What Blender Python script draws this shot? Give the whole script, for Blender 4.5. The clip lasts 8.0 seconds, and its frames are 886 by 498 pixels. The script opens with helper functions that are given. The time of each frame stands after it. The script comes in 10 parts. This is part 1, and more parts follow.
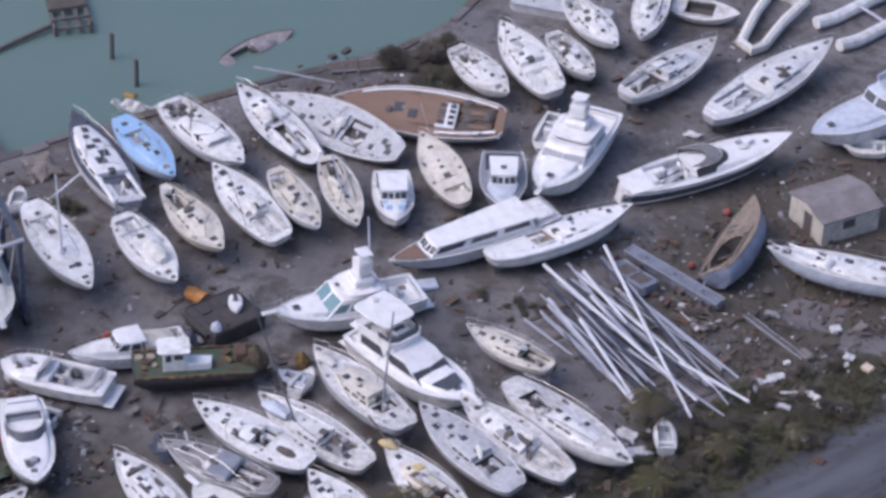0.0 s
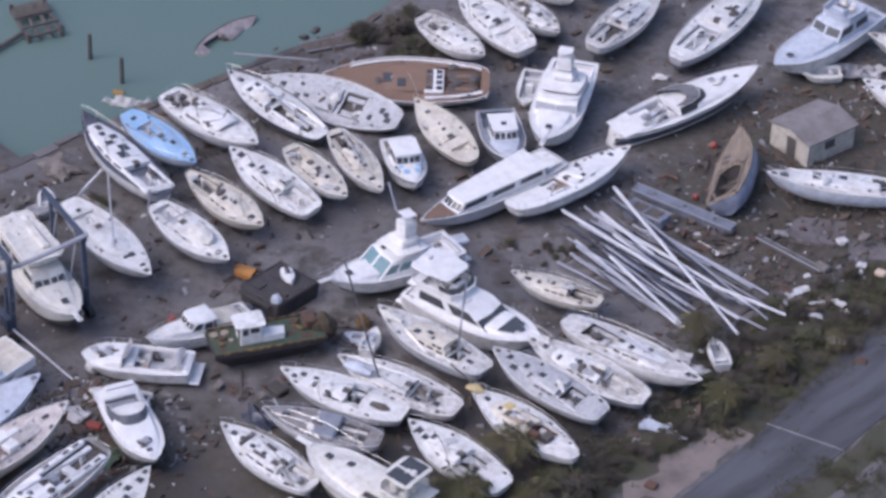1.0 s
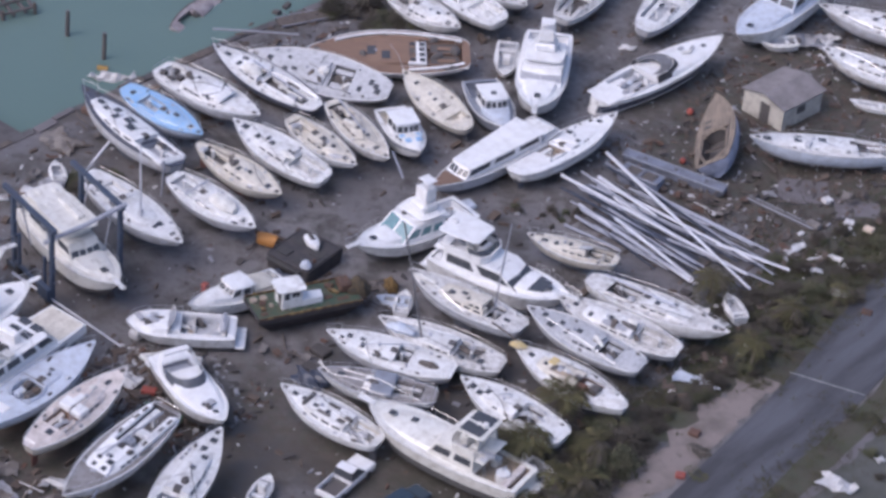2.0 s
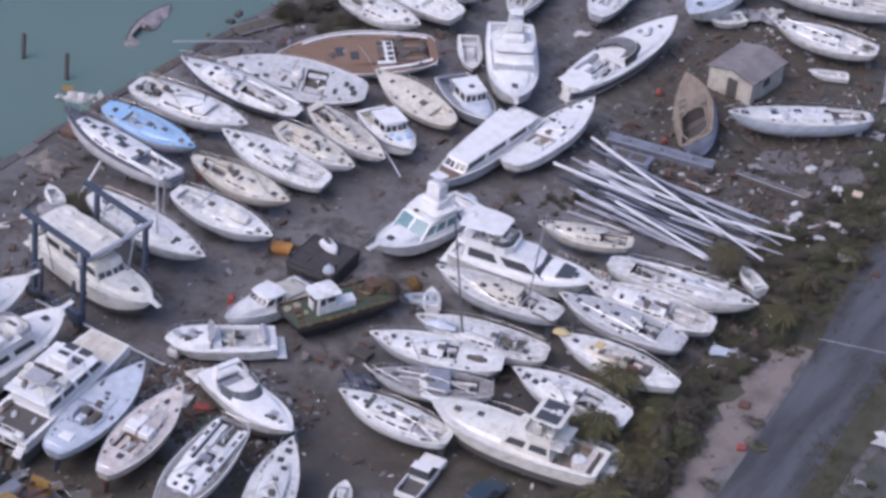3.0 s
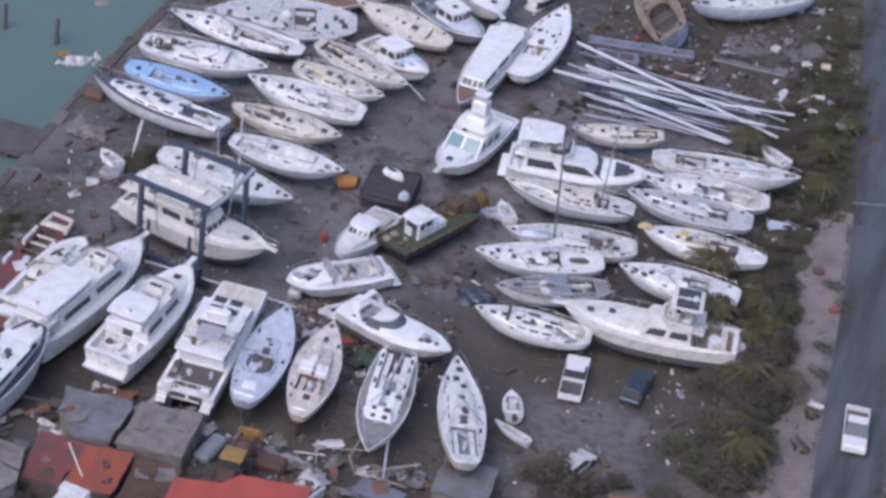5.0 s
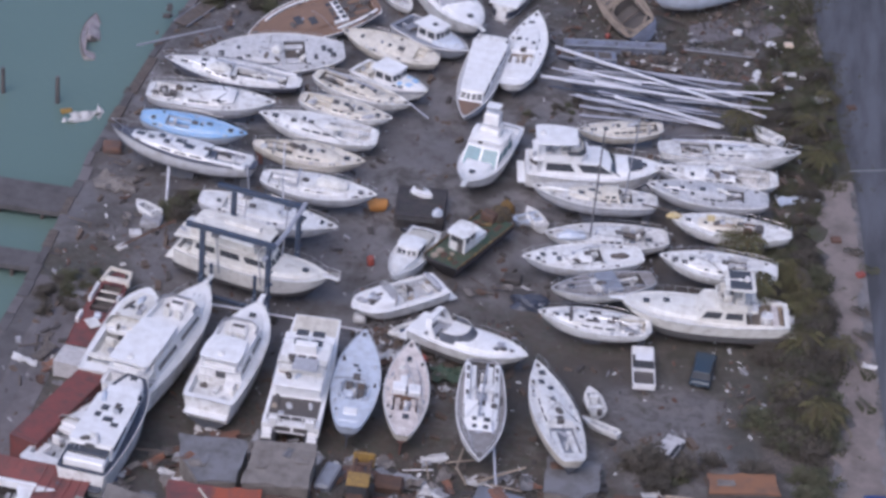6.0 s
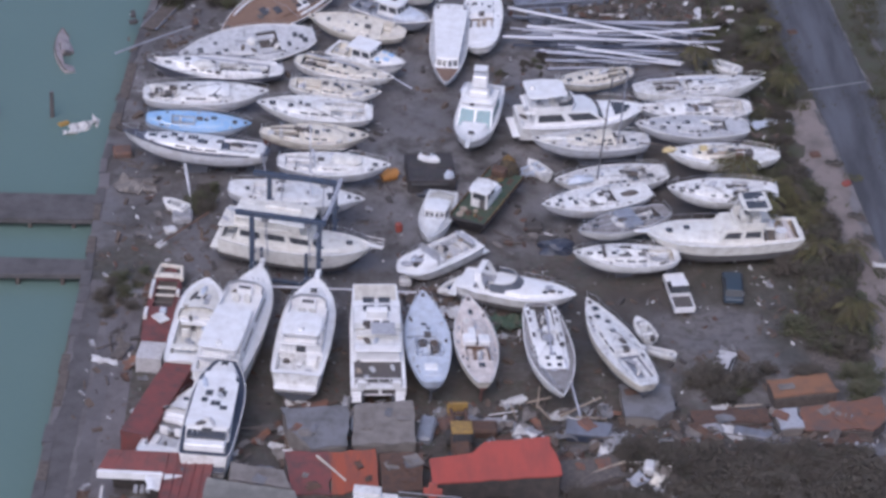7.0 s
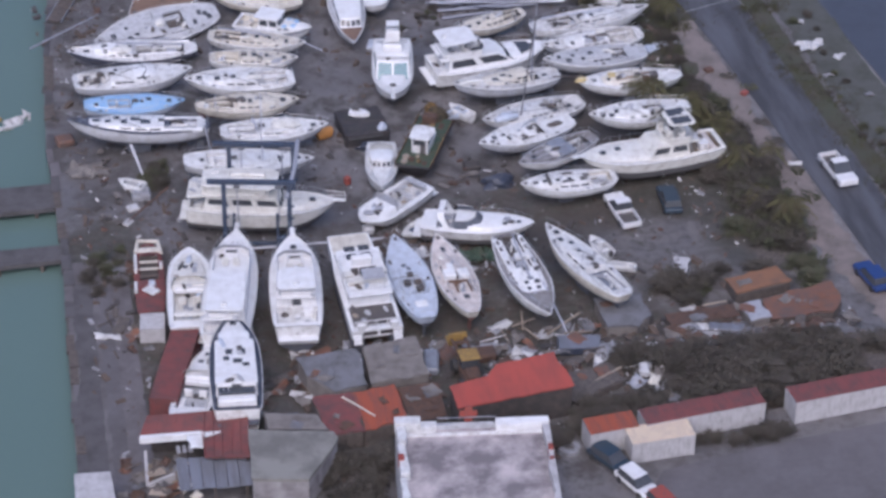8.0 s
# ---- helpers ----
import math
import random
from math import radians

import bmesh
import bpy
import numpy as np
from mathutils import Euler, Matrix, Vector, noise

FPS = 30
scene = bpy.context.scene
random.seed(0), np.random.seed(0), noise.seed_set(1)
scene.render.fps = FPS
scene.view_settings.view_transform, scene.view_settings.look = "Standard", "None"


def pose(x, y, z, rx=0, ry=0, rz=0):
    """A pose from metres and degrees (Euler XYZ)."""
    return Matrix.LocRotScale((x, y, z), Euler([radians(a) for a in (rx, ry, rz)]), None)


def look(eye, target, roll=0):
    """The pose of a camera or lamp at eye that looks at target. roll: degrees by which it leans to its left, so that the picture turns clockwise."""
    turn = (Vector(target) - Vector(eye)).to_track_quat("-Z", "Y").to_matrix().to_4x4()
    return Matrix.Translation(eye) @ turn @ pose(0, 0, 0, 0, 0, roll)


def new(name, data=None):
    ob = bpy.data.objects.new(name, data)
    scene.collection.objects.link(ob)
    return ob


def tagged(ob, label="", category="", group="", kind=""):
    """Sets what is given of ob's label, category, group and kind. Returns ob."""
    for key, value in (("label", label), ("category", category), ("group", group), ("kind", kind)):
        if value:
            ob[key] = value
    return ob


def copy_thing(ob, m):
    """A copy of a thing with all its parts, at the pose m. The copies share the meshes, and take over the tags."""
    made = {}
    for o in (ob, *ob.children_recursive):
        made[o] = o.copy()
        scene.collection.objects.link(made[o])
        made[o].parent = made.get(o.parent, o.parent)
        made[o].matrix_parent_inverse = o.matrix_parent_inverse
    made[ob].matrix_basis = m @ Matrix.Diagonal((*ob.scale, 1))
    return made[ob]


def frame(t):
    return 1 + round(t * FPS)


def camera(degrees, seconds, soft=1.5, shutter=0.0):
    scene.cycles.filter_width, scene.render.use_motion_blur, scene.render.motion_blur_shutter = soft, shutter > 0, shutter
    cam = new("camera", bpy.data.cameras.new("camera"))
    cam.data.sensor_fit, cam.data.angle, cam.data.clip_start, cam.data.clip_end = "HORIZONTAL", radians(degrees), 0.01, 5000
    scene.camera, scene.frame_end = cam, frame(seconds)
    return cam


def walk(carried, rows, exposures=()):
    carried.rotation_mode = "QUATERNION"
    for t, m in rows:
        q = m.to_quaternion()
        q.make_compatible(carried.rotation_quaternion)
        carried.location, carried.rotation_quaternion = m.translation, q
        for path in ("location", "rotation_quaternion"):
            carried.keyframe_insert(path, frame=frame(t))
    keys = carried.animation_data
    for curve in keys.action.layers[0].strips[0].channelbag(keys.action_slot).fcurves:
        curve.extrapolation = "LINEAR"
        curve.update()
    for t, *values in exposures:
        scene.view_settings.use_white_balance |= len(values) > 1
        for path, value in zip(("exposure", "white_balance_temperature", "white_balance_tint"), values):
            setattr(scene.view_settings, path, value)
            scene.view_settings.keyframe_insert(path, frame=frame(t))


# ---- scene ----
cam = camera(18.4, 8.0, soft=3.2)
PATH = [
    (0, (154.217, -92.311, 131.359), (152.882, -91.38, 130.197), 1.8),
    (0.5, (146.238, -106.158, 131.601), (144.972, -105.128, 130.445), 0.8),
    (1, (142.927, -124.453, 135.664), (141.759, -123.322, 134.499), 1.2),
    (1.5, (136.016, -139.235, 137.315), (134.94, -138.016, 136.151), 3.6),
    (3, (101.314, -168.682, 132.427), (100.529, -167.231, 131.297), 5.9),
    (3.5, (89.448, -176.432, 131.919), (88.766, -174.921, 130.8), 5.7),
    (4, (77.018, -184.717, 131.688), (76.45, -183.166, 130.561), 5.4),
    (4.5, (64.55, -192.633, 131.96), (64.1, -191.052, 130.821), 6.9),
    (5, (51.99, -199.258, 132.653), (51.624, -197.657, 131.512), 7.4),
    (5.2, (46.639, -201.508, 132.97), (46.307, -199.899, 131.83), 7.2),
    (6.5, (9.85, -217.824, 137.749), (9.813, -216.167, 136.63), 3.5),
    (7, (-5.886, -224.509, 139.442), (-5.808, -222.856, 138.319), 2.4),
    (7.5, (-22.156, -230.03, 142.179), (-21.944, -228.392, 141.051), 2.1),
    (8, (-36.979, -234.456, 145.005), (-36.637, -232.846, 143.869), 0.8),
]
walk(cam, [(t, look(eye, target, roll)) for t, eye, target, roll in PATH], exposures=[(0.0, 0.17, 5850, 20), (8.0, 0.02, 5680, 19)])

# ---- world and light ----
world = bpy.data.worlds.new("overcast_sky")
scene.world = world
world.use_nodes = True
wn = world.node_tree
sky = wn.nodes.new("ShaderNodeTexSky")
sky.sky_type = "NISHITA"
sky.sun_disc = False
sky.sun_elevation = radians(48)
sky.sun_rotation = radians(200)
sky.dust_density = 4.0
sky.air_density = 1.0
wn.links.new(sky.outputs["Color"], wn.nodes["Background"].inputs["Color"])
wn.nodes["Background"].inputs["Strength"].default_value = 0.15
sun = new("sun", bpy.data.lights.new("sun", "SUN"))
sun.data.energy = 0.8
sun.data.angle = radians(50)
sun.data.color = (1.0, 0.95, 0.9)
sun.matrix_world = look((-20, -60, 90), (0, 0, 0))


# ---- materials ----
def material(name, color, rough=0.5, metal=0.0, second=None, scale=3.0, amount=0.5, fine=18.0, bump=0.0, vary=0.0, spec=0.5, stretch=(1, 1, 1), lo=0.42, hi=0.68, speck=0.0):
    """A surface of one colour, stained with a second at two scales."""
    m = bpy.data.materials.new(name)
    m.use_nodes = True
    nt = m.node_tree
    bs = nt.nodes["Principled BSDF"]
    bs.inputs["Roughness"].default_value = rough
    bs.inputs["Metallic"].default_value = metal
    bs.inputs["Specular IOR Level"].default_value = spec
    tc = nt.nodes.new("ShaderNodeTexCoord")
    mp = nt.nodes.new("ShaderNodeMapping")
    mp.inputs["Scale"].default_value = stretch
    nt.links.new(tc.outputs["Object"], mp.inputs["Vector"])
    info = nt.nodes.new("ShaderNodeObjectInfo")
    shift = nt.nodes.new("ShaderNodeVectorMath")
    shift.operation = "ADD"
    spread = nt.nodes.new("ShaderNodeMath")
    spread.operation = "MULTIPLY"
    spread.inputs[1].default_value = 57.0
    nt.links.new(info.outputs["Random"], spread.inputs[0])
    nt.links.new(mp.outputs["Vector"], shift.inputs[0])
    nt.links.new(spread.outputs[0], shift.inputs[1])
    second = second or tuple(c * 0.6 for c in color)
    n1 = nt.nodes.new("ShaderNodeTexNoise")
    n1.inputs["Scale"].default_value = scale
    n1.inputs["Detail"].default_value = 6
    n1.inputs["Roughness"].default_value = 0.65
    n2 = nt.nodes.new("ShaderNodeTexNoise")
    n2.inputs["Scale"].default_value = fine
    n2.inputs["Detail"].default_value = 3
    for n in (n1, n2):
        nt.links.new(shift.outputs[0], n.inputs["Vector"])
    ramp = nt.nodes.new("ShaderNodeMapRange")
    ramp.inputs["From Min"].default_value, ramp.inputs["From Max"].default_value = lo, hi
    ramp.inputs["To Max"].default_value = amount
    nt.links.new(n1.outputs["Fac"], ramp.inputs["Value"])
    mix = nt.nodes.new("ShaderNodeMix")
    mix.data_type = "RGBA"
    mix.inputs["A"].default_value = (*color, 1)
    mix.inputs["B"].default_value = (*second, 1)
    nt.links.new(ramp.outputs["Result"], mix.inputs["Factor"])
    if speck:
        n3 = nt.nodes.new("ShaderNodeTexNoise")
        n3.inputs["Scale"].default_value, n3.inputs["Detail"].default_value, n3.inputs["Roughness"].default_value = 2.6, 5, 0.75
        nt.links.new(shift.outputs[0], n3.inputs["Vector"])
        r3 = nt.nodes.new("ShaderNodeMapRange")
        r3.inputs["From Min"].default_value, r3.inputs["From Max"].default_value, r3.inputs["To Max"].default_value = 0.61, 0.68, speck
        nt.links.new(n3.outputs["Fac"], r3.inputs["Value"])
        clean, mix = mix, nt.nodes.new("ShaderNodeMix")
        mix.data_type = "RGBA"
        nt.links.new(clean.outputs["Result"], mix.inputs["A"])
        mix.inputs["B"].default_value = (0.10, 0.085, 0.07, 1)
        nt.links.new(r3.outputs["Result"], mix.inputs["Factor"])
    hsv = nt.nodes.new("ShaderNodeHueSaturation")
    grain = nt.nodes.new("ShaderNodeMapRange")
    grain.inputs["To Min"].default_value, grain.inputs["To Max"].default_value = 0.85, 1.12
    nt.links.new(n2.outputs["Fac"], grain.inputs["Value"])
    own = nt.nodes.new("ShaderNodeMapRange")
    own.inputs["To Min"].default_value, own.inputs["To Max"].default_value = 1 - vary, 1 + vary * 0.4
    nt.links.new(info.outputs["Random"], own.inputs["Value"])
    prod = nt.nodes.new("ShaderNodeMath")
    prod.operation = "MULTIPLY"
    nt.links.new(grain.outputs["Result"], prod.inputs[0])
    nt.links.new(own.outputs["Result"], prod.inputs[1])
    nt.links.new(prod.outputs[0], hsv.inputs["Value"])
    nt.links.new(mix.outputs["Result"], hsv.inputs["Color"])
    nt.links.new(hsv.outputs["Color"], bs.inputs["Base Color"])
    if bump:
        b = nt.nodes.new("ShaderNodeBump")
        b.inputs["Strength"].default_value = bump
        b.inputs["Distance"].default_value = 0.05
        nt.links.new(n1.outputs["Fac"], b.inputs["Height"])
        nt.links.new(b.outputs["Normal"], bs.inputs["Normal"])
    return m


DIRT = (0.30, 0.27, 0.23)
WHITE = material("white_gelcoat", (0.80, 0.80, 0.80), 0.4, second=DIRT, scale=1.3, amount=0.5, vary=0.10, speck=0.5)
CLEAN = material("clean_white_gelcoat", (0.84, 0.84, 0.85), 0.3, second=(0.5, 0.48, 0.45), scale=1.0, amount=0.4, vary=0.05)
DIRTY = material("muddied_gelcoat", (0.70, 0.69, 0.68), 0.5, second=(0.24, 0.21, 0.18), scale=1.6, amount=0.7, vary=0.12, speck=0.8)
CREAM = material("cream_gelcoat", (0.70, 0.66, 0.58), 0.45, second=(0.36, 0.31, 0.25), scale=1.4, amount=0.55, vary=0.08, speck=0.5)
OFFWHITE = material("aged_white_gelcoat", (0.77, 0.755, 0.715), 0.42, second=(0.42, 0.38, 0.32), scale=1.3, amount=0.5, vary=0.06, speck=0.45)
DRIFT = material("bleached_brown_planking", (0.265, 0.218, 0.175), 0.85, second=(0.095, 0.08, 0.07), scale=1.6, amount=0.9, stretch=(0.4, 4, 1), speck=0.4)
BLUEHULL = material("faded_blue_hull_paint", (0.27, 0.30, 0.40), 0.5, second=(0.14, 0.15, 0.18), scale=1.0, amount=0.7, speck=0.4)
PINKISH = material("sun_bleached_pinkish_deck", (0.68, 0.62, 0.59), 0.6, second=(0.34, 0.28, 0.25), scale=1.5, amount=0.7, vary=0.05, speck=0.6)
MUDDECK = material("mud_smeared_grey_deck", (0.30, 0.285, 0.285), 0.7, second=(0.16, 0.14, 0.13), scale=1.1, amount=0.8, vary=0.05, speck=0.5)
GREYD = material("grey_nonskid", (0.54, 0.55, 0.58), 0.6, second=(0.25, 0.25, 0.26), scale=1.8, amount=0.55, vary=0.1, speck=0.6)
PALEBLUE = material("pale_blue_deck", (0.56, 0.61, 0.70), 0.5, second=(0.34, 0.36, 0.40), scale=1.5, amount=0.6)
BLUE = material("sky_blue_paint", (0.29, 0.49, 0.74), 0.5, second=(0.52, 0.60, 0.68), scale=1.2, amount=0.6)
TEAK = material("weathered_teak", (0.235, 0.150, 0.105), 0.65, second=(0.15, 0.10, 0.08), scale=2.0, amount=0.7, stretch=(0.3, 7, 1), speck=0.3)
NAVY = material("navy_gelcoat", (0.045, 0.055, 0.085), 0.3, second=(0.12, 0.12, 0.13), scale=1.5, amount=0.5)
SLATE = material("slate_grey_hull", (0.26, 0.28, 0.33), 0.4, second=(0.16, 0.16, 0.17), scale=1.2, amount=0.6)
HULLGREY = material("pale_grey_hull", (0.55, 0.56, 0.60), 0.4, second=(0.30, 0.28, 0.26), scale=1.0, amount=0.6, vary=0.1)
GLASS = material("dark_glazing", (0.070, 0.075, 0.086), 0.12, second=(0.10, 0.10, 0.105), scale=2, amount=0.6, spec=0.6)
CYAN = material("tinted_cyan_glazing", (0.17, 0.29, 0.32), 0.1, second=(0.10, 0.18, 0.20), scale=2, amount=0.6, spec=0.7)
# dark gear; in wells, companionways and doorways it paints the shade inside
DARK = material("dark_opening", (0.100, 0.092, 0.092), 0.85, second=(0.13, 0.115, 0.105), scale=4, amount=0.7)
STEEL = material("stainless_steel", (0.62, 0.63, 0.65), 0.3, 0.9, second=(0.4, 0.4, 0.4), scale=5, amount=0.4)
ALU = material("anodised_aluminium", (0.44, 0.46, 0.53), 0.5, 0.1, second=(0.30, 0.30, 0.34), scale=1.2, amount=0.6, vary=0.35, stretch=(0.3, 3, 3))
CANVAS = material("grey_canvas", (0.40, 0.41, 0.45), 0.9, second=(0.25, 0.25, 0.27), scale=2.5, amount=0.6, bump=0.3)
BLUECANVAS = material("blue_canvas", (0.08, 0.13, 0.26), 0.9, second=(0.16, 0.19, 0.25), scale=2.5, amount=0.6, bump=0.3)
SAIL = material("white_sailcloth", (0.72, 0.71, 0.68), 0.85, second=(0.42, 0.40, 0.36), scale=2.5, amount=0.6, bump=0.4)
TAN = material("tan_upholstery", (0.36, 0.30, 0.24), 0.8, second=(0.22, 0.18, 0.15), scale=3, amount=0.6)
ANTIFOUL_B = material("blue_antifouling", (0.115, 0.125, 0.155), 0.8, second=(0.16, 0.155, 0.15), scale=2, amount=0.7)
ANTIFOUL_R = material("red_antifouling", (0.19, 0.085, 0.07), 0.8, second=(0.14, 0.10, 0.09), scale=2, amount=0.7)
ANTIFOUL_K = material("black_antifouling", (0.100, 0.097, 0.100), 0.8, second=(0.14, 0.13, 0.12), scale=2, amount=0.7)
ORANGE = material("orange_plastic", (0.52, 0.235, 0.06), 0.6, second=(0.30, 0.16, 0.07), scale=2, amount=0.7)
YELLOW = material("yellow_paint", (0.36, 0.225, 0.06), 0.6, second=(0.17, 0.115, 0.06), scale=2.2, amount=0.8)
REDP = material("red_paint", (0.34, 0.075, 0.055), 0.6, second=(0.18, 0.08, 0.07), scale=2, amount=0.8)
REDROOF = material("red_roof_sheet", (0.40, 0.082, 0.060), 0.6, second=(0.27, 0.072, 0.058), scale=0.5, amount=0.9, stretch=(1.6, 0.5, 1), speck=0.2)
RUSTRED = material("oxide_red_sheet", (0.205, 0.066, 0.060), 0.7, second=(0.10, 0.062, 0.06), scale=0.8, amount=0.9, speck=0.3)
RUST = material("rusty_iron", (0.125, 0.072, 0.050), 0.85, second=(0.065, 0.05, 0.045), scale=2, amount=0.8)
BROWNROOF = material("rusted_roof_sheet", (0.21, 0.10, 0.065), 0.85, second=(0.12, 0.09, 0.08), scale=0.7, amount=1.0, speck=0.4)
GREYROOF = material("grey_roof_sheet", (0.19, 0.19, 0.205), 0.75, second=(0.10, 0.095, 0.092), scale=0.6, amount=0.9, speck=0.6)
FELT = material("brown_grey_roof_felt", (0.225, 0.205, 0.19), 0.9, second=(0.13, 0.112, 0.102), scale=0.7, amount=0.9, speck=0.6)
CONCRETE = material("stained_concrete", (0.36, 0.34, 0.345), 0.85, second=(0.17, 0.155, 0.16), scale=0.4, amount=0.95, bump=0.1, speck=0.4)
QUAY = material("muddy_quay_concrete", (0.165, 0.152, 0.158), 0.9, second=(0.10, 0.09, 0.09), scale=0.35, amount=0.95, bump=0.2, speck=0.6)
PIER = material("dark_wet_concrete", (0.115, 0.108, 0.112), 0.9, second=(0.07, 0.066, 0.066), scale=0.5, amount=0.95, bump=0.2, speck=0.5)
PLASTER = material("painted_plaster", (0.52, 0.51, 0.52), 0.8, second=(0.30, 0.28, 0.28), scale=1.0, amount=0.7, speck=0.3)
CREAMWALL = material("cream_plaster", (0.60, 0.57, 0.50), 0.85, second=(0.28, 0.25, 0.22), scale=1.2, amount=0.7, speck=0.4)
GREENDECK = material("green_deck_paint", (0.045, 0.085, 0.058), 0.7, second=(0.10, 0.085, 0.055), scale=1.3, amount=0.9, speck=0.5)
LIFTBLUE = material("blue_lift_paint", (0.055, 0.078, 0.125), 0.6, second=(0.07, 0.07, 0.08), scale=2, amount=0.7)
TARMAC = material("worn_asphalt", (0.112, 0.115, 0.133), 0.75, second=(0.052, 0.052, 0.058), scale=0.5, amount=0.95, fine=2.0, bump=0.1, stretch=(1.0, 0.16, 1), lo=0.36, hi=0.62, speck=0.2)
SAND = material("pale_sand", (0.235, 0.200, 0.186), 0.95, second=(0.145, 0.125, 0.114), scale=0.45, amount=0.9, bump=0.3, speck=0.5)
GRASS = material("rough_grass", (0.070, 0.074, 0.050), 0.95, second=(0.080, 0.070, 0.057), scale=0.35, amount=1.0, fine=5, bump=0.6, speck=0.3)
TIMBER = material("weathered_timber", (0.13, 0.108, 0.095), 0.9, second=(0.07, 0.06, 0.055), scale=2, amount=0.8)
LEAF = material("dull_green_leaves", (0.094, 0.099, 0.062), 0.75, second=(0.122, 0.108, 0.076), scale=0.9, amount=0.9, vary=0.3, spec=0.1)
BROWNLEAF = material("salt_burnt_foliage", (0.108, 0.094, 0.080), 0.85, second=(0.088, 0.083, 0.066), scale=0.9, amount=0.9, vary=0.3, spec=0.1)
PALMLEAF = material("wind_burnt_palm_leaf", (0.118, 0.116, 0.058), 0.7, second=(0.125, 0.098, 0.062), scale=0.9, amount=0.9, vary=0.3, spec=0.1)
GREENBLADE = material("olive_grass_blades", (0.074, 0.078, 0.042), 0.8, second=(0.092, 0.080, 0.054), scale=0.6, amount=0.9, spec=0.1)
BARK = material("grey_brown_bark", (0.17, 0.14, 0.115), 0.9, second=(0.09, 0.075, 0.06), scale=4, amount=0.8)
TYRE = material("black_rubber", (0.050, 0.048, 0.048), 0.8, second=(0.09, 0.085, 0.08))
CARBLUE = material("dark_blue_car_paint", (0.032, 0.055, 0.080), 0.3, second=(0.05, 0.06, 0.08), scale=2, amount=0.4)
CARBRIGHT = material("blue_car_paint", (0.025, 0.055, 0.19), 0.3, second=(0.04, 0.07, 0.15), scale=2, amount=0.4)
CARWHITE = material("white_car_paint", (0.78, 0.78, 0.80), 0.25, second=(0.55, 0.53, 0.5), scale=2, amount=0.4)
WEEDS = material("grey_weedy_mud", (0.098, 0.100, 0.094), 0.95, second=(0.066, 0.069, 0.055), scale=0.4, amount=0.9, fine=3, bump=0.3, speck=0.3)
LAGOON = material("still_grey_lagoon", (0.072, 0.078, 0.098), 0.35, second=(0.058, 0.062, 0.074), scale=0.12, amount=0.9, fine=1.0)
LINE = material("white_road_paint", (0.30, 0.30, 0.30), 0.8, second=(0.10, 0.10, 0.11), scale=2.5, amount=0.9)
MUDFILL = material("mud_and_wet_wood", (0.098, 0.086, 0.08), 0.9, second=(0.18, 0.15, 0.13), scale=3, amount=0.8, bump=0.4)
SHEDROOF = material("pinkish_grey_roof", (0.25, 0.228, 0.23), 0.85, second=(0.165, 0.148, 0.148), scale=0.6, amount=0.9, speck=0.4)
FLOATGREY = material("dull_slate_float_paint", (0.19, 0.21, 0.27), 0.6, second=(0.09, 0.09, 0.10), scale=1.0, amount=0.8, speck=0.4)
# boarding darkened to carry the shade under the shed roofs
DARKWALL = material("shade_dark_boarding", (0.060, 0.053, 0.050), 0.9, second=(0.10, 0.083, 0.072), scale=1.2, amount=0.9, bump=0.3, speck=0.4)
ORANGEROOF = material("streaked_orange_roof_sheet", (0.34, 0.085, 0.045), 0.75, second=(0.17, 0.075, 0.06), scale=0.55, amount=1.0, stretch=(2.2, 0.35, 1), speck=0.35)
TANROOF = material("tan_rust_roof_sheet", (0.27, 0.135, 0.075), 0.85, second=(0.17, 0.105, 0.075), scale=0.6, amount=0.9, speck=0.25)
PALEROOF = material("blotched_pale_roof", (0.265, 0.258, 0.235), 0.85, second=(0.165, 0.158, 0.145), scale=0.28, amount=1.0, bump=0.1, lo=0.40, hi=0.60, speck=0.2)
STAINROOF = material("rain_stained_roof_screed", (0.55, 0.49, 0.49), 0.85, second=(0.20, 0.178, 0.185), scale=0.30, amount=1.0, bump=0.1, lo=0.36, hi=0.60, speck=0.3)
BLUEGREY = material("blue_grey_sheet_metal", (0.19, 0.20, 0.235), 0.6, second=(0.12, 0.12, 0.13), scale=0.5, amount=0.9, stretch=(2.0, 0.4, 1), speck=0.3)
PEACH = material("faded_peach_roof", (0.68, 0.56, 0.42), 0.7, second=(0.50, 0.40, 0.34), scale=0.8, amount=0.7)
LOT = material("dry_grey_lot", (0.150, 0.140, 0.148), 0.95, second=(0.105, 0.098, 0.100), scale=0.18, amount=0.9, fine=2.0, bump=0.1, speck=0.25)
BITS = [
    material("debris_white", (0.60, 0.60, 0.61), 0.6, second=(0.4, 0.38, 0.36), scale=1.5, amount=0.8),
    material("debris_grey", (0.34, 0.34, 0.36), 0.8, second=(0.16, 0.15, 0.15), scale=1.5, amount=0.8),
    material("debris_timber", (0.13, 0.098, 0.08), 0.9, second=(0.09, 0.07, 0.055), scale=1.5, amount=0.8),
    material("debris_rust", (0.135, 0.078, 0.060), 0.9, second=(0.12, 0.07, 0.05), scale=1.5, amount=0.8),
    material("debris_dark", (0.070, 0.064, 0.062), 0.9, second=(0.09, 0.08, 0.075), scale=1.5, amount=0.8),
]


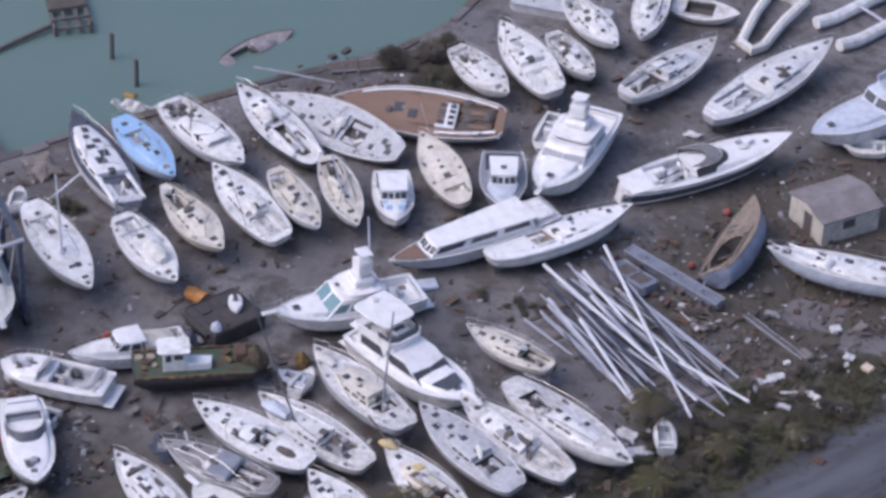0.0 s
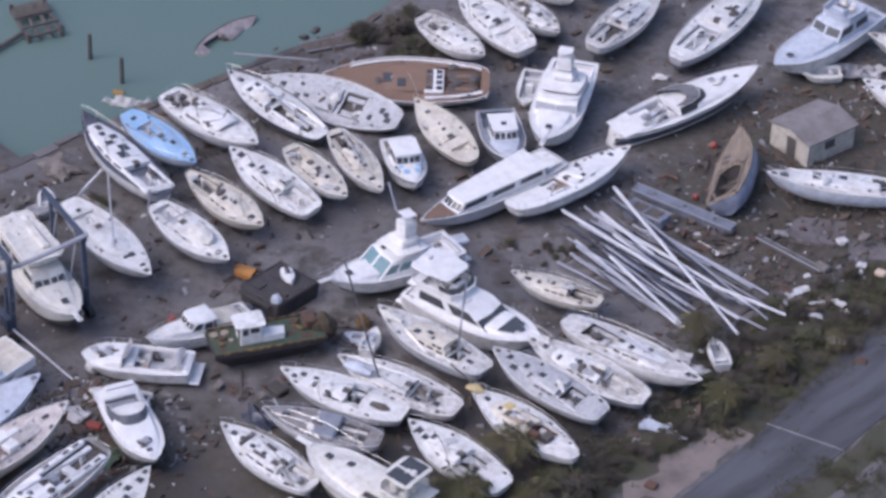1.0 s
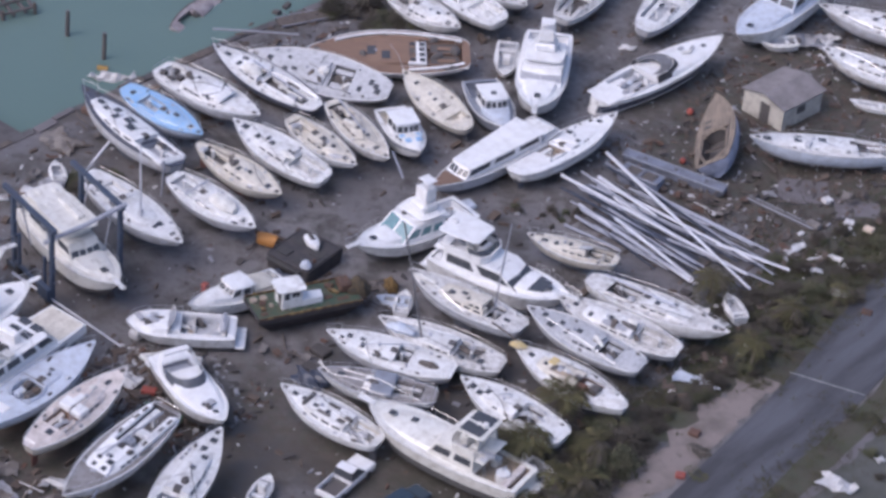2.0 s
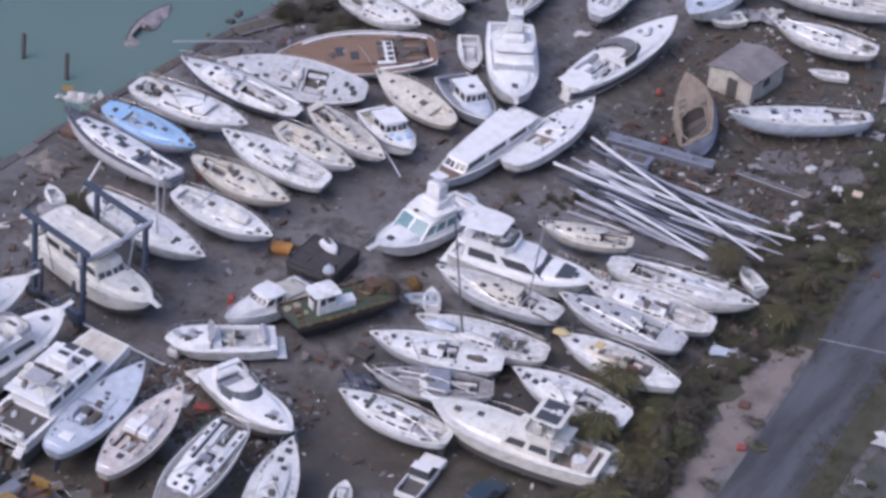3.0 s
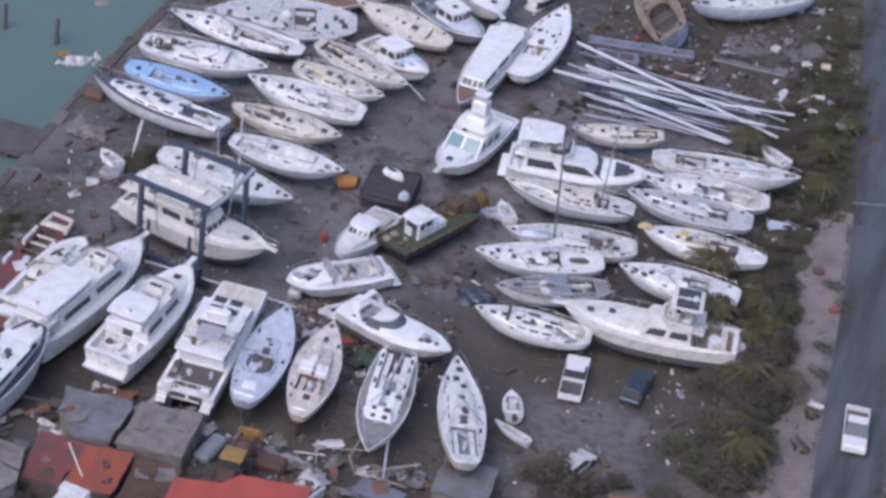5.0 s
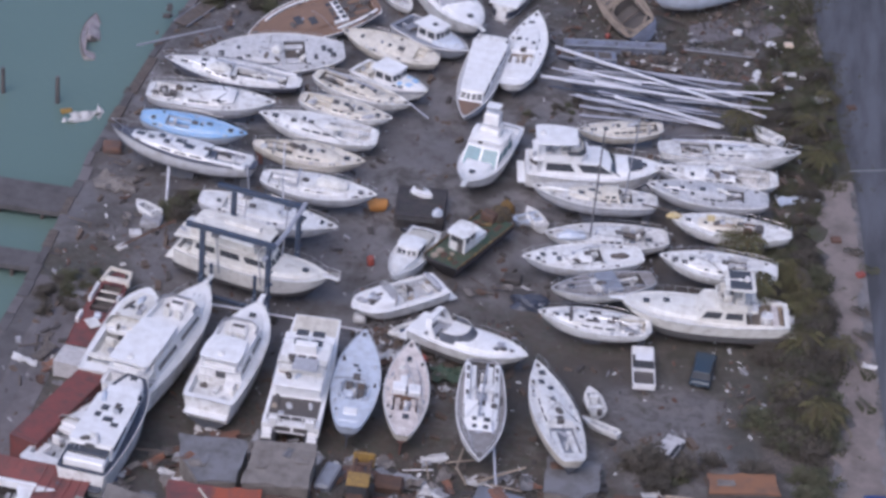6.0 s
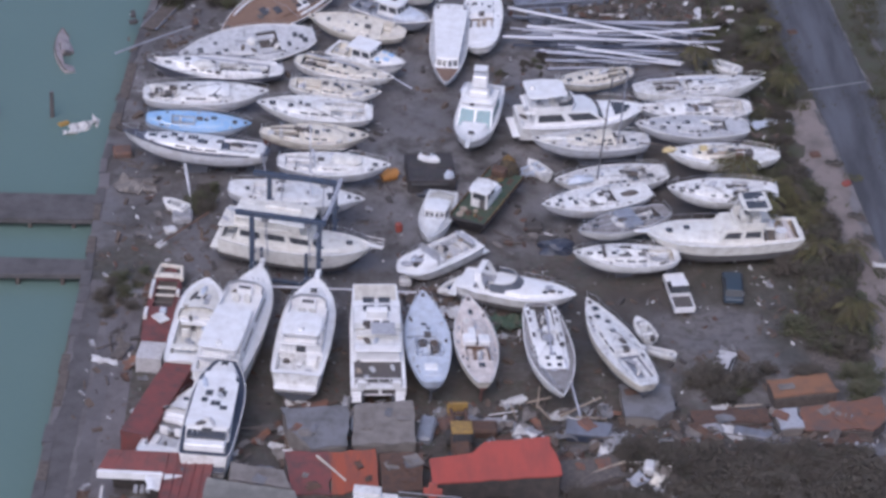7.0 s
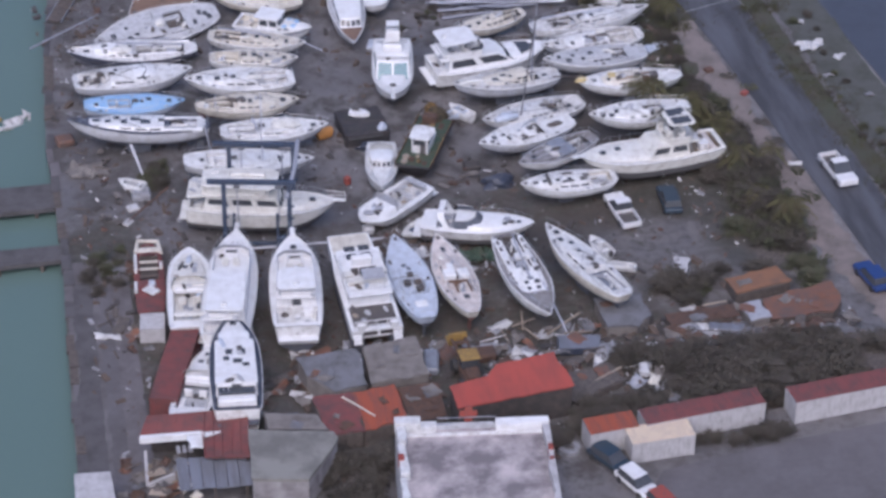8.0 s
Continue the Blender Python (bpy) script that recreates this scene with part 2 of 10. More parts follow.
INK = material("ink_blue_topsides", (0.085, 0.092, 0.125), 0.4, second=(0.15, 0.15, 0.165), scale=1.3, amount=0.6, speck=0.3)
YELLOWSAIL = material("faded_yellow_sailcloth", (0.58, 0.47, 0.24), 0.85, second=(0.40, 0.31, 0.18), scale=2.5, amount=0.6, bump=0.4)
BLACKSTEEL = material("black_scuffed_steel", (0.046, 0.043, 0.048), 0.8, second=(0.085, 0.075, 0.07), scale=1.1, amount=0.8, bump=0.1, speck=0.3)
NETBROWN = material("tangled_brown_net", (0.045, 0.038, 0.030), 0.95, second=(0.12, 0.088, 0.045), scale=2.5, amount=0.9, fine=30, bump=0.4, speck=0.5)
ROPEGOLD = material("weathered_yellow_rope", (0.20, 0.125, 0.045), 0.95, second=(0.07, 0.05, 0.03), scale=2.5, amount=0.9, fine=30, bump=0.4)
CHIPYELLOW = material("chipped_yellow_over_rust", (0.30, 0.21, 0.085), 0.75, second=(0.085, 0.05, 0.035), scale=1.6, amount=0.95, lo=0.35, hi=0.55, speck=0.6)


def ground_material():
    """Wet grey mud and crushed stone, with dark wrack and pale dry patches."""
    m = bpy.data.materials.new("wet_yard_ground")
    m.use_nodes = True
    nt = m.node_tree
    bs = nt.nodes["Principled BSDF"]
    tc = nt.nodes.new("ShaderNodeTexCoord")

    def noise_at(scale, detail, rough=0.6):
        n = nt.nodes.new("ShaderNodeTexNoise")
        n.inputs["Scale"].default_value, n.inputs["Detail"].default_value, n.inputs["Roughness"].default_value = scale, detail, rough
        nt.links.new(tc.outputs["Object"], n.inputs["Vector"])
        return n

    def blend(fac, lo, hi, a, colour):
        r = nt.nodes.new("ShaderNodeMapRange")
        r.inputs["From Min"].default_value, r.inputs["From Max"].default_value = lo, hi
        nt.links.new(fac.outputs["Fac"], r.inputs["Value"])
        x = nt.nodes.new("ShaderNodeMix")
        x.data_type = "RGBA"
        nt.links.new(r.outputs["Result"], x.inputs["Factor"])
        if isinstance(a, tuple):
            x.inputs["A"].default_value = (*a, 1)
        else:
            nt.links.new(a.outputs["Result"], x.inputs["A"])
        x.inputs["B"].default_value = (*colour, 1)
        return x

    big, mid, small, fine = noise_at(0.06, 5), noise_at(0.35, 8, 0.7), noise_at(1.6, 6, 0.7), noise_at(9, 4)
    c = blend(big, 0.38, 0.62, (0.128, 0.120, 0.122), (0.205, 0.192, 0.191))
    c = blend(mid, 0.50, 0.66, c, (0.090, 0.080, 0.075))
    c = blend(noise_at(0.17, 6, 0.65), 0.50, 0.62, c, (0.084, 0.078, 0.074))
    c = blend(small, 0.58, 0.68, c, (0.100, 0.082, 0.067))
    c = blend(fine, 0.64, 0.72, c, (0.078, 0.068, 0.060))
    c = blend(noise_at(5.0, 5, 0.8), 0.69, 0.74, c, (0.24, 0.23, 0.23))
    # leaf litter and seaweed, ragged at its rim: thick over the north-east of the yard, thinner before the sheds and round the car park
    def patch(under, colour, cx, cy, rx, ry, most):
        shape = nt.nodes.new("ShaderNodeVectorMath")
        shape.operation = "MULTIPLY_ADD"
        shape.inputs[1].default_value, shape.inputs[2].default_value = (1 / rx, 1 / ry, 0), (-cx / rx, -cy / ry, 0)
        nt.links.new(tc.outputs["Object"], shape.inputs[0])
        far = nt.nodes.new("ShaderNodeVectorMath")
        far.operation = "LENGTH"
        nt.links.new(shape.outputs[0], far.inputs[0])
        ragged = nt.nodes.new("ShaderNodeMath")
        ragged.operation = "MULTIPLY_ADD"
        ragged.inputs[1].default_value = 1.5
        nt.links.new(noise_at(0.22, 7, 0.7).outputs["Fac"], ragged.inputs[0])
        nt.links.new(far.outputs["Value"], ragged.inputs[2])
        cover = nt.nodes.new("ShaderNodeMapRange")
        cover.inputs["From Min"].default_value, cover.inputs["From Max"].default_value, cover.inputs["To Max"].default_value = 1.95, 1.6, most
        nt.links.new(ragged.outputs[0], cover.inputs["Value"])
        over = nt.nodes.new("ShaderNodeMix")
        over.data_type = "RGBA"
        nt.links.new(cover.outputs["Result"], over.inputs["Factor"])
        nt.links.new(under.outputs["Result"], over.inputs["A"])
        nt.links.new(colour.outputs["Result"], over.inputs["B"])
        return over

    wrack = blend(noise_at(0.9, 8, 0.75), 0.46, 0.58, (0.090, 0.074, 0.062), (0.070, 0.069, 0.052))
    wrack = blend(noise_at(2.3, 6, 0.8), 0.62, 0.68, wrack, (0.125, 0.074, 0.060))
    wrack = blend(noise_at(1.3, 6, 0.7), 0.60, 0.66, wrack, (0.145, 0.132, 0.130))
    over = patch(c, wrack, 22.5, 41.0, 14.5, 19.0, 1.0)
    over = patch(over, wrack, -24.5, -30.0, 5.5, 12.0, 0.8)
    over = patch(over, wrack, 24.5, -27.5, 17.0, 11.5, 0.85)
    over = patch(over, wrack, 0.0, -47.0, 30.0, 12.0, 0.9)
    wet = blend(noise_at(0.7, 7, 0.7), 0.42, 0.60, (0.060, 0.052, 0.046), (0.088, 0.076, 0.066))
    over = patch(over, wet, 22.0, -30.5, 12.0, 5.5, 0.75)
    over = patch(over, wet, 33.0, -28.0, 6.0, 6.0, 0.7)
    over = patch(over, wet, 29.0, -9.5, 10.0, 9.0, 0.85)
    gravel = blend(noise_at(1.1, 7, 0.75), 0.46, 0.60, (0.170, 0.158, 0.156), (0.105, 0.096, 0.092))
    gravel = blend(noise_at(0.5, 6, 0.7), 0.56, 0.64, gravel, (0.072, 0.068, 0.050))
    over = patch(over, gravel, 32.0, -32.5, 10.0, 6.5, 0.85)
    weedy = blend(noise_at(0.8, 7, 0.75), 0.42, 0.60, (0.058, 0.056, 0.044), (0.088, 0.078, 0.066))
    over = patch(over, weedy, 33.5, -24.5, 8.0, 4.5, 0.9)
    over = patch(over, weedy, 35.5, -32.0, 4.0, 6.0, 0.8)
    over = patch(over, weedy, -25.0, -28.0, 4.0, 9.0, 0.7)
    c = over
    nt.links.new(c.outputs["Result"], bs.inputs["Base Color"])
    r = nt.nodes.new("ShaderNodeMapRange")
    r.inputs["From Min"].default_value, r.inputs["From Max"].default_value = 0.4, 0.6
    r.inputs["To Min"].default_value, r.inputs["To Max"].default_value = 0.35, 0.95
    nt.links.new(mid.outputs["Fac"], r.inputs["Value"])
    nt.links.new(r.outputs["Result"], bs.inputs["Roughness"])
    b = nt.nodes.new("ShaderNodeBump")
    b.inputs["Strength"].default_value, b.inputs["Distance"].default_value = 0.5, 0.12
    nt.links.new(small.outputs["Fac"], b.inputs["Height"])
    nt.links.new(b.outputs["Normal"], bs.inputs["Normal"])
    return m


def water_material():
    """Murky grey-green harbour water with a small chop."""
    m = bpy.data.materials.new("harbour_water")
    m.use_nodes = True
    nt = m.node_tree
    bs = nt.nodes["Principled BSDF"]
    bs.inputs["Roughness"].default_value = 0.22
    tc = nt.nodes.new("ShaderNodeTexCoord")
    n = nt.nodes.new("ShaderNodeTexNoise")
    n.inputs["Scale"].default_value, n.inputs["Detail"].default_value = 0.05, 5
    w = nt.nodes.new("ShaderNodeTexNoise")
    w.inputs["Scale"].default_value, w.inputs["Detail"].default_value = 1.4, 4
    for x in (n, w):
        nt.links.new(tc.outputs["Object"], x.inputs["Vector"])
    mix = nt.nodes.new("ShaderNodeMix")
    mix.data_type = "RGBA"
    mix.inputs["A"].default_value = (0.116, 0.178, 0.157, 1)
    mix.inputs["B"].default_value = (0.138, 0.200, 0.174, 1)
    nt.links.new(n.outputs["Fac"], mix.inputs["Factor"])
    nt.links.new(mix.outputs["Result"], bs.inputs["Base Color"])
    b = nt.nodes.new("ShaderNodeBump")
    b.inputs["Strength"].default_value, b.inputs["Distance"].default_value = 0.35, 0.08
    nt.links.new(w.outputs["Fac"], b.inputs["Height"])
    nt.links.new(b.outputs["Normal"], bs.inputs["Normal"])
    return m


GROUND, WATER = ground_material(), water_material()


# ---- mesh helpers ----
def part(name, bm, mat, parent=None, label="", smooth=False):
    """Links a bmesh as one mesh object, under a thing or a part where one is given."""
    me = bpy.data.meshes.new(name)
    bmesh.ops.recalc_face_normals(bm, faces=bm.faces)
    for f in bm.faces:
        f.smooth = smooth
    bm.to_mesh(me)
    bm.free()
    me.materials.append(mat)
    if smooth:
        me.set_sharp_from_angle(angle=radians(38))
    ob = new(name, me)
    if parent:
        ob.parent = parent
    if label:
        tagged(ob, label)
    return ob


def thing(name, m, label, category, group=""):
    ob = new(name)
    ob.matrix_world = m
    ob.empty_display_size = 0.3
    return tagged(ob, label, category, group)


def box(bm, x0, x1, y0, y1, z0, z1, bev=0.0, m=None):
    vs = [bm.verts.new((x, y, z)) for z in (z0, z1) for x, y in ((x0, y0), (x1, y0), (x1, y1), (x0, y1))]
    fs = [bm.faces.new([vs[i] for i in f]) for f in ((3, 2, 1, 0), (4, 5, 6, 7), (0, 1, 5, 4), (1, 2, 6, 5), (2, 3, 7, 6), (3, 0, 4, 7))]
    if bev:
        es = list({e for f in fs for e in f.edges})
        out = bmesh.ops.bevel(bm, geom=es, offset=bev, segments=1, affect="EDGES")
        vs = list({v for f in out["faces"] for v in f.verts} | {v for v in vs if v.is_valid})
    if m is not None:
        bmesh.ops.transform(bm, matrix=m, verts=[v for v in vs if v.is_valid])
    return vs


def slab(bm, pts, z0, z1):
    """A prism over a plan outline; z1 may be a list, one height a corner."""
    tops = z1 if isinstance(z1, (list, tuple)) else [z1] * len(pts)
    lows = z0 if isinstance(z0, (list, tuple)) else [z0] * len(pts)
    lo = [bm.verts.new((x, y, z)) for (x, y), z in zip(pts, lows)]
    hi = [bm.verts.new((x, y, z)) for (x, y), z in zip(pts, tops)]
    n = len(pts)
    bm.faces.new(lo[::-1])
    bm.faces.new(hi)
    for i in range(n):
        bm.faces.new((lo[i], lo[(i + 1) % n], hi[(i + 1) % n], hi[i]))


def tube(bm, pts, r, n=6, r1=None):
    """A round bar along points."""
    pts = [Vector(p) for p in pts]
    rings = []
    for i, p in enumerate(pts):
        d = (pts[min(i + 1, len(pts) - 1)] - pts[max(i - 1, 0)]).normalized()
        side = d.cross(Vector((0, 0, 1)))
        side = side.normalized() if side.length > 0.05 else Vector((1, 0, 0))
        up = side.cross(d)
        q = r if r1 is None else r + (r1 - r) * i / (len(pts) - 1)
        rings.append([bm.verts.new(p + side * q * math.cos(a) + up * q * math.sin(a)) for a in (2 * math.pi * k / n for k in range(n))])
    for a, b in zip(rings, rings[1:]):
        for k in range(n):
            bm.faces.new((a[k], a[(k + 1) % n], b[(k + 1) % n], b[k]))
    bm.faces.new(rings[0][::-1])
    bm.faces.new(rings[-1])


def loft(bm, loops, caps=True):
    """Skins closed loops of equal count."""
    rings = [[bm.verts.new(p) for p in loop] for loop in loops]
    n = len(rings[0])
    for a, b in zip(rings, rings[1:]):
        for k in range(n):
            bm.faces.new((a[k], a[(k + 1) % n], b[(k + 1) % n], b[k]))
    if caps:
        bm.faces.new(rings[0][::-1])
        bm.faces.new(rings[-1])
    return rings


def boxpart(name, dims, mat, parent, label="", bev=0.0, m=None):
    bm = bmesh.new()
    box(bm, *dims, bev=bev, m=m)
    return part(name, bm, mat, parent, label)


def tubepart(name, pts, r, mat, parent, label="", n=6, r1=None):
    bm = bmesh.new()
    tube(bm, pts, r, n, r1)
    return part(name, bm, mat, parent, label, smooth=True)


# ---- boats ----
def boat_pose(bow, stern, deck, lean=0.0, rise=0.35):
    """Where a boat stands, from the ends of its deck and the deck's height; lean: degrees by which its deck faces south
    (or east, for one that lies north to south). Gives the pose of its keel's foot, its length and the deck's height over that."""
    b, s = Vector(bow), Vector(stern)
    d = b - s
    yaw = math.atan2(d.y, d.x)
    pitch = max(-0.07, min(0.07, math.atan2(d.z - rise, d.to_2d().length)))
    side = math.cos(yaw) if abs(math.cos(yaw)) > 0.4 else math.sin(yaw)
    rot = Matrix.Rotation(yaw, 4, "Z") @ Matrix.Rotation(-pitch, 4, "Y") @ Matrix.Rotation(radians(lean) * (1 if side > 0 else -1), 4, "X")
    up = rot.to_3x3() @ Vector((0, 0, 1))
    high = deck / up.z
    mid = (b + s) / 2
    mid.z = deck
    return Matrix.Translation(mid - up * high) @ rot, d.length, high


class Lines:
    """The lines of a hull: half-beam, sheer and keel along u, 0 at the stern and 1 at the bow."""

    def __init__(self, length, beam, high, depth, stern=0.7, full=2.2, sheer=0.4, rake=0.9, hard=False, aft=0.0, wide=0.42, quarter=0.26, qlen=0.07):
        self.quarter, self.qlen = (0.08 if quarter == 0.26 else quarter) if hard else quarter, qlen
        self.length, self.beam, self.high, self.depth = length, beam, high, depth
        self.stern, self.full, self.sheer, self.rake, self.hard, self.aft, self.wide = stern, full, sheer, rake, hard, aft, wide

    def x(self, u):
        return (u - 0.5) * self.length

    def half(self, u):
        if u < self.wide:
            k = self.stern + (1 - self.stern) * math.sin(math.pi / 2 * u / self.wide)
        else:
            k = 1 - ((u - self.wide) / (1 - self.wide)) ** self.full
        if u < self.qlen:
            k *= 1 - self.quarter * (1 - math.sqrt(max(0.0, 1 - (1 - u / self.qlen) ** 2)))
        return max(0.02, self.beam / 2 * k)

    def top(self, u):
        return self.high + self.sheer * max(0, (u - 0.35) / 0.65) ** 2 + self.sheer * 0.25 * max(0, (0.35 - u) / 0.35) ** 2

    def section(self, u, n=8):
        b, zt = self.half(u), self.top(u)
        low = self.depth * (1 - 0.35 * max(0, (0.35 - u) / 0.35) ** 2 * (0 if self.hard else 1)) * (1 - 0.55 * max(0, (u - 0.6) / 0.4) ** 2)
        zk = self.high - low
        pts = []
        for i in range(n + 1):
            s = i / n
            z = zt + (zk - zt) * s
            if self.hard:
                y = b * (1 - 0.16 * s / 0.68 * (1 + 1.6 * max(0, u - 0.5))) if s < 0.68 else b * (0.84 - 0.16 * 1.6 * max(0, u - 0.5)) * (1 - (s - 0.68) / 0.32)
            else:
                y = b * max(0.0, 1 - s ** 2.6) ** 0.62
            lean = self.rake * max(0, (u - 0.55) / 0.45) ** 2 * s - self.aft * max(0, (0.3 - u) / 0.3) * s
            pts.append((self.x(u) - lean, y, z))
        return pts


def hull_parts(boat, ln, hull_mat, bottom_mat, rail_mat, deck_mat, well=None, well_mat=None, stripe=None, deck_label="", cut=5):
    """Hull, bottom paint, rubbing strake and deck with an open well (u from, u to, half-width, depth)."""
    n, ns = 8, 18
    us = [0.0, 0.012, 0.032] + [i / ns for i in range(1, ns)] + [0.975, 0.995]
    secs = [ln.section(u, n) for u in us]

    def skin(bm, i0, i1, off=0.0):
        rows = []
        for s in secs:
            half = s[i0 : i1 + 1]
            rows.append([bm.verts.new((x, y + off, z)) for x, y, z in half] + [bm.verts.new((x, -y - off, z)) for x, y, z in reversed(half)])
        m = len(rows[0])
        for a, b in zip(rows, rows[1:]):
            for k in range(m - 1):
                if k != (m // 2 - 1):
                    bm.faces.new((a[k], a[k + 1], b[k + 1], b[k]))
                elif i1 == n:
                    bm.faces.new((a[k], a[k + 1], b[k + 1], b[k]))
        bm.faces.new(rows[0])
        bm.faces.new(rows[-1][::-1])

    bm = bmesh.new()
    skin(bm, 0, cut)
    part("hull", bm, hull_mat, boat, smooth=True)
    bm = bmesh.new()
    skin(bm, cut, n)
    part("hull_bottom", bm, bottom_mat, boat, smooth=True)
    if stripe:
        stripe, i0, i1 = stripe if isinstance(stripe, tuple) else (stripe, 1.0, 1.4)

        def on(sec, i):
            k = min(int(i), n - 1)
            p, q, f = Vector(sec[k]), Vector(sec[k + 1]), i - k
            return p.lerp(q, f)

        bm = bmesh.new()
        for sgn in (1, -1):
            rows = [[bm.verts.new((p.x, sgn * (p.y + 0.014), p.z)) for p in (on(sec, i0), on(sec, (i0 + i1) / 2), on(sec, i1))] for sec in secs[:-1]]
            for p, q in zip(rows, rows[1:]):
                for k in range(2):
                    bm.faces.new((p[k], q[k], q[k + 1], p[k + 1]))
        part("hull_stripe", bm, stripe, boat)
    bm = bmesh.new()
    for sgn in (1, -1):
        loops = []
        for u, s in zip(us, secs):
            x, y, z = s[0]
            loops.append([(x, sgn * (y + 0.03), z - 0.05), (x, sgn * (y + 0.03), z + 0.07), (x, sgn * max(0.005, y - 0.05), z + 0.07), (x, sgn * max(0.004, y - 0.05), z - 0.05)])
        loft(bm, loops)
    part("gunwale", bm, rail_mat, boat, smooth=True)
    # deck
    bm = bmesh.new()
    us2 = sorted(set(us) | ({well[0], well[1]} if well else set()))
    rows = []
    for u in us2:
        b, z, x = ln.half(u) - 0.015, ln.top(u) + 0.01, ln.x(u)
        b = max(b, 0.01)
        w = min(well[2], b * 0.85) if well else b * 0.4
        ys = [-b, -(b + w) / 2, -w, 0, w, (b + w) / 2, b]
        rows.append([bm.verts.new((x, y, z + 0.07 * (1 - (y / b) ** 2) * min(1, b))) for y in ys])
    for (u0, a), (u1, b) in zip(zip(us2, rows), zip(us2[1:], rows[1:])):
        for k in range(6):
            if well and u0 >= well[0] - 1e-6 and u1 <= well[1] + 1e-6 and k in (2, 3):
                continue
            bm.faces.new((a[k], a[k + 1], b[k + 1], b[k]))
    deck = part("deck", bm, deck_mat, boat, deck_label, smooth=True)
    if well:
        u0, u1, w, deep = well
        x0, x1 = ln.x(u0), ln.x(u1)
        w0, w1 = min(w, (ln.half(u0) - 0.015) * 0.85), min(w, (ln.half(u1) - 0.015) * 0.85)
        zt = min(ln.top(u0), ln.top(u1)) + 0.07
        bm = bmesh.new()
        top = [(x0, -w0), (x1, -w1), (x1, w1), (x0, w0)]
        lo = [bm.verts.new((x, y * 0.92, zt - deep)) for x, y in top]
        hi = [bm.verts.new((x, y, zt)) for x, y in top]
        bm.faces.new(lo)
        for i in range(4):
            bm.faces.new((lo[i], lo[(i + 1) % 4], hi[(i + 1) % 4], hi[i]))
        part("cockpit_well", bm, well_mat or deck_mat, boat)
        for sgn in (1, -1):
            bm = bmesh.new()
            loft(bm, [[(x, sgn * (q - 0.02), zt - 0.1), (x, sgn * (q + 0.1), zt - 0.1), (x, sgn * (q + 0.07), zt + 0.14), (x, sgn * q, zt + 0.14)] for x, q in ((x0, w0), (x1, w1))])
            part("coaming", bm, deck_mat, boat)
    return deck


def trunk(boat, ln, u0, u1, ratio, h, mat, name="coachroof", windows=2, front=0.35, glass=GLASS, lift=0.0, winband=(0.28, 0.78), label=""):
    """A cabin trunk that follows the hull's lines, with side windows; returns its top height and object."""
    us = [u0 + (u1 - u0) * i / 8 for i in range(9)]

    def ring(u):
        k = (u - u0) / (u1 - u0)
        hh = h * (1 - 0.35 * k) * min(1, (1 - k) / front + 0.02)
        hh = max(hh, 0.03)
        w = min(ln.half(u) * ratio, ln.half(u) - 0.25) if ln.half(u) > 0.5 else ln.half(u) * 0.5
        w = max(w, 0.06)
        z = ln.top(u) - 0.02 + lift
        t = w * 0.86
        return ln.x(u), w, t, z, z + hh + 0.05

    loops = []
    for u in us:
        x, w, t, z, zt = ring(u)
        loops.append([(x, -w, z), (x, -t, zt - 0.05), (x, -t * 0.85, zt), (x, 0, zt + 0.05), (x, t * 0.85, zt), (x, t, zt - 0.05), (x, w, z)])
    bm = bmesh.new()
    loft(bm, loops)
    ob = part(name, bm, mat, boat, label, smooth=True)
    span = (u1 - u0) * (1 - front) * 0.92
    for i in range(windows):
        a = u0 + span * (i + 0.12) / windows + 0.01
        b = u0 + span * (i + 0.85) / windows + 0.01
        for sgn in (1, -1):
            bm = bmesh.new()
            q = []
            for u in (a, b):
                x, w, t, z, zt = ring(u)
                for v in winband:
                    q.append((x, sgn * (w + (t - w) * v + 0.015), z + (zt - 0.05 - z) * v))
            vs = [bm.verts.new(p) for p in (q[0], q[2], q[3], q[1])]
            f = bm.faces.new(vs)
            ex = bmesh.ops.extrude_face_region(bm, geom=[f])
            bmesh.ops.translate(bm, vec=(0, -sgn * 0.03, 0), verts=[g for g in ex["geom"] if isinstance(g, bmesh.types.BMVert)])
            part("window", bm, glass, ob)
    return ob, ring


def hatch(parent, x, y, z, sx, sy, mat=GLASS):
    bm = bmesh.new()
    box(bm, x - sx / 2, x + sx / 2, y - sy / 2, y + sy / 2, z - 0.06, z + 0.05, bev=0.02)
    return part("hatch", bm, mat, parent)


def wheel(parent, x, z, r=0.38):
    bm = bmesh.new()
    pts = [(x, r * math.cos(a), z + r * math.sin(a)) for a in [2 * math.pi * i / 14 for i in range(15)]]
    tube(bm, pts, 0.022, 5)
    for a in (0, 2.1, 4.2):
        tube(bm, [(x, 0, z), (x, r * math.cos(a), z + r * math.sin(a))], 0.014, 4)
    ob = part("steering_wheel", bm, STEEL, parent)
    boxpart("binnacle", (x - 0.02, x + 0.22, -0.11, 0.11, z - 0.85, z + 0.12), WHITE, parent, bev=0.03)
    return ob


def rails(parent, ln, u0, u1, h=0.6, inset=0.06, n=7, mat=STEEL):
    """Guard rails: a bar along each side on stanchions."""
    for sgn in (1, -1):
        us = [u0 + (u1 - u0) * i / n for i in range(n + 1)]
        pts = [(ln.x(u), sgn * max(0.02, ln.half(u) - inset), ln.top(u) + h) for u in us]
        bar = tubepart("guard_rail", pts, 0.013, mat, parent, n=4)
        for u, p in zip(us, pts):
            tubepart("stanchion", [(p[0], p[1], ln.top(u)), p], 0.013, mat, bar, n=4)



